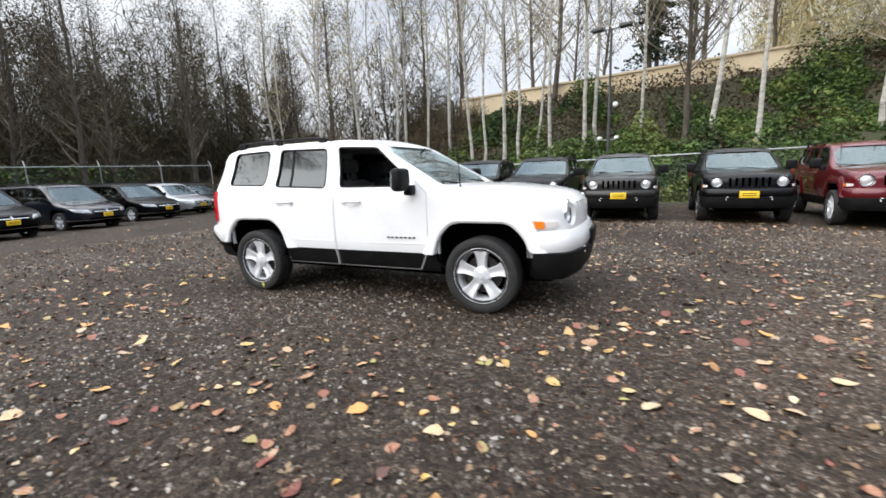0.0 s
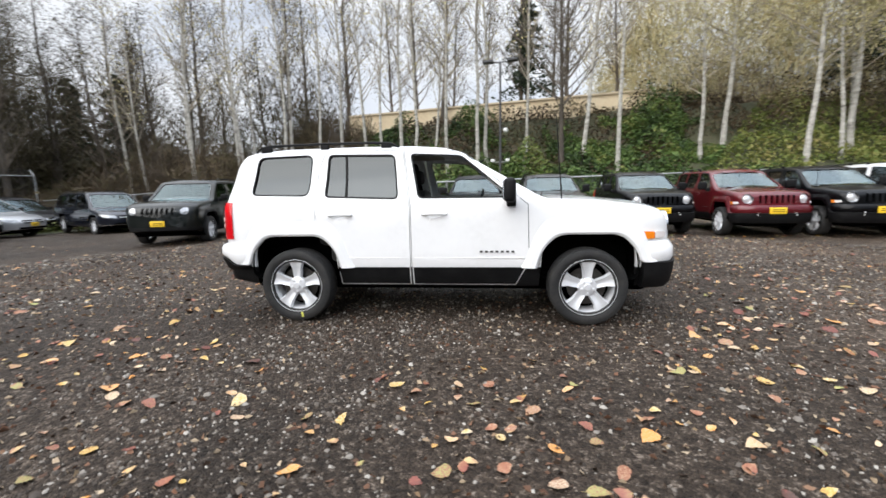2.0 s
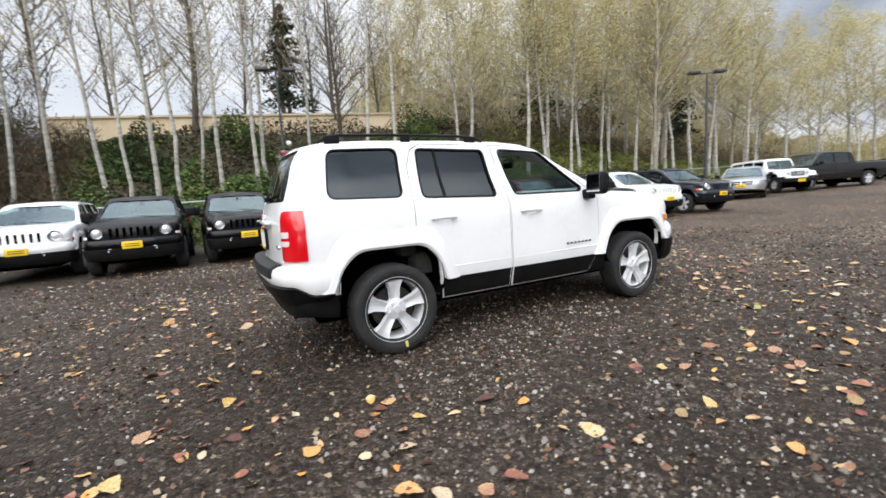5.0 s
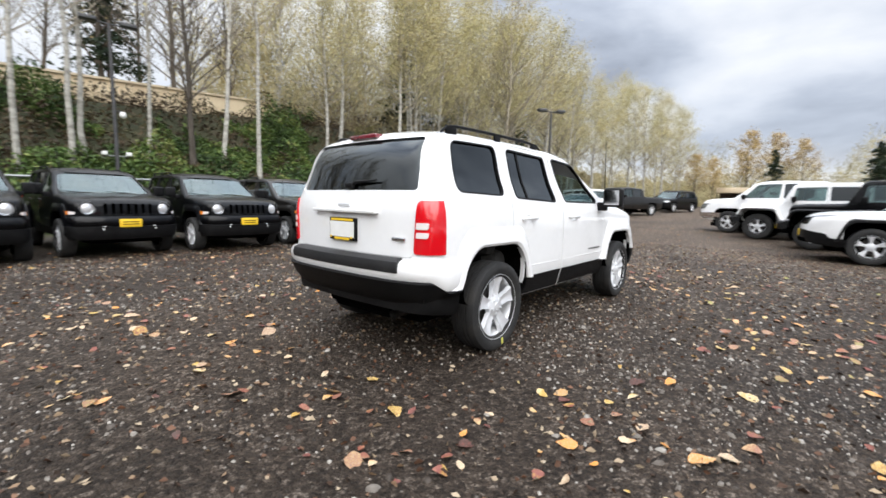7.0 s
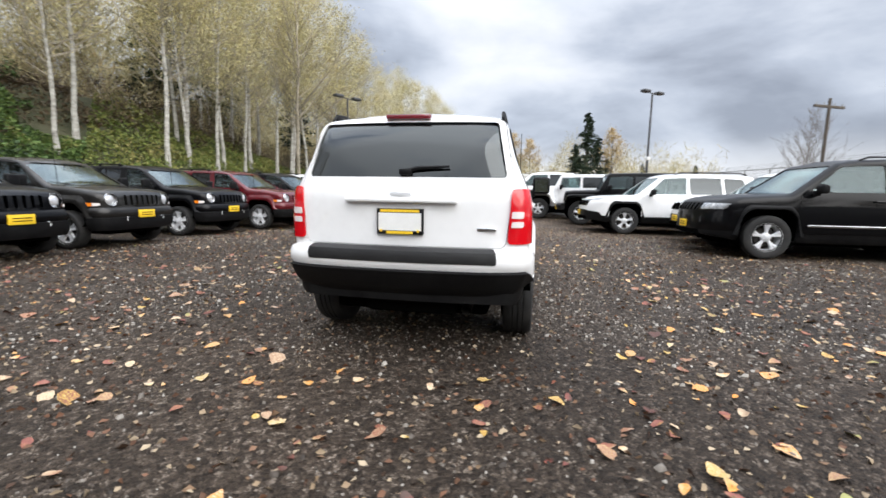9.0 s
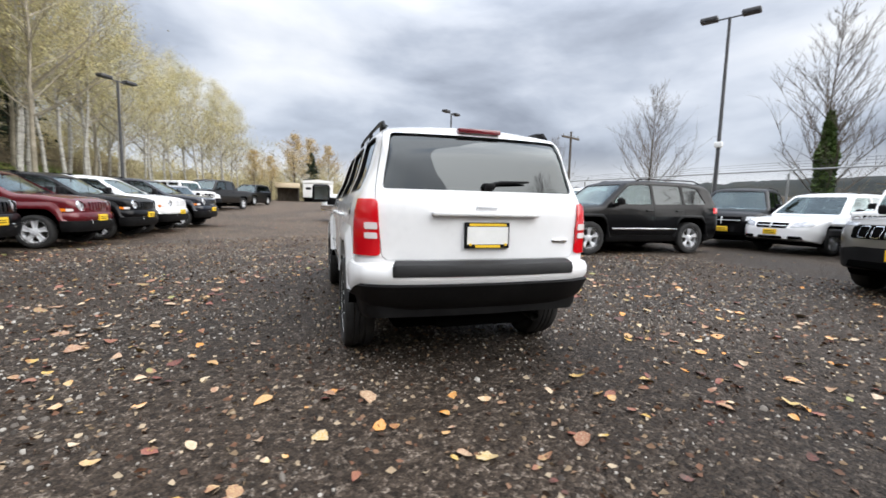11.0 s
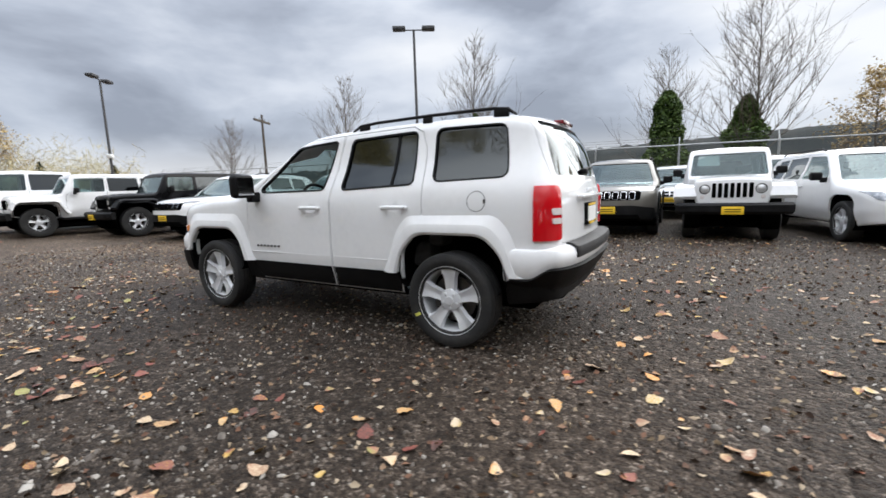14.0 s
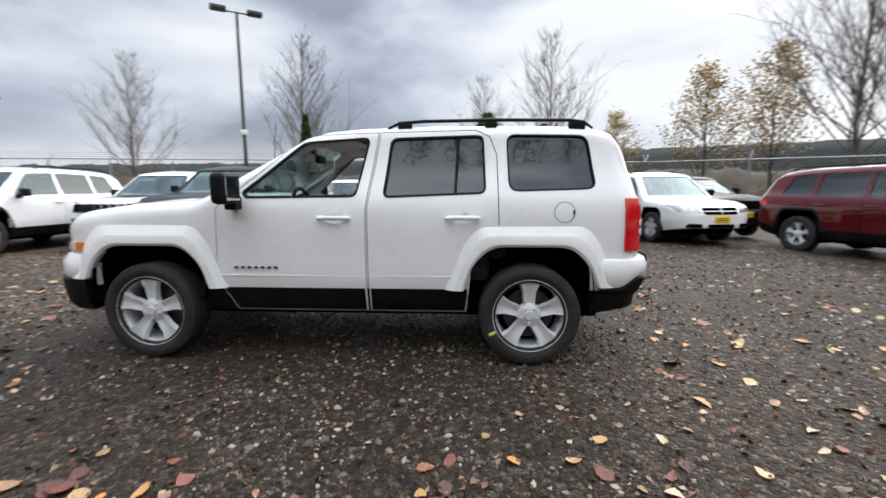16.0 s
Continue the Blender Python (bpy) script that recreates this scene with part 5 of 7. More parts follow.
# ---- ground ----
def gravel_material():
    m = material("wet_gravel", (0.06, 0.055, 0.05), 0.7, Specular_IOR_Level=0.20)
    nt = m.node_tree
    b = nt.nodes["Principled BSDF"]
    N, K = nt.nodes.new, nt.links.new
    co = N("ShaderNodeTexCoord")

    def tex(kind, scale, **v):
        n = N(kind)
        n.inputs["Scale"].default_value = scale
        for k, x in v.items():
            n.inputs[k].default_value = x
        K(co.outputs["Object"], n.inputs["Vector"])
        return n
    pebbles = tex("ShaderNodeTexVoronoi", 34.0, Randomness=1.0)
    fine = tex("ShaderNodeTexVoronoi", 95.0, Randomness=1.0)
    broad = tex("ShaderNodeTexNoise", 0.38, Detail=6.0, Roughness=0.62)
    grain = tex("ShaderNodeTexNoise", 60.0, Detail=4.0)
    tone = N("ShaderNodeValToRGB")
    for i, (p, c) in enumerate(((0.0, (0.0112, 0.0083, 0.0062)), (0.45, (0.0382, 0.0288, 0.0217)), (0.76, (0.079, 0.0615, 0.048)), (1.0, (0.27, 0.235, 0.20)))):
        e = tone.color_ramp.elements[i] if i < 2 else tone.color_ramp.elements.new(p)
        e.position, e.color = p, (*c, 1)
    sep = N("ShaderNodeSeparateColor")
    K(pebbles.outputs["Color"], sep.inputs["Color"])
    sep2 = N("ShaderNodeSeparateColor")
    K(fine.outputs["Color"], sep2.inputs["Color"])
    mixv = N("ShaderNodeMix")
    mixv.inputs["Factor"].default_value = 0.5
    K(sep.outputs["Red"], mixv.inputs["A"])
    K(sep2.outputs["Red"], mixv.inputs["B"])
    K(mixv.outputs["Result"], tone.inputs["Fac"])
    patch = N("ShaderNodeValToRGB")
    patch.color_ramp.elements[0].position, patch.color_ramp.elements[0].color = 0.36, (0.60, 0.57, 0.54, 1)
    patch.color_ramp.elements[1].position, patch.color_ramp.elements[1].color = 0.66, (1.20, 1.14, 1.08, 1)
    K(broad.outputs["Fac"], patch.inputs["Fac"])
    mul = N("ShaderNodeMixRGB")
    mul.blend_type = "MULTIPLY"
    mul.inputs["Fac"].default_value = 1.0
    K(tone.outputs["Color"], mul.inputs["Color1"])
    K(patch.outputs["Color"], mul.inputs["Color2"])
    # gravel is paler towards +x; far wet sheen is put into the colour
    axes = N("ShaderNodeSeparateXYZ")
    K(co.outputs["Object"], axes.inputs["Vector"])
    far_end = N("ShaderNodeMapRange")
    far_end.interpolation_type = "SMOOTHSTEP"
    for k, v in (("From Min", 2.0), ("From Max", 11.0), ("To Min", 0.0), ("To Max", 1.0)):
        far_end.inputs[k].default_value = v
    wander = N("ShaderNodeMath")
    wander.operation = "MULTIPLY_ADD"
    wander.inputs[1].default_value = 7.0
    K(broad.outputs["Fac"], wander.inputs[0])
    K(axes.outputs["X"], wander.inputs[2])
    shift = N("ShaderNodeMath")
    shift.operation = "SUBTRACT"
    shift.inputs[1].default_value = 3.5
    K(wander.outputs[0], shift.inputs[0])
    K(shift.outputs[0], far_end.inputs["Value"])
    far_sheen = N("ShaderNodeMixRGB")
    far_sheen.blend_type = "MULTIPLY"
    far_sheen.inputs["Color2"].default_value = (2.25, 2.22, 2.18, 1)
    K(far_end.outputs["Result"], far_sheen.inputs["Fac"])
    K(mul.outputs["Color"], far_sheen.inputs["Color1"])
    K(far_sheen.outputs["Color"], b.inputs["Base Color"])
    rr = N("ShaderNodeMapRange")
    rr.inputs["To Min"].default_value, rr.inputs["To Max"].default_value = 0.38, 0.85
    K(broad.outputs["Fac"], rr.inputs["Value"])
    K(rr.outputs["Result"], b.inputs["Roughness"])
    h1 = N("ShaderNodeMath")
    h1.operation = "MULTIPLY_ADD"
    h1.inputs[1].default_value = -1.0
    K(pebbles.outputs["Distance"], h1.inputs[0])
    K(grain.outputs["Fac"], h1.inputs[2])
    h2 = N("ShaderNodeMath")
    h2.operation = "MULTIPLY_ADD"
    h2.inputs[1].default_value = -0.4
    K(fine.outputs["Distance"], h2.inputs[0])
    K(h1.outputs[0], h2.inputs[2])
    bp = N("ShaderNodeBump")
    bp.inputs["Strength"].default_value, bp.inputs["Distance"].default_value = 1.0, 0.022
    K(h2.outputs[0], bp.inputs["Height"])
    K(bp.outputs["Normal"], b.inputs["Normal"])
    return m


M_GRAVEL = gravel_material()


def rough_ground(x, y):
    d = max(abs(x) - 9, abs(y) - 7, 0)
    k = max(0.0, 1 - d / 6)
    return ground_z(max(-40, min(60, x)), y) + k * (0.010 * noise.noise((x * 2.3, y * 2.3, 0)) + 0.012 * noise.noise((x * .7, y * .7, 3)) - 0.004)


bm = bmesh.new()
xs = sorted(set([-900, -400, -200, -100, -60, -40] + list(np.arange(-30, -9.5, 1.5)) + list(np.arange(-9, 9.01, .25)) + list(np.arange(10, 61, 2.0)) + [80, 120, 200, 400, 900]))
ys = sorted(set([-900, -400, -200, -100, -60, -40, -30] + list(np.arange(-22, -7.5, 1.5)) + list(np.arange(-7, 7.01, .25)) + list(np.arange(8, 12.1, 1.0)) + [13, 20, 40, 60, 100, 200, 400, 900]))
grid = [[bm.verts.new((x, y, rough_ground(x, y))) for y in ys] for x in xs]
for a, b in zip(grid, grid[1:]):
    for i in range(len(ys) - 1):
        bm.faces.new((a[i], b[i], b[i + 1], a[i + 1]))
ground = tagged(part("ground", bm, M_GRAVEL, smooth=180), "dark wet gravel yard strewn with autumn leaves", "ground", kind="structure")

# the bank behind the fence
M_BANK = worn(material("bank_soil", (0.03, 0.03, 0.018), 0.9), [(0.020, 0.024, 0.010), (0.040, 0.044, 0.018), (0.070, 0.058, 0.032)], .8, .05, 5)
bm = bmesh.new()
xs = list(np.arange(-60, 90.1, 1.5))
ys = [11.2, 12, 13, 14, 15, 16, 17, 18, 19, 20, 21, 22, 23, 24, 25, 26, 27, 28.5, 32, 45, 80, 160]
grid = [[bm.verts.new((x, y, bank_z(x, y) - (.15 if y < 11.9 else -.02))) for y in ys] for x in xs]
for a, b in zip(grid, grid[1:]):
    for i in range(len(ys) - 1):
        bm.faces.new((a[i], b[i], b[i + 1], a[i + 1]))
tagged(part("bank", bm, M_BANK, smooth=180), "steep dark earth bank overgrown with ivy", "ground", kind="structure")


def leaf_cloud(name, centres, size, mat, label, category, parent=None, seed=3, flat=0.5, aspect=0.7, blades=False):
    """Many small leaves, each a folded blade of two faces, as one mesh."""
    rg = np.random.default_rng(seed)
    n = len(centres)
    c = np.asarray(centres, float)
    d = rg.normal(size=(n, 3))
    d[:, 2] *= flat
    d /= np.linalg.norm(d, axis=1)[:, None] + 1e-9
    u = rg.normal(size=(n, 3))
    s = np.cross(d, u)
    s /= np.linalg.norm(s, axis=1)[:, None] + 1e-9
    up = np.cross(s, d)
    L = size * rg.uniform(.6, 1.35, (n, 1))
    W = L * aspect * .5
    if blades:
        pts = np.stack([c - d * L * .5 + s * W, c - d * L * .5 - s * W, c + d * L * .5], 1).reshape(-1, 3)
        faces = np.arange(n * 3).reshape(-1, 3)
    else:
        pts = np.stack([c - d * L * .5, c + s * W + up * W * .35, c + d * L * .5, c - s * W + up * W * .35], 1).reshape(-1, 3)
        i = np.arange(n)[:, None] * 4
        faces = np.concatenate([i + np.array([0, 1, 2]), i + np.array([0, 2, 3])], 1).reshape(-1, 3)
    me = bpy.data.meshes.new(name)
    me.vertices.add(len(pts))
    me.vertices.foreach_set("co", pts.ravel())
    me.loops.add(faces.size)
    me.loops.foreach_set("vertex_index", faces.ravel().astype(np.int32))
    me.polygons.add(len(faces))
    me.polygons.foreach_set("loop_start", np.arange(0, faces.size, 3, dtype=np.int32))
    me.update(calc_edges=True)
    me.materials.append(mat)
    ob = new(name, me)
    if parent is not None:
        ob.parent = parent
    if label:
        ob["label"] = label
    if category:
        ob["category"] = category
    return ob


def foliage(name, colours, scale=0.35, single=0.6, field=1.1):
    m = material(name, colours[0], 0.6)
    m.node_tree.nodes["Principled BSDF"].inputs["Specular IOR Level"].default_value = 0.25
    return worn(m, colours, scale, per_island=True, single=single, field=field)


M_IVY = foliage("ivy_leaves", [(0.010, 0.018, 0.007), (0.026, 0.048, 0.014), (0.056, 0.098, 0.024), (0.105, 0.160, 0.038), (0.19, 0.20, 0.06)], .42, .38, 2.0)
M_BRAMBLE = foliage("brown_bramble", [(0.025, 0.018, 0.012), (0.06, 0.042, 0.026), (0.10, 0.07, 0.038), (0.08, 0.08, 0.03)])
M_BRUSH = foliage("grey_brush", [(0.05, 0.038, 0.027), (0.11, 0.085, 0.055), (0.19, 0.145, 0.085), (0.14, 0.13, 0.065)])
M_LOWGREEN = foliage("low_green_growth", [(0.030, 0.050, 0.012), (0.065, 0.095, 0.022), (0.12, 0.15, 0.036), (0.19, 0.18, 0.06)])
M_SLOPE = foliage("slope_growth", [(0.05, 0.075, 0.016), (0.11, 0.145, 0.032), (0.19, 0.205, 0.055), (0.28, 0.235, 0.085)], .5, .5, 1.4)
rng = np.random.default_rng(11)


def bank_cover(n, x0, x1, y0, y1, keep, lift):
    out = []
    while len(out) < n:
        x, y = rng.uniform(x0, x1), rng.uniform(y0, y1)
        v = noise.noise((x * .33, y * .45, 7.7)) + .5 * noise.noise((x * 1.1, y * 1.1, 2.2))
        if not keep(x, y, v):
            continue
        clump = max(0.0, .3 + 2.0 * noise.noise((x * .55, y * .55, 5.5)))
        out.append((x, y, bank_z(x, y) + rng.uniform(0, 1) ** 1.3 * lift * (.3 + clump)))
    return out


tagged(leaf_cloud("ivy_cover", bank_cover(105000, -9, 26, 13.0, 27.6, lambda x, y, v: (v > -.30 + .07 * max(0, y - 21) or y < 15.5) and v > .16 * (x - 12), 1.1), .20, M_IVY, "dark green ivy and bramble leaves", "ivy", aspect=.5), kind="stuff")
tagged(leaf_cloud("bramble_cover", bank_cover(62000, -30, 40, 13.5, 28.5, lambda x, y, v: (v < -.05 + .07 * max(0, y - 20) and (x < 11 or y > bank_foot(x) + 9)) or x < -5, .9), .18, M_BRAMBLE, "brown withered bramble", "bramble", seed=4), kind="stuff")
tagged(leaf_cloud("hedge_band", bank_cover(26000, -30, 40, 12.0, 15.5, lambda x, y, v: True, .8), .11, M_LOWGREEN, "low green growth along the fence", "undergrowth", seed=5), kind="stuff")
tagged(leaf_cloud("grass_slope", bank_cover(90000, -9, 46, 12.6, 24.0, lambda x, y, v: y < 16.2 + .9 * max(0, x - 8) and v > -.34, .55), .15, M_SLOPE, "light green growth at the foot of the slope", "undergrowth", seed=6), kind="stuff")

hero = boxy_model("suv", "white boxy suv with black lower cladding on the gravel yard", "", True)

# ---- parked vehicles ----
def place(car, x, y, heading):
    return pose(x, y, ground_z(x, y), 0, 0, heading)


def parked(base, spots, group):
    first = True
    for x, y, heading, mat, label in spots:
        m = place(base, x, y, heading)
        if first:
            base.matrix_basis, car, first = m, base, False
        else:
            car = copy_thing(base, m)
        recoloured(car, mat, label)
        tagged(car, group=group)


ROW = "parked vehicles"
parked(boxy_model("suv", "black boxy suv parked nose out", ROW), [
    (-1.97, 8.65, -87, M_BLACKP, "black boxy suv parked nose out by the fence"),
    (-3.95, 8.45, -90, M_BLACKP, "black boxy suv parked nose out by the fence"),
    (.09, 8.32, -90, M_BLACKP, "black boxy suv parked nose out by the fence"),
    (2.13, 8.33, -90, M_GREYP, "dark grey boxy suv with a pale grille"),
    (4.66, 8.33, -92, M_BLACKP, "black boxy suv parked nose out beside a red one"),
    (6.85, 7.70, -93, M_REDP, "deep red boxy suv parked nose out"),
    (8.75, 7.35, -94, M_BLACKP, "black boxy suv parked beside a red one"),
    (10.55, 7.05, -95, M_WHITE, "white boxy suv parked between black ones"),
    (12.7, 6.6, -96, M_NAVYP, "dark blue boxy suv parked nose out"),
    (-5.95, 9.25, -88, M_WHITE, "white boxy suv parked among dark ones"),
    (-7.3, -9.3, 100, M_BLACKP, "black boxy suv parked beside a white crossover"),
], ROW)
parked(small_model("small_suv", "dark small square suv", ROW), [(-8.2, 7.2, -76, M_GREENP, "dark grey-green small square suv parked nose out")], ROW)
parked(minivan("minivan", "dark minivan", ROW), [
    (-17.6, 4.4, 8, M_NAVYP, "dark blue minivan parked nose out"),
    (-19.1, 7.6, 8, M_BLACKP, "black minivan parked nose out"),
    (-20.5, 10.3, 8, M_SILVERP, "silver grey minivan parked nose out"),
    (-16.6, 1.5, 6, M_BLACKP, "black minivan parked nose out"),
    (-22.0, 12.8, 6, M_BLACKP, "black minivan parked nose out by the fence"),
    (-16.0, 11.9, -25, M_NAVYP, "dark blue minivan parked before the fence"),
    (-23.0, 4.0, 8, M_REDP, "deep red minivan parked behind the others"),
], ROW)
parked(crossover_model("crossover_suv", "crossover suv", ROW, True), [
    (8.75, -4.85, 92, M_WHITE, "white crossover suv with a black hood decal"),
    (6.45, -6.8, 90, M_WHITE, "white crossover suv with a black hood decal"),
], ROW)
parked(crossover_model("crossover_suv", "crossover suv", ROW), [
    (-1.3, -8.2, 91, M_BROWNP, "grey-brown crossover suv parked nose out"),
    (-8.75, -4.3, 105, M_REDP, "deep red crossover suv parked at an angle"),
], ROW)
parked(large_model("large_suv", "black large suv", ROW), [(4.62, -6.45, 90, M_BLACKP, "glossy black large suv parked nose out")], ROW)
parked(square_model("off_roader", "white square off-roader", ROW, M_BASE), [
    (-3.45, -7.95, 90, M_WHITE, "white square off-roader with a price sheet in its windshield"),
    (13.4, -2.9, 82, M_WHITE, "white square off-roader parked in a row"),
    (1.65, -13.1, 90, M_WHITE, "white square off-roader parked by the far fence"),
    (-5.0, -13.0, 92, M_WHITE, "white square off-roader parked by the far fence"),
    (11.05, -4.2, 86, M_BLACKP, "black square off-roader between white vehicles"),
    (24.2, 8.6, -120, M_WHITE, "white square off-roader parked nose out"),
], ROW)
parked(seven_seat_model("crossover", "white crossover", ROW), [
    (-5.67, -7.93, 100, M_WHITE, "white seven-seat crossover parked nose out"),
    (3.7, -12.9, 94, M_WHITE, "white crossover parked by the far fence"),
    (-2.4, -13.4, 88, M_SILVERP, "silver crossover parked by the far fence"),
    (9.5, -10.6, 106, M_WHITE, "white crossover parked by the far fence"),
], ROW)
parked(long_model("large_suv", "dark large suv", ROW), [
    (6.0, -12.5, 118, M_BLACKP, "dark large suv parked by the far fence"),
    (36.5, 6.3, 165, M_BLACKP, "dark large suv parked at the far end"),
], ROW)
parked(pickup("pickup_truck", "pickup truck", ROW), [
    (15.7, -2.2, 80, M_WHITE, "white pickup truck parked in a row"),
    (26.5, 7.2, 160, M_GREYP, "dark grey pickup truck"),
], ROW)
parked(sedan("sedan", "silver sedan", ROW), [
    (20.6, 8.0, 205, M_SILVERP, "silver sedan parked nose out"),
    (41, 8.0, 190, M_NAVYP, "dark sedan at the far end"),
    (30.0, -2.5, 85, M_WHITE, "white sedan at the far end"),
], ROW)

# ---- trees ----
def bark(name, cols, scale, stretch, bump=.01):
    return worn(material(name, cols[0], .85), cols, scale, bump, scale * 3, None, stretch=stretch)


M_BIRCH = bark("birch_bark", [(0.05, 0.045, 0.04), (0.30, 0.285, 0.25), (0.45, 0.43, 0.385), (0.54, 0.52, 0.47)], 2.2, (1, 1, 2.6))
M_BARK = bark("dark_bark", [(0.035, 0.028, 0.021), (0.075, 0.062, 0.049), (0.13, 0.112, 0.09)], 3.0, (2, 2, .5))
M_TWIG = bark("twigs", [(0.06, 0.047, 0.035), (0.12, 0.098, 0.075), (0.20, 0.165, 0.13)], 3.0, (1, 1, 1))
M_TWIGPALE = bark("pale_twigs", [(0.15, 0.13, 0.095), (0.27, 0.235, 0.175), (0.40, 0.35, 0.275)], 3.0, (1, 1, 1))
M_YELLOW_LEAF = foliage("yellow_green_leaves", [(0.27, 0.25, 0.12), (0.44, 0.40, 0.19), (0.58, 0.52, 0.27), (0.60, 0.44, 0.21)])
M_OLIVE = foliage("olive_twigs", [(0.030, 0.025, 0.014), (0.058, 0.048, 0.025), (0.085, 0.074, 0.036), (0.11, 0.088, 0.046)], .12)
M_RUST_LEAF = foliage("rust_leaves", [(0.30, 0.21, 0.09), (0.48, 0.35, 0.15), (0.60, 0.47, 0.24)])
M_NEEDLES = foliage("dark_needles", [(0.008, 0.016, 0.008), (0.018, 0.034, 0.016), (0.035, 0.05, 0.022)])


def bare_tree(name, label, seed, height, radius, mat, limbs, start, reach, rise, leaves=0, leaf_mat=None, leaf_size=.10, lean=0.0, fork=False, subs=5):
    """A tapered trunk with limbs, twigs and what leaves are left."""
    rg = random.Random(seed)
    tree = thing(name, label, "tree", "trees of the wood")
    bm, tw = bmesh.new(), bmesh.new()
    pts, rad = [], []
    x = y = 0.0
    steps = 9
    for i in range(steps + 1):
        t = i / steps
        pts.append(Vector((x + lean * height * t, y, height * t - .3)))
        rad.append(max(.012, radius * (1.25 if i == 0 else 1) * (1 - t) ** .8))
        x += rg.uniform(-1, 1) * height * .008
        y += rg.uniform(-1, 1) * height * .008
    tube(bm, pts, rad, 8)
    tips = []

    def on_trunk(t):
        f = t * steps
        i = min(steps - 1, int(f))
        return pts[i].lerp(pts[i + 1], f - i)
    for k in range(limbs):
        t = start + (1 - start) * (k + rg.random()) / limbs * .97
        a = rg.uniform(0, 2 * math.pi)
        p = on_trunk(t)
        ln = reach * height * (1.15 - t) * rg.uniform(.6, 1.2)
        d = Vector((math.cos(a), math.sin(a), rise * rg.uniform(.6, 1.3))).normalized()
        q = [p]
        for j in range(3):
            d = (d + Vector((rg.uniform(-.25, .25), rg.uniform(-.25, .25), rg.uniform(0, .22)))).normalized()
            q.append(q[-1] + d * ln / 3)
        r0 = radius * (1 - t) * .42 + .008
        tube(tw, q, [r0, r0 * .7, r0 * .45, .005], 3, False)
        for s_ in range(subs):
            u = rg.uniform(.25, 1)
            i = min(2, int(u * 3))
            b0 = q[i].lerp(q[i + 1], u * 3 - i)
            e = (d + Vector((rg.uniform(-1, 1), rg.uniform(-1, 1), rg.uniform(-.2, .8))) * .8).normalized()
            l2 = ln * rg.uniform(.25, .5)
            mid_ = b0 + e * l2 * .5
            end = mid_ + (e + Vector((rg.uniform(-.3, .3), rg.uniform(-.3, .3), rg.uniform(-.1, .35)))).normalized() * l2 * .5
            tube(tw, [b0, mid_, end], [r0 * .4 + .003, .007, .003], 3, False)
            tips += [mid_, end]
            for s3 in range(3):
                g = b0.lerp(end, rg.uniform(.3, 1))
                h = (e + Vector((rg.uniform(-1, 1), rg.uniform(-1, 1), rg.uniform(-.4, .8)))).normalized() * l2 * rg.uniform(.25, .5)
                w_ = h.cross(Vector((rg.uniform(-1, 1), rg.uniform(-1, 1), .3))).normalized() * .007
                tw.faces.new([tw.verts.new(v_) for v_ in (g - w_, g + w_, g + h)])
                tips.append(g + h)
    part("trunk", bm, mat, tree)
    part("crown", tw, M_TWIGPALE if mat in (M_BIRCH, M_TWIGPALE) else M_TWIG, tree, "bare twigs", smooth=0)
    if leaves and tips:
        cs = []
        for k in range(leaves):
            p = rg.choice(tips)
            s = .026 * height
            cs.append((p.x + rg.gauss(0, s), p.y + rg.gauss(0, s), p.z + rg.gauss(0, s)))
        leaf_cloud("leaves", cs, leaf_size, leaf_mat, "sparse autumn leaves", "", tree, seed, blades=True, aspect=1.1)
    return tree


def fir_tree(name, label, seed, height, spread, mat):
    rg = random.Random(seed)
    tree = thing(name, label, "tree", "evergreens")
    bm = bmesh.new()
    tube(bm, [(0, 0, -.3), (0, 0, height * .5), (0, 0, height)], [height * .018, height * .011, .01], 8)
    part("trunk", bm, M_BARK, tree)
    cs = []
    for k in range(int(height * 9)):
        z = height * (.10 + .88 * rg.random() ** .9)
        a = rg.uniform(0, 2 * math.pi)
        ln = spread * (1 - z / height) ** .8 * rg.uniform(.6, 1.15) + .15
        for j in range(40):
            u = rg.random()
            w = .18 * ln * (1 - u * .6)
            cs.append((math.cos(a) * ln * u + rg.gauss(0, w * .6), math.sin(a) * ln * u + rg.gauss(0, w * .6), z - .25 * ln * u * u + rg.gauss(0, .07 * ln)))
    leaf_cloud("crown", cs, height * .032, mat, "dark evergreen sprays", "", tree, seed, .4, .45)
    return tree


def scatter(base, spots, seed):
    rg = random.Random(seed)
    used = False
    for x, y, s in spots:
        z = bank_z(x, y) if y > 11.9 else ground_z(max(-40, min(60, x)), y)
        m = Matrix.Translation((x, y, z - .1)) @ Matrix.Rotation(rg.uniform(0, 6.28), 4, "Z") @ Matrix.Diagonal((s, s, s * rg.uniform(.92, 1.1), 1))
        if used:
            o = copy_thing(base, Matrix.Identity(4))
            o.matrix_basis = m
        else:
            base.matrix_basis = m
            used = True


T_BIRCH = [bare_tree("birch_tree", "slim white-barked birch, nearly bare", 21 + i, h, r, M_BIRCH, 30, .34, .20, 1.2, lv, M_YELLOW_LEAF, .10, ln, subs=6)
           for i, (h, r, lv, ln) in enumerate(((16.5, .12, 260, .0), (18.0, .11, 420, .02), (15.0, .10, 320, .06), (17.0, .125, 260, -.02)))]
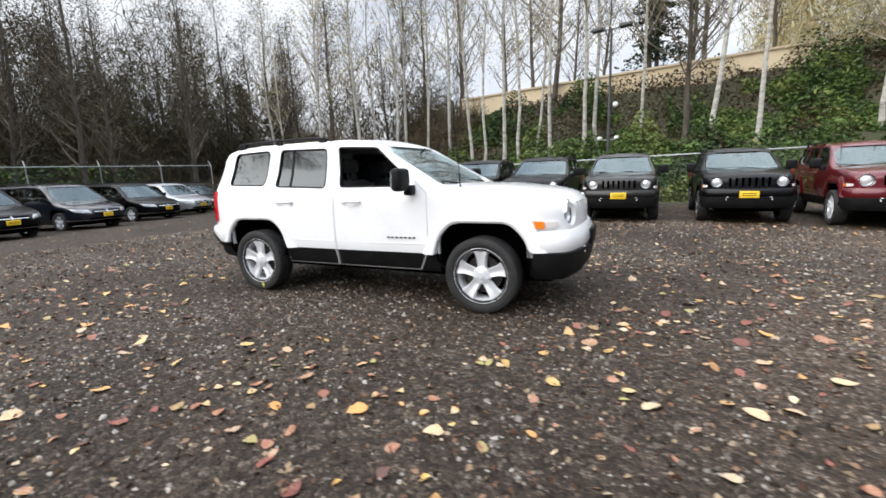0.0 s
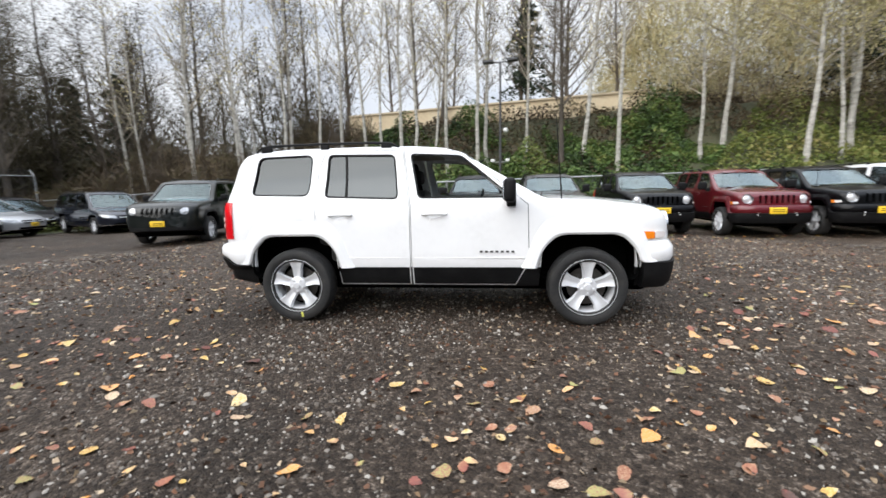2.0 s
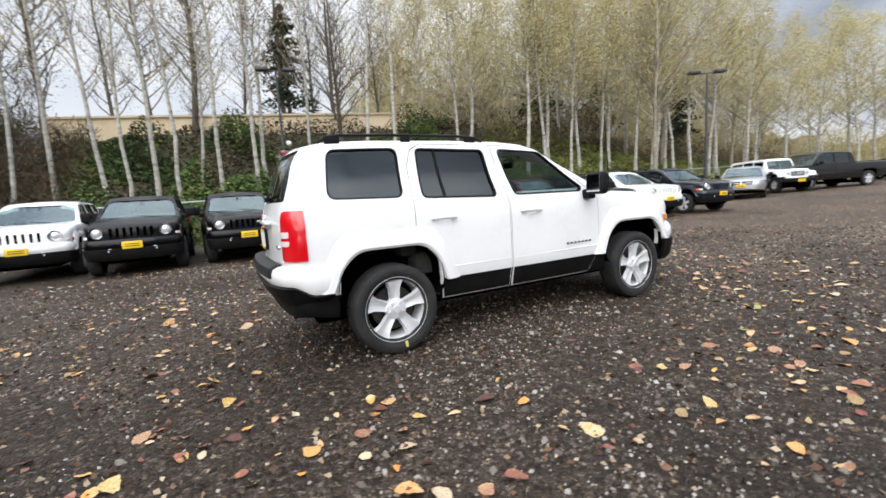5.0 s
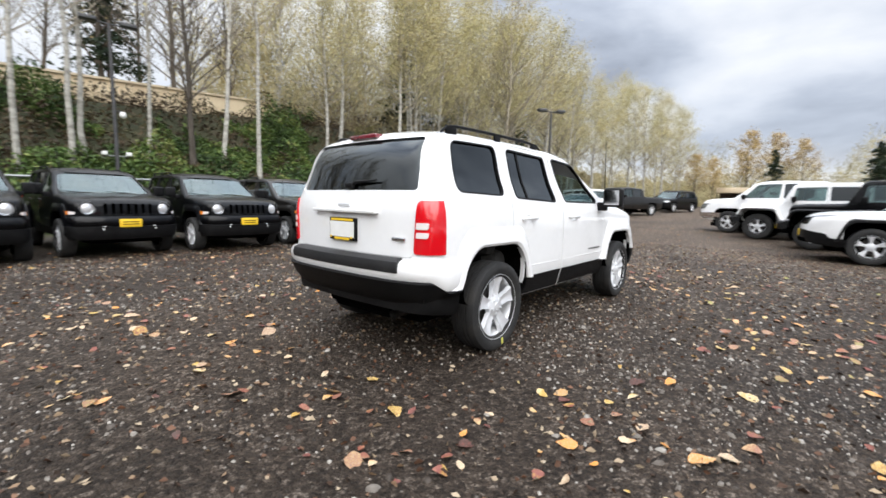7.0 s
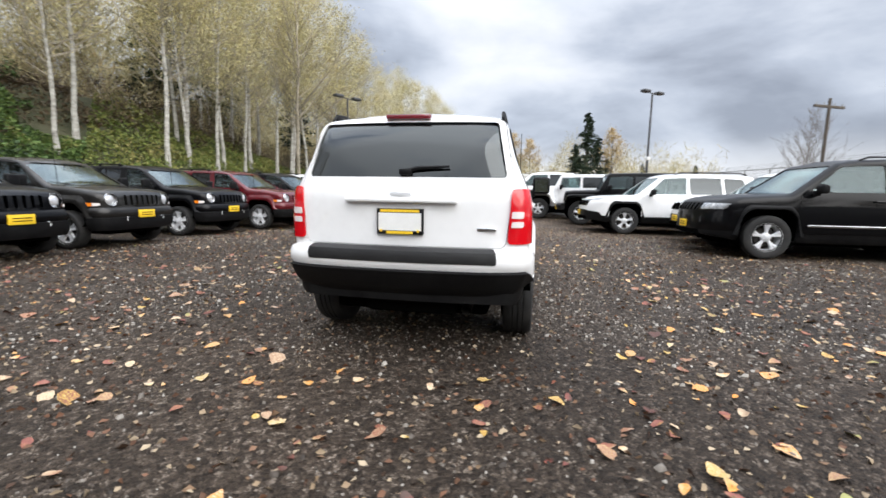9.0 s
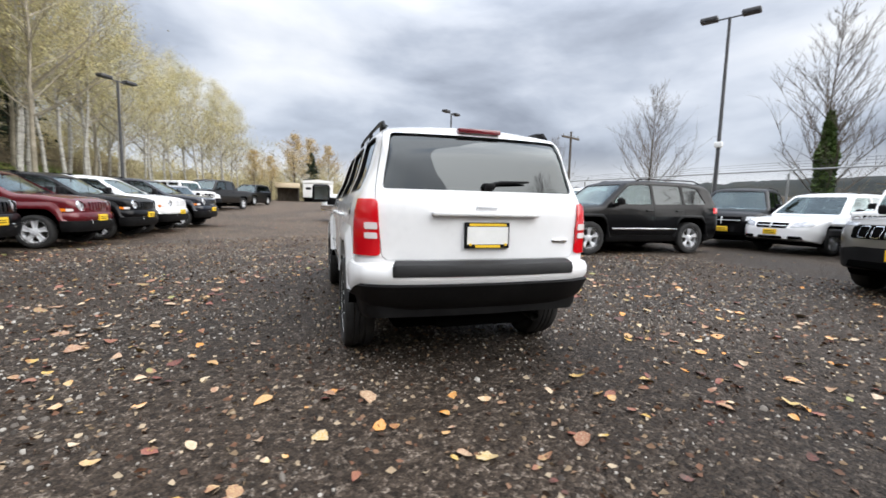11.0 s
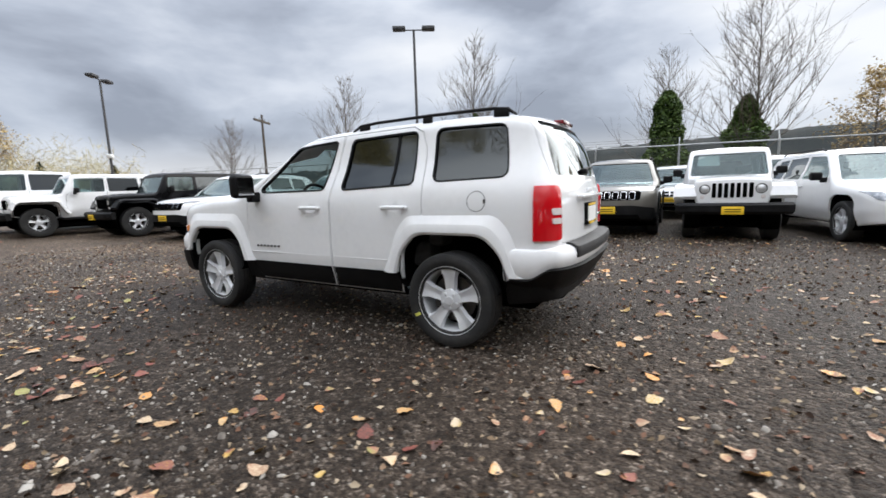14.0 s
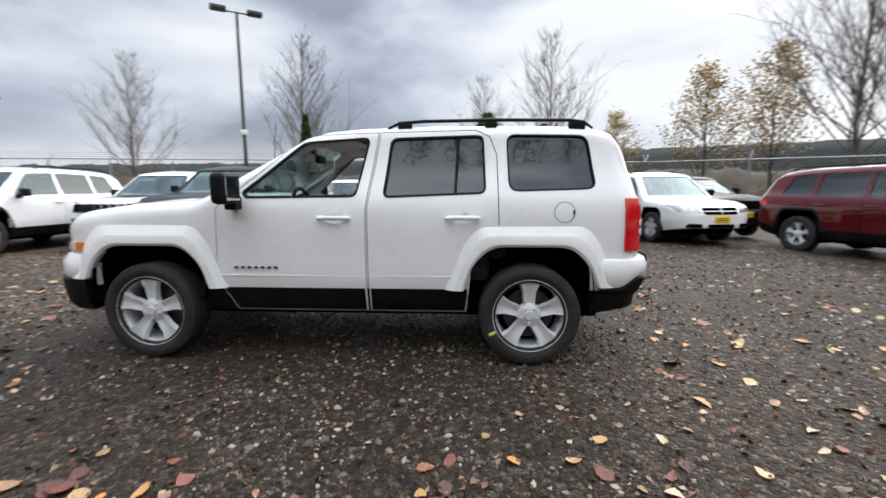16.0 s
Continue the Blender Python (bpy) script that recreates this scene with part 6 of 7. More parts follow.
T_GOLD = [bare_tree("birch_tree", "white-barked birch with yellow-green autumn leaves", 41 + i, h, r, M_BIRCH, 40, .30, .31, .6, lv, M_YELLOW_LEAF, .068, ln, subs=6)
          for i, (h, r, lv, ln) in enumerate(((15.5, .14, 11000, .05), (17.0, .15, 11500, -.06), (14.0, .12, 9500, .11)))]
T_DARK = [bare_tree("alder_tree", "bare brown alder in the wood", 61 + i, h, r, M_BARK, 38, .18, .22, .9, lv, M_OLIVE, .075, ln, subs=6)
          for i, (h, r, lv, ln) in enumerate(((15.5, .19, 4200, .0), (17.5, .18, 4400, .03), (13.5, .15, 3800, -.04)))]
T_WIDE = bare_tree("bare_tree", "bare spreading tree beyond the fence", 81, 11.5, .09, M_BARK, 64, .16, .50, 1.25, subs=9)
T_RUST = bare_tree("autumn_tree", "thin tree with a few rust-yellow leaves", 83, 9.0, .11, M_BARK, 40, .25, .38, .7, 3600, M_RUST_LEAF, .12, subs=7)

T_BROAD = bare_tree("bare_tree", "broad bare tree at the end of the long building", 87, 13.0, .16, M_BARK, 60, .25, .42, .9, subs=8)
T_PALE = bare_tree("bare_tree", "broad pale-twigged tree at the foot of the bank", 88, 15.5, .15, M_TWIGPALE, 38, .28, .42, .75, 300, M_YELLOW_LEAF, .09, subs=5)
rt = random.Random(5)
# the slim birches on the bank
slim = [(-9.1, 22.6), (-6.0, 20.5), (-10.4, 21.5), (-6.8, 20.9), (-4.9, 21.2), (-3.9, 21.0), (-3.1, 21.3), (-2.0, 20.6), (-.4, 21.4), (.3, 22.0), (2.36, 21.65), (5.68, 21.04), (7.66, 21.07), (-12.0, 21.0), (-14.0, 20.0), (-15.6, 21.5), (-17.2, 19.4), (-18.6, 21.0), (-20.4, 19.8), (-22.3, 20.6), (-12.9, 23.5), (-16.2, 24.5)]
for i, t in enumerate(T_BIRCH):
    scatter(t, [(x, y, rt.uniform(.85, 1.1)) for x, y in slim[i::4]], i)
gold = [(12.03, 20.91), (15.8, 18.5), (17.4, 18.55), (18.4, 19.4), (20.8, 18.9), (22.8, 18.8), (19.3, 18.2), (24.4, 19.4), (25.6, 18.0), (27.0, 17.6), (28.0, 18.2), (29.3, 17.4), (30.0, 18.6), (31.2, 17.2), (33.0, 17.0), (35.0, 17.5), (37.5, 16.6), (40.0, 17.0), (43.0, 16.0), (46.0, 17.5), (50.0, 16.0), (54.0, 18.0), (58.0, 16.5), (51, 13.6), (55, 11.8), (59, 12.8), (62, 11.2), (66, 12.8), (57, 14.2), (63, 14.5)]
gold += [(rt.uniform(13, 62), rt.uniform(21, 33)) for _ in range(30)]
for i, t in enumerate(T_GOLD):
    scatter(t, [(x, y, rt.uniform(.8, 1.08)) for x, y in gold[i::3]], 10 + i)
dark = [(-27, 17), (-13.5, 24), (-16.5, 27), (-19, 23), (-21.5, 30), (-23.5, 24.5), (-15, 31), (-11, 29), (-25, 21.5), (-18, 33), (-28, 12.5), (-30, 8), (-30.5, 4), (-31, 0), (-32, -4), (-32, -9), (-28, 10.5), (-33, 6)]
dark += [(rt.uniform(-48, -31), rt.uniform(-18, 26)) for _ in range(52)] + [(rt.uniform(-42, -26), rt.uniform(18, 34)) for _ in range(12)] + [(rt.uniform(-8, 10), rt.uniform(26, 38)) for _ in range(9)]
for i, t in enumerate(T_DARK):
    scatter(t, [(x, y, rt.uniform(.8, 1.12)) for x, y in dark[i::3]], 20 + i)
scatter(T_WIDE, [(-5.2, -20, .85), (8.0, -19.5, .8), (18.2, -20, .8), (-1.8, -21.5, .65), (-17.5, -16, 1.25), (-20.5, -17, 1.1), (40, -26, .8)], 30)
scatter(T_BROAD, [(4.7, 22.4, 1.0), (-24, 24, 1.0)], 33)
scatter(T_PALE, [(24.6, 15.6, 1.0), (33, 21, 1.05), (41, 19.5, .95)], 34)
scatter(T_RUST, [(-14.2, -22, 1.0), (-18.5, -22.5, 1.05), (-11.0, -27, .8), (60.5, -12.8, 1.0), (54.5, 6.2, .62), (61.1, 3.5, 1.12), (70.9, 1.4, 1.15), (71, -1.5, .95), (57, 8.5, .8)], 31)
T_FIR = fir_tree("fir_tree", "tall dark evergreen above the wood", 91, 13.0, 4.2, M_NEEDLES)
scatter(T_FIR, [(-30.8, 29.3, 1.0), (-33.5, 27.5, .85), (3.4, 32, .8), (34, 30, 1.0), (44, 27, .9), (59.6, -9.3, .85), (61.5, -11.2, .72), (58.2, -7.6, .6), (64.4, 1.2, .56), (26, 29, .95), (70, -14, .5), (72, -20, .45), (66, -26, .4)], 32)
M_IVYTREE = foliage("dense_ivy", [(0.025, 0.048, 0.011), (0.065, 0.110, 0.024), (0.135, 0.190, 0.048)])
rg_ = random.Random(8)
for x, y, h, r in ((-1.85, -18.9, 5.1, .95), (-4.9, -20, 4.7, .95), (7.8, -19.2, 5.2, .42)):
    tree = thing("ivy_clad_tree", "tree trunk thickly clad in green ivy", "tree", "ivy-clad trees", m=Matrix.Translation((x, y, 0)))
    bm = bmesh.new()
    tube(bm, [(0, 0, -.2), (.05, 0, h * .5), (0, .05, h * .97)], [.2, .16, .05], 8)
    part("trunk", bm, M_BARK, tree)
    cs = []
    for k in range(7500):
        t = rg_.random()
        rr = r * (1 - .8 * t ** 4) * (.88 + .12 * math.sin(11 * t + x) + .1 * math.sin(23 * t)) * rg_.random() ** .35
        a = rg_.uniform(0, 6.283)
        cs.append((rr * math.cos(a), rr * math.sin(a), .6 + t * (h - .6)))
    leaf_cloud("crown", cs, .16, M_IVYTREE, "dense green ivy", "", tree, int(x * 10) + 99)

# ---- fences, lamps, building, distance ----
M_GALV = worn(material("galvanised_steel", (0.35, 0.36, 0.36), .45, .7), [(0.25, 0.26, 0.26), (0.42, 0.43, 0.43)], 5, 0, None, (.35, .6))
M_WIRE = material("fence_wire", (0.11, 0.115, 0.115), .55, .5)
M_POLE = worn(material("painted_pole", (0.05, 0.05, 0.055), .5), [(0.03, 0.03, 0.034), (0.07, 0.07, 0.072)], 4)
M_WOODPOLE = bark("pole_wood", [(0.05, 0.04, 0.03), (0.11, 0.09, 0.07)], 4, (2, 2, .3))
M_TANWALL = worn(material("tan_wall", (0.55, 0.43, 0.28), .85), [(0.60, 0.47, 0.30), (0.74, 0.60, 0.40), (0.80, 0.68, 0.48)], .6, .01, 8)
M_ROOFTAN = worn(material("tan_coping", (0.40, 0.32, 0.22), .8), [(0.55, 0.45, 0.31), (0.70, 0.58, 0.41)], 1.2)


def fence(label, pts, height, arms=True, step=3.0, mesh=.12):
    f = thing("chain_link_fence", label, "fence", "yard fences")
    wires = bmesh.new()
    for (x0, y0), (x1, y1) in zip(pts, pts[1:]):
        L = math.hypot(x1 - x0, y1 - y0)
        ux, uy = (x1 - x0) / L, (y1 - y0) / L
        n = max(1, round(L / step))
        for i in range(n + 1):
            x, y = x0 + ux * L * i / n, y0 + uy * L * i / n
            z = ground_z(max(-40, min(60, x)), y)
            bm = bmesh.new()
            tube(bm, [(0, 0, -.2), (0, 0, height)], .038, 8)
            if arms:
                tube(bm, [(0, 0, height - .02), (-uy * .28, ux * .28, height + .32)], .022, 6)
            lathe(bm, [(.0, height + .03), (.03, height + .025), (.045, height)], 8, "z")
            part("post", bm, M_GALV, f, m=Matrix.Translation((x, y, z)))
        za, zb = (ground_z(max(-40, min(60, q)), 0) for q in (x0, x1))
        bm = bmesh.new()
        tube(bm, [(x0, y0, za + height), (x1, y1, zb + height)], .028, 8)
        part("top_rail", bm, M_GALV, f)
        if arms:
            for k in (.35, .68, 1.0):
                bm = bmesh.new()
                tube(bm, [(x0 - uy * .28 * k, y0 + ux * .28 * k, za + height + .32 * k), (x1 - uy * .28 * k, y1 + ux * .28 * k, zb + height + .32 * k)], .006, 4)
                part("barbed_wire", bm, M_WIRE, f)
        m = int((L + height) / mesh)
        for k in range(m):
            for sg in (1, -1):
                a = k * mesh - (height if sg > 0 else 0)
                s0, h0, s1, h1 = a, 0.02, a + height, height
                if sg < 0:
                    s0, s1 = k * mesh, k * mesh - height
                sa, ha, sb, hb = s0, h0, s1, h1
                lo, hi = 0.0, L

                def clip(sv, hv, so, ho):
                    if sv < lo:
                        return lo, hv + (ho - hv) * (lo - sv) / (so - sv)
                    if sv > hi:
                        return hi, hv + (ho - hv) * (hi - sv) / (so - sv)
                    return sv, hv
                if max(sa, sb) <= lo or min(sa, sb) >= hi:
                    continue
                A_, B_ = clip(sa, ha, sb, hb), clip(sb, hb, sa, ha)
                P = [(x0 + ux * s_, y0 + uy * s_, za + (zb - za) * s_ / L + h_) for s_, h_ in (A_, B_)]
                if (Vector(P[0]) - Vector(P[1])).length > .05:
                    tube(wires, P, .0022, 3, False)
    part("wire_mesh", wires, M_WIRE, f, "grey diamond wire mesh", smooth=0)["kind"] = "stuff"
    return f


fence("galvanised chain-link fence at the foot of the bank", [(-24.0, 16.0), (-13.0, 12.4), (34, 11.6)], 1.55, False)
fence("galvanised chain-link fence with barbed wire before the wood", [(-29.5, -8.0), (-25.3, 10.0), (-24.0, 16.0)], 2.9)
fence("galvanised chain-link fence with barbed wire behind the rows", [(34, -15.5), (-8.5, -15.5)], 2.45)
fence("galvanised chain-link fence along the field", [(-8.5, -15.5), (-14.1, -10.6), (-17.5, -5.5)], 2.45)


def street_lamp(x, y, z, h, turn, camera_box=False):
    lamp = thing("street_lamp", "tall dark pole lamp with two flat heads", "street lamp", "yard lamps", m=pose(x, y, z, 0, 0, turn))
    bm = bmesh.new()
    tube(bm, [(0, 0, -.3), (0, 0, h * .5), (0, 0, h)], [.085, .07, .055], 10)
    part("pole", bm, M_POLE, lamp)
    bm = bmesh.new()
    tube(bm, [(0, -.55, h - .02), (0, .55, h - .02)], .03, 8)
    part("cross_arm", bm, M_POLE, lamp)
    for s in (1, -1):
        bm = bmesh.new()
        box(bm, -.20, .20, *sorted((s * .38, s * .98)), h - .04, h + .13, .05, 3)
        part("lamp_head", bm, M_POLE, lamp, "flat dark lamp head")
    if camera_box:
        bm = bmesh.new()
        box(bm, -.14, .14, -.14, .14, h * .42, h * .42 + .22, .05)
        part("junction_box", bm, M_PAPER, lamp, "small white box")
    return lamp


bank_lamp = street_lamp(1.0, 20.35, bank_z(1.0, 20.35), 8.2 - bank_z(1.0, 20.35), 80)
z0 = 4.5 - bank_z(1.0, 20.35)
bm = bmesh.new()
tube(bm, [(0, 0, z0 + .12), (0, -.20, z0 + .16), (0, -.30, z0 + .12)], .022, 6)
part("camera_arm", bm, M_POLE, bank_lamp)
bm = bmesh.new()
lathe(bm, [(.0, z0 + .14), (.10, z0 + .12), (.135, z0 + .02), (.12, z0 - .06), (.07, z0 - .12), (.0, z0 - .14)], 14, "z")
for v in bm.verts:
    v.co.y -= .30
part("dome_camera", bm, M_PAPER, bank_lamp, "white dome camera")
z0 = 2.75 - bank_z(1.0, 20.35)
bm = bmesh.new()
tube(bm, [(0, -.45, z0), (0, .45, z0)], .025, 6)
part("bracket", bm, M_GALV, bank_lamp, "grey steel bracket")
for y in (-.42, .42):
    bm = bmesh.new()
    box(bm, -.16, .06, y - .10, y + .10, z0 + .02, z0 + .17, .02)
    part("floodlight", bm, M_PAPER, bank_lamp, "small white floodlight")
street_lamp(8.6, -14.3, 0, 8.45, -58, True)
street_lamp(25.5, -8.6, .3, 7.3, 40, True)
street_lamp(21.9, 10.6, .28, 6.7, 60)

# wooden utility pole
pole = thing("utility_pole", "wooden utility pole with a cross arm", "utility pole", m=pose(24.1, -17.75, 0, 0, 0, 25))
bm = bmesh.new()
tube(bm, [(0, 0, -.3), (0, 0, 6.75)], [.11, .08], 10)
part("pole", bm, M_WOODPOLE, pole)
bm = bmesh.new()
box(bm, -.06, .06, -1.15, 1.15, 6.22, 6.36, .01)
part("cross_arm", bm, M_WOODPOLE, pole)
for y in (-1.0, -.4, .4, 1.0):
    bm = bmesh.new()
    tube(bm, [(0, y, 6.36), (0, y, 6.5)], .03, 6)
    part("insulator", bm, M_GALV, pole)

# the long tan building on top of the bank
hall = thing("long_building", "long low tan building above the bank", "building", m=Matrix.Identity(4))
for (x0, y0, z0), (x1, y1, z1) in (((-10.5, 28.6, 5.4), (-1, 28.3, 5.8)), ((-1, 28.3, 5.8), (11.5, 27.9, 6.3))):
    bm = bmesh.new()
    for dz, zt, dy, mt in ((0, 1.6, 0, 0),):
        vs = [bm.verts.new(p) for p in ((x0, y0, z0), (x1, y1, z1), (x1, y1 + 6, z1), (x0, y0 + 6, z0), (x0, y0, z0 + zt), (x1, y1, z1 + zt), (x1, y1 + 6, z1 + zt), (x0, y0 + 6, z0 + zt))]
        for q in ((4, 5, 6, 7), (0, 1, 5, 4), (1, 2, 6, 5), (2, 3, 7, 6), (3, 0, 4, 7)):
            bm.faces.new([vs[i] for i in q])
    bmesh.ops.recalc_face_normals(bm, faces=bm.faces[:])
    part("wall", bm, M_TANWALL, hall, smooth=0)
    bm = bmesh.new()
    tube(bm, [(x0, y0 - .05, z0 + 1.62), (x1, y1 - .05, z1 + 1.62)], .09, 4)
    part("coping", bm, M_ROOFTAN, hall, smooth=0)

# white site trailer and a tan shelter at the far end
trailer = thing("site_trailer", "white site trailer at the far end of the yard", "trailer", m=pose(55.2, .4, ground_z(55, 0), 0, 0, 90))
bm = bmesh.new()
box(bm, -1.9, 1.9, -1.2, 1.2, .55, 2.45, .05)
part("body", bm, M_PAPER, trailer)
bm = prism([(-2.0, 2.45), (2.0, 2.45), (1.9, 2.72), (0, 2.9), (-1.9, 2.72)], -1.35, 1.35, "y")
part("roof", bm, M_PAPER, trailer, smooth=0)
bm = bmesh.new()
box(bm, -1.8, 1.8, -1.1, 1.1, 0, .56, .02)
part("skirt", bm, M_UNDERSHADE, trailer, "dark open base")
for x in (-1.2, 0, 1.2):
    bm = bmesh.new()
    box(bm, x - .35, x + .35, 1.185, 1.22, 1.55, 1.88, .01)
    part("window", bm, M_DARKGLASS, trailer, "dark window")
shed = thing("shelter", "low tan-roofed shelter open at the front", "shelter", m=pose(55.2, 4.2, ground_z(55, 0), 0, 0, 90))
bm = bmesh.new()
box(bm, -1.5, 1.5, -1.2, 1.2, 1.75, 2.35, .04)
part("roof", bm, M_ROOFTAN, shed)
bm = bmesh.new()
box(bm, -1.4, 1.4, -1.15, -1.05, 0, 1.76, .01)
part("wall", bm, M_BARK, shed)
for x in (-1.38, 1.38):
    bm = bmesh.new()
    box(bm, x - .05, x + .05, 1.0, 1.1, -.1, 1.76, .01)
    part("post", bm, M_WOODPOLE, shed)

# low tan hill and woods at the far end, and the ridge across the valley
M_RIDGE = worn(material("far_woods", (0.02, 0.028, 0.026), .95), [(0.006, 0.009, 0.009), (0.013, 0.018, 0.017), (0.030, 0.029, 0.023)], .05, 0, None, None, stretch=(1, 1, 3))
M_FIELD = worn(material("pale_field", (0.16, 0.14, 0.10), .95), [(0.022, 0.017, 0.011), (0.050, 0.039, 0.025), (0.085, 0.068, 0.045)], .25)


def ridge(name, label, pts, mat, depth, rough, seed, step=2.0):
    bm = bmesh.new()
    rows = []
    for (x0, y0, h0), (x1, y1, h1) in zip(pts, pts[1:]):
        L = math.hypot(x1 - x0, y1 - y0)
        n = int(L / step)
        for i in range(n):
            t = i / n
            x, y, h = x0 + (x1 - x0) * t, y0 + (y1 - y0) * t, h0 + (h1 - h0) * t
            d = Vector((x, y)).normalized()
            top = h + rough * (noise.noise((x * .12, y * .12, seed)) + .8 * noise.noise((x * .45, y * .45, seed + 3)))
            rows.append([bm.verts.new((x + d.x * k * depth, y + d.y * k * depth, z)) for k, z in ((-1, -3), (-.6, top * .35), (-.25, top * .78 + rough * .4 * noise.noise((x * .3, y * .3, 9))), (0, top), (1, top * .8), (1.6, -3))])
    for a, b in zip(rows, rows[1:]):
        for i in range(5):
            bm.faces.new((a[i], b[i], b[i + 1], a[i + 1]))
    return tagged(part(name, bm, mat, smooth=60), label, "hills", kind="structure")


ridge("backdrop", "dark wooded ridge across the valley", [(-420, -60, 20), (-330, -170, 26), (-180, -290, 31), (0, -330, 28), (170, -300, 22), (290, -200, 15), (360, -90, 9)], M_RIDGE, 40, 1.3, 1.0, 2.5)
ridge("backdrop_2", "brown riverside brush", [(-230, -20, 6), (-150, -90, 7), (-60, -130, 7), (40, -135, 6), (130, -105, 5), (170, -50, 5)], M_FIELD, 16, 1.4, 5.0, 1.5)


def brush(name, label, n, x0, x1, y0, y1, h, mat, size, seed, aspect=.035):
    rg2 = np.random.default_rng(seed)
    cs = []
    for _ in range(n):
        x, y = rg2.uniform(x0, x1), rg2.uniform(y0, y1)
        k = max(.1, .6 + 1.1 * noise.noise((x * .18, y * .18, seed)))
        cs.append((x, y, (bank_z(x, y) if y > 12.2 else ground_z(max(-40, min(60, x)), y)) + rg2.uniform(0, 1) ** .8 * h * k))
    return tagged(leaf_cloud(name, cs, size, mat, label, "undergrowth", seed=seed, flat=1.7, aspect=aspect, blades=True), kind="stuff")


M_WOODFAR = worn(material("brown_far_wood", (0.1, 0.08, 0.05), .95), [(0.045, 0.034, 0.022), (0.095, 0.075, 0.045), (0.15, 0.125, 0.075), (0.20, 0.165, 0.09)], .35, .1, 1.2, None, stretch=(1, 1, .25))
M_WOODDARK = worn(material("dark_far_wood", (0.05, 0.04, 0.03), .95), [(0.022, 0.017, 0.012), (0.05, 0.038, 0.026), (0.085, 0.066, 0.043)], .35, .1, 1.2, None, stretch=(1, 1, .25))
ridge("backdrop_3", "wooded brown slope behind the birches", [(8, 48, 8.5), (30, 46, 9.5), (62, 42, 9.0), (95, 34, 7.5), (120, 14, 6.0), (128, -20, 5.5), (120, -60, 5.0)], M_WOODFAR, 5, 2.2, 21.0, .8)
ridge("backdrop_4", "dark wood behind the fence", [(-52, -50, 6.5), (-56, -20, 7.5), (-55, 10, 8.0), (-48, 30, 7.0), (-30, 46, 6.0), (8, 50, 7.5)], M_WOODDARK, 5, 2.2, 31.0, .8)
M_HAZE = foliage("pale_twig_haze", [(0.20, 0.18, 0.10), (0.35, 0.31, 0.165), (0.50, 0.44, 0.24), (0.48, 0.36, 0.19)])
brush("brush", "bare brown brush beyond the fence", 22000, -40, 45, -48, -24, 2.6, M_BRUSH, .9, 14)
brush("thicket", "dark brown thicket under the trees", 36000, -42, -28.5, -14, 22, 5.0, M_BRAMBLE, 1.0, 15)
brush("thicket", "dark brown thicket under the trees", 40000, -34, -8, 16, 30, 3.4, M_BRAMBLE, .9, 16)
brush("high_twigs", "fine bare twigs of the wood", 110000, -50, -31, -24, 34, 17.0, M_OLIVE, 1.3, 20, .045)
brush("high_twigs", "fine bare twigs of the wood", 26000, -38, -12, 24, 38, 8.0, M_OLIVE, 1.2, 22, .045)
tagged(leaf_cloud("hedge_band", [(rng.uniform(-33, -28.3) + .08 * max(0, q_), q_, rng.uniform(0, 1) ** 1.3 * 2.6) for q_ in rng.uniform(-12, 14, 9000)], .24, M_IVY, "green ivy growth behind the fence", "undergrowth", seed=23), kind="stuff")
brush("far_woods", "olive and brown far woods", 36000, 62, 95, -30, 30, 8.0, M_HAZE, 1.5, 17)
brush("wood_floor", "brown growth under the birches", 26000, 13, 60, 22, 36, 3.6, M_BRUSH, .9, 18)
brush("far_woods", "brown woods behind the bank", 64000, 10, 68, 27, 44, 12.5, M_HAZE, 1.3, 19, .045)

# ---- gravel and fallen leaves ----
M_STONE = worn(material("gravel_stones", (0.2, 0.19, 0.18), .45, Specular_IOR_Level=0.25), [(0.020, 0.0148, 0.0108), (0.040, 0.0305, 0.023), (0.068, 0.054, 0.0425), (0.112, 0.095, 0.079), (0.20, 0.178, 0.152), (0.37, 0.345, 0.305)], 30, per_island=True, single=.95)
rs = np.random.default_rng(33)
n = 150000
ang = rs.uniform(0, 2 * np.pi, n)
rad = 8.2 * np.sqrt(rs.uniform(0, 1, n)) ** 1.15
px, py = rad * np.cos(ang) * 1.15, rad * np.sin(ang) * .92
# the loose stones lie in drifts, with trodden earth between
drift = np.array([noise.noise((a * .55, b * .55, 8.1)) + .6 * noise.noise((a * 1.7, b * 1.7, 2.6)) for a, b in zip(px, py)])
keep = rs.uniform(0, 1, n) < np.clip(.42 + 1.25 * drift, .08, 1.0)
px, py = px[keep], py[keep]
n = len(px)
base = np.array([(1, .3, -.5), (-.3, 1, -.5), (-1, -.3, -.5), (.3, -1, -.5), (.62, .1, .62), (0, .62, .75), (-.62, -.1, .6), (0, -.62, .7)], float)
tri = np.array([(0, 1, 5), (0, 5, 4), (1, 2, 6), (1, 6, 5), (2, 3, 7), (2, 7, 6), (3, 0, 4), (3, 4, 7), (4, 5, 6), (4, 6, 7)])
size = np.clip(rs.lognormal(-4.95, .48, n), .004, .028)
shape = base[None] * rs.uniform(.65, 1.25, (n, 8, 1)) * size[:, None, None] * np.stack([rs.uniform(.8, 1.35, n), rs.uniform(.6, 1.0, n), rs.uniform(.4, .8, n)], 1)[:, None, :]
turn = rs.uniform(0, 6.283, n)
c, s = np.cos(turn)[:, None], np.sin(turn)[:, None]
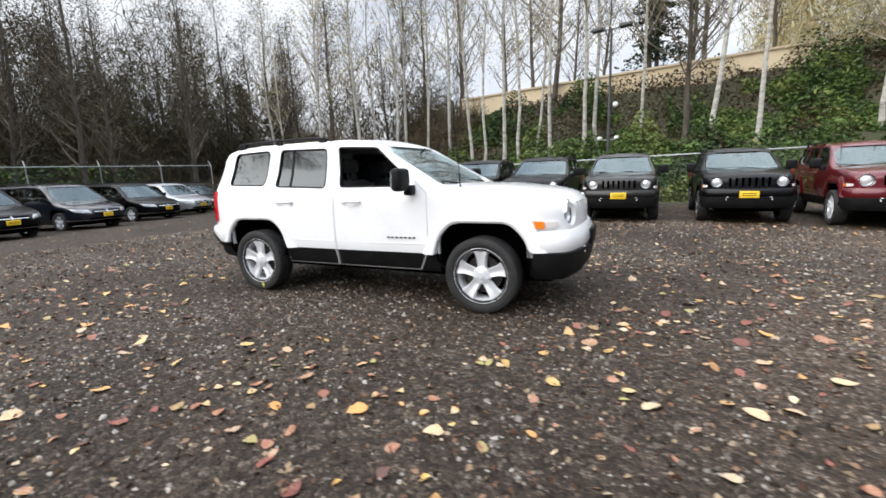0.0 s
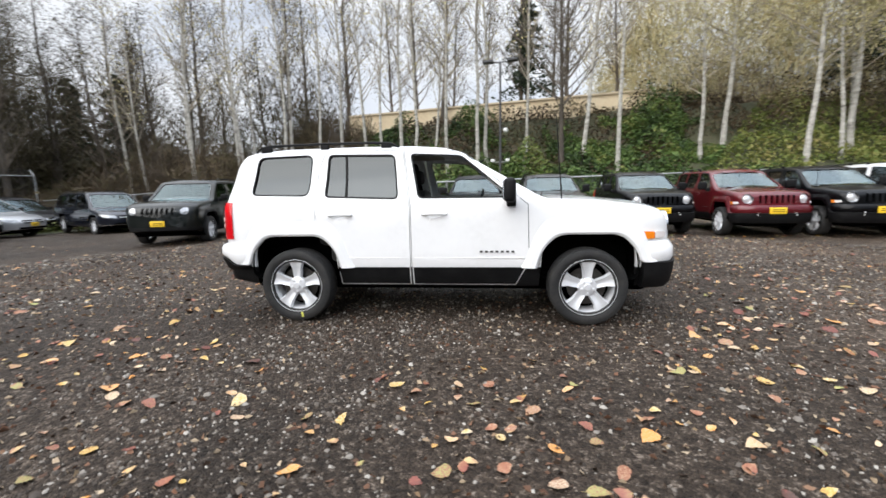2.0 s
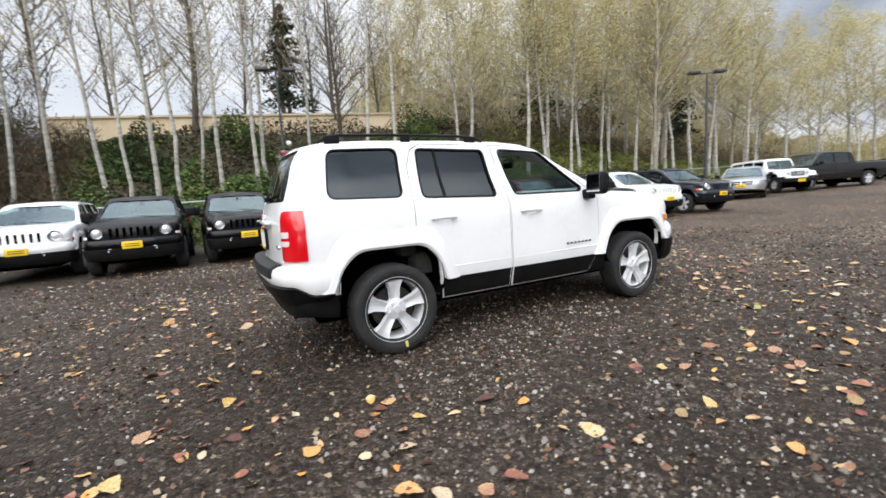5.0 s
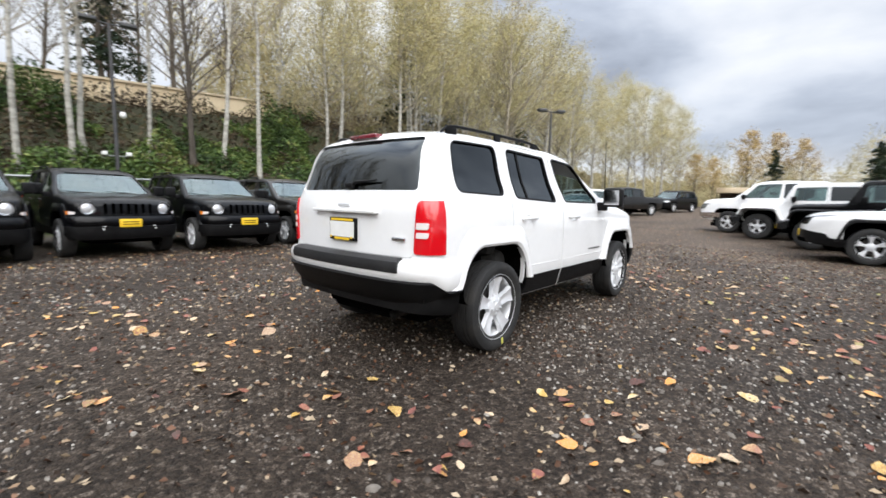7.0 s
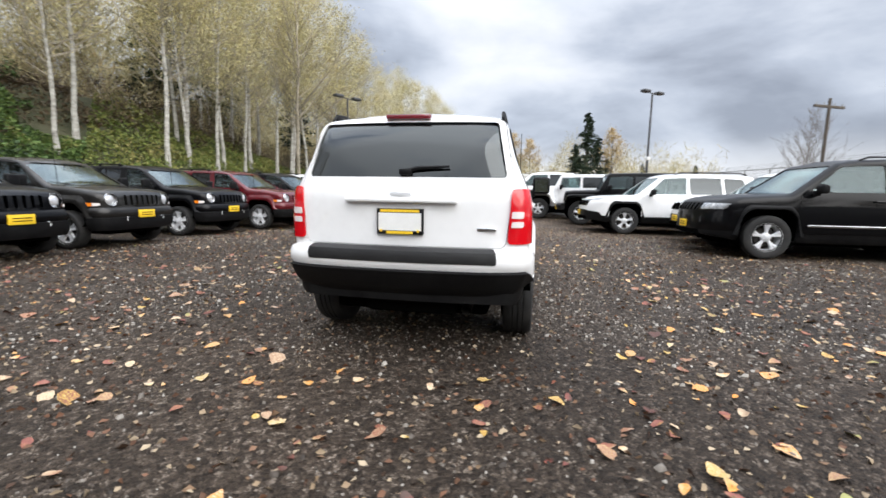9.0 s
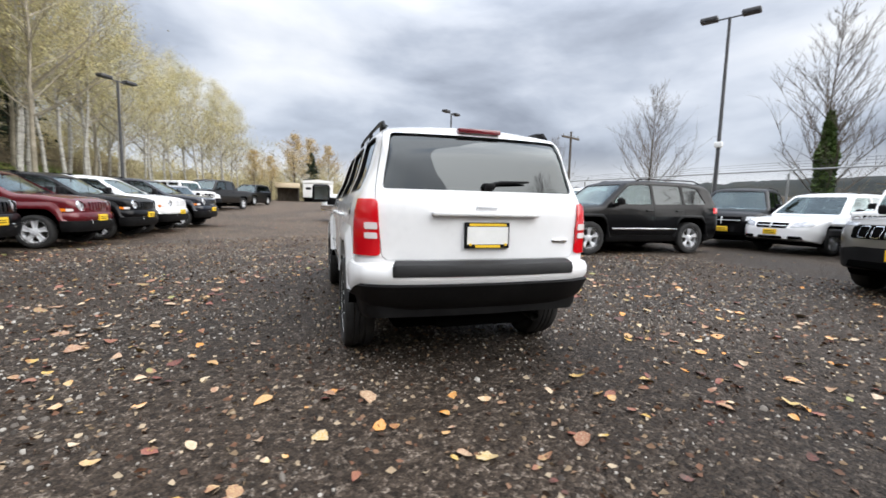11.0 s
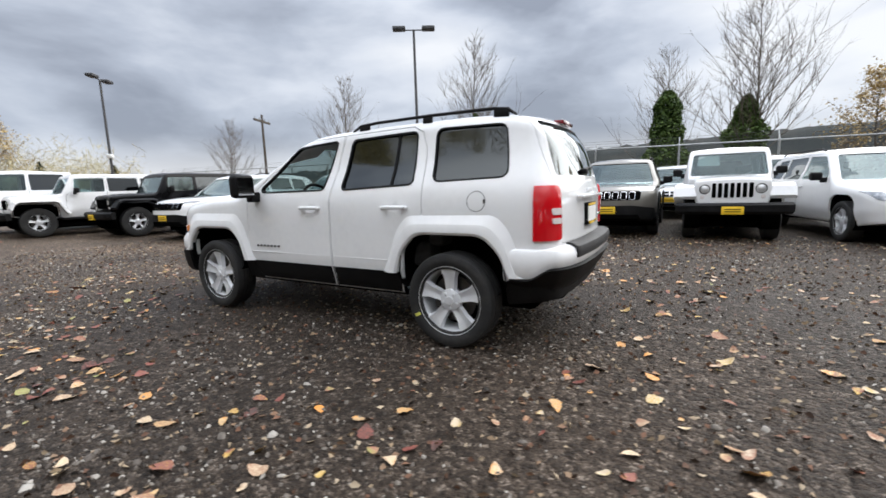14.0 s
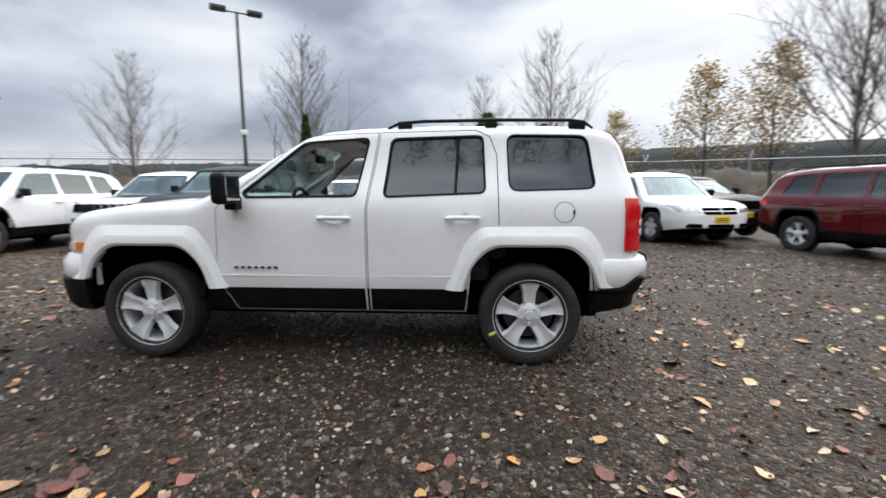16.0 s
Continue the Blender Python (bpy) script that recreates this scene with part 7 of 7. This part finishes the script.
X, Y = shape[:, :, 0] * c - shape[:, :, 1] * s, shape[:, :, 0] * s + shape[:, :, 1] * c
gz = np.array([rough_ground(a, b) for a, b in zip(px, py)])
pts = np.stack([X + px[:, None], Y + py[:, None], shape[:, :, 2] + gz[:, None] + size[:, None] * .25], 2).reshape(-1, 3)
faces = (np.arange(n)[:, None, None] * 8 + tri[None]).reshape(-1, 3)
me = bpy.data.meshes.new("gravel")
me.vertices.add(len(pts))
me.vertices.foreach_set("co", pts.ravel())
me.loops.add(faces.size)
me.loops.foreach_set("vertex_index", faces.ravel().astype(np.int32))
me.polygons.add(len(faces))
me.polygons.foreach_set("loop_start", np.arange(0, faces.size, 3, dtype=np.int32))
me.update(calc_edges=True)
me.materials.append(M_STONE)
tagged(new("gravel", me), "loose grey gravel stones", "gravel", kind="stuff")

LEAF_COLS = [(0.07, 0.035, 0.025), (0.19, 0.05, 0.035), (0.28, 0.115, 0.06), (0.40, 0.27, 0.17), (0.58, 0.46, 0.31), (0.62, 0.23, 0.02), (0.50, 0.36, 0.18), (0.25, 0.10, 0.055), (0.56, 0.46, 0.33), (0.50, 0.33, 0.07), (0.20, 0.055, 0.045), (0.28, 0.12, 0.075), (0.30, 0.30, 0.10)]


def litter_material(name, per_object):
    m = material(name, (.4, .25, .1), .55)
    worn(m, LEAF_COLS, 14.0, .002, 60, None, per_object=per_object, per_island=not per_object)
    for nd in m.node_tree.nodes:
        if nd.type == "VALTORGB":
            nd.color_ramp.interpolation = "LINEAR"
    return m


M_LEAF, M_LEAVES = litter_material("fallen_leaf", True), litter_material("fallen_leaves", False)


def leaf_shape(seed):
    """A pointed oval blade with a folded midrib, a wavy rim and a stalk."""
    rg = random.Random(seed)
    k = 8
    curl, fold, wide = rg.uniform(-.3, .6), rg.uniform(.02, .38), rg.uniform(.27, .40)
    rows = []
    for i in range(k + 1):
        t = i / k
        w = wide * max(.02, math.sin(math.pi * min(1, t * .98 + .02) ** .72)) ** .75 * rg.uniform(.86, 1.12)
        z = curl * (t - .5) ** 2
        rows.append([(t - .5, w, z + fold * w + rg.uniform(-.02, .03)), (t - .5, 0, z), (t - .5, -w, z + fold * w + rg.uniform(-.02, .03))])
    vs = [p for r in rows for p in r]
    fs = []
    for i in range(k):
        a, b = i * 3, i * 3 + 3
        fs += [(a, b, b + 1, a + 1), (a + 1, b + 1, b + 2, a + 2)]
    o = len(vs)
    vs += [(-.5, .012, 0), (-.5, -.012, 0), (-.78, .0, .05)]
    fs.append((o, o + 1, o + 2))
    lo = min(v[2] for v in vs)
    return [(x, y, z - lo) for x, y, z in vs], fs


shapes = [leaf_shape(100 + i) for i in range(9)]
meshes = []
for vs, fs in shapes:
    me = bpy.data.meshes.new("leaf")
    me.from_pydata(vs, [], fs)
    me.shade_smooth()
    me.materials.append(M_LEAF)
    meshes.append(me)


def leaf_spot(rg, near):
    a = rg.uniform(0, 2 * math.pi)
    if near:
        r = rg.uniform(2.2, 4.6)
        return r * math.cos(a) * 1.08, r * math.sin(a) * .92
    r = 2.0 + 11 * rg.random() ** .9
    return r * math.cos(a) * 1.35, r * math.sin(a) * .75


rl = random.Random(77)
for i in range(300):
    x, y = leaf_spot(rl, True)
    s = rl.choice((.055, .07, .08, .095, .11)) * rl.uniform(.85, 1.2)
    o = new("leaf", meshes[i % len(meshes)])
    o.parent = ground
    o.matrix_basis = Matrix.Translation((x, y, rough_ground(x, y) + .006)) @ Euler((rl.gauss(0, .18), rl.gauss(0, .18), rl.uniform(0, 6.28))).to_matrix().to_4x4() @ Matrix.Diagonal((s, s, s, 1))
allv, allf = [], []
for i in range(2400):
    x, y = leaf_spot(rl, i % 5 == 0)
    if i % 3 == 1:
        x, y = rl.uniform(-8, 13), rl.choice((rl.gauss(5.9, .45), rl.gauss(5.9, .45), rl.uniform(9.8, 11.5), rl.gauss(-5.6, .5)))
    vs, fs = shapes[i % len(shapes)]
    s = rl.uniform(.032, .08)
    m = Matrix.Translation((x, y, rough_ground(x, y) + .006)) @ Euler((rl.gauss(0, .2), rl.gauss(0, .2), rl.uniform(0, 6.28))).to_matrix().to_4x4() @ Matrix.Diagonal((s, s, s, 1))
    o = len(allv)
    allv += [tuple(m @ Vector(v)) for v in vs]
    allf += [tuple(j + o for j in f) for f in fs]
me = bpy.data.meshes.new("fallen_leaves")
me.from_pydata(allv, [], allf)
me.shade_smooth()
me.materials.append(M_LEAVES)
tagged(new("fallen_leaves", me), "scattered yellow, tan and brown fallen leaves", "leaves", kind="stuff")

# crumbs of broken leaf and bark trodden into the gravel
M_CRUMB = foliage("leaf_crumbs", [(0.03, 0.018, 0.011), (0.085, 0.042, 0.024), (0.17, 0.085, 0.05), (0.25, 0.18, 0.11), (0.40, 0.32, 0.22)], 6.0, 1.0, .3)
rc = np.random.default_rng(55)
aa, rr = rc.uniform(0, 6.283, 26000), 8.0 * np.sqrt(rc.uniform(0, 1, 26000))
cx, cy = rr * np.cos(aa) * 1.15, rr * np.sin(aa) * .9
tagged(leaf_cloud("leaf_crumbs", [(x, y, rough_ground(x, y) + .006) for x, y in zip(cx, cy)], .036, M_CRUMB, "small crumbs of broken brown leaves", "leaves", seed=56, flat=.12), kind="stuff")

bpy.data.scenes.remove(bench)
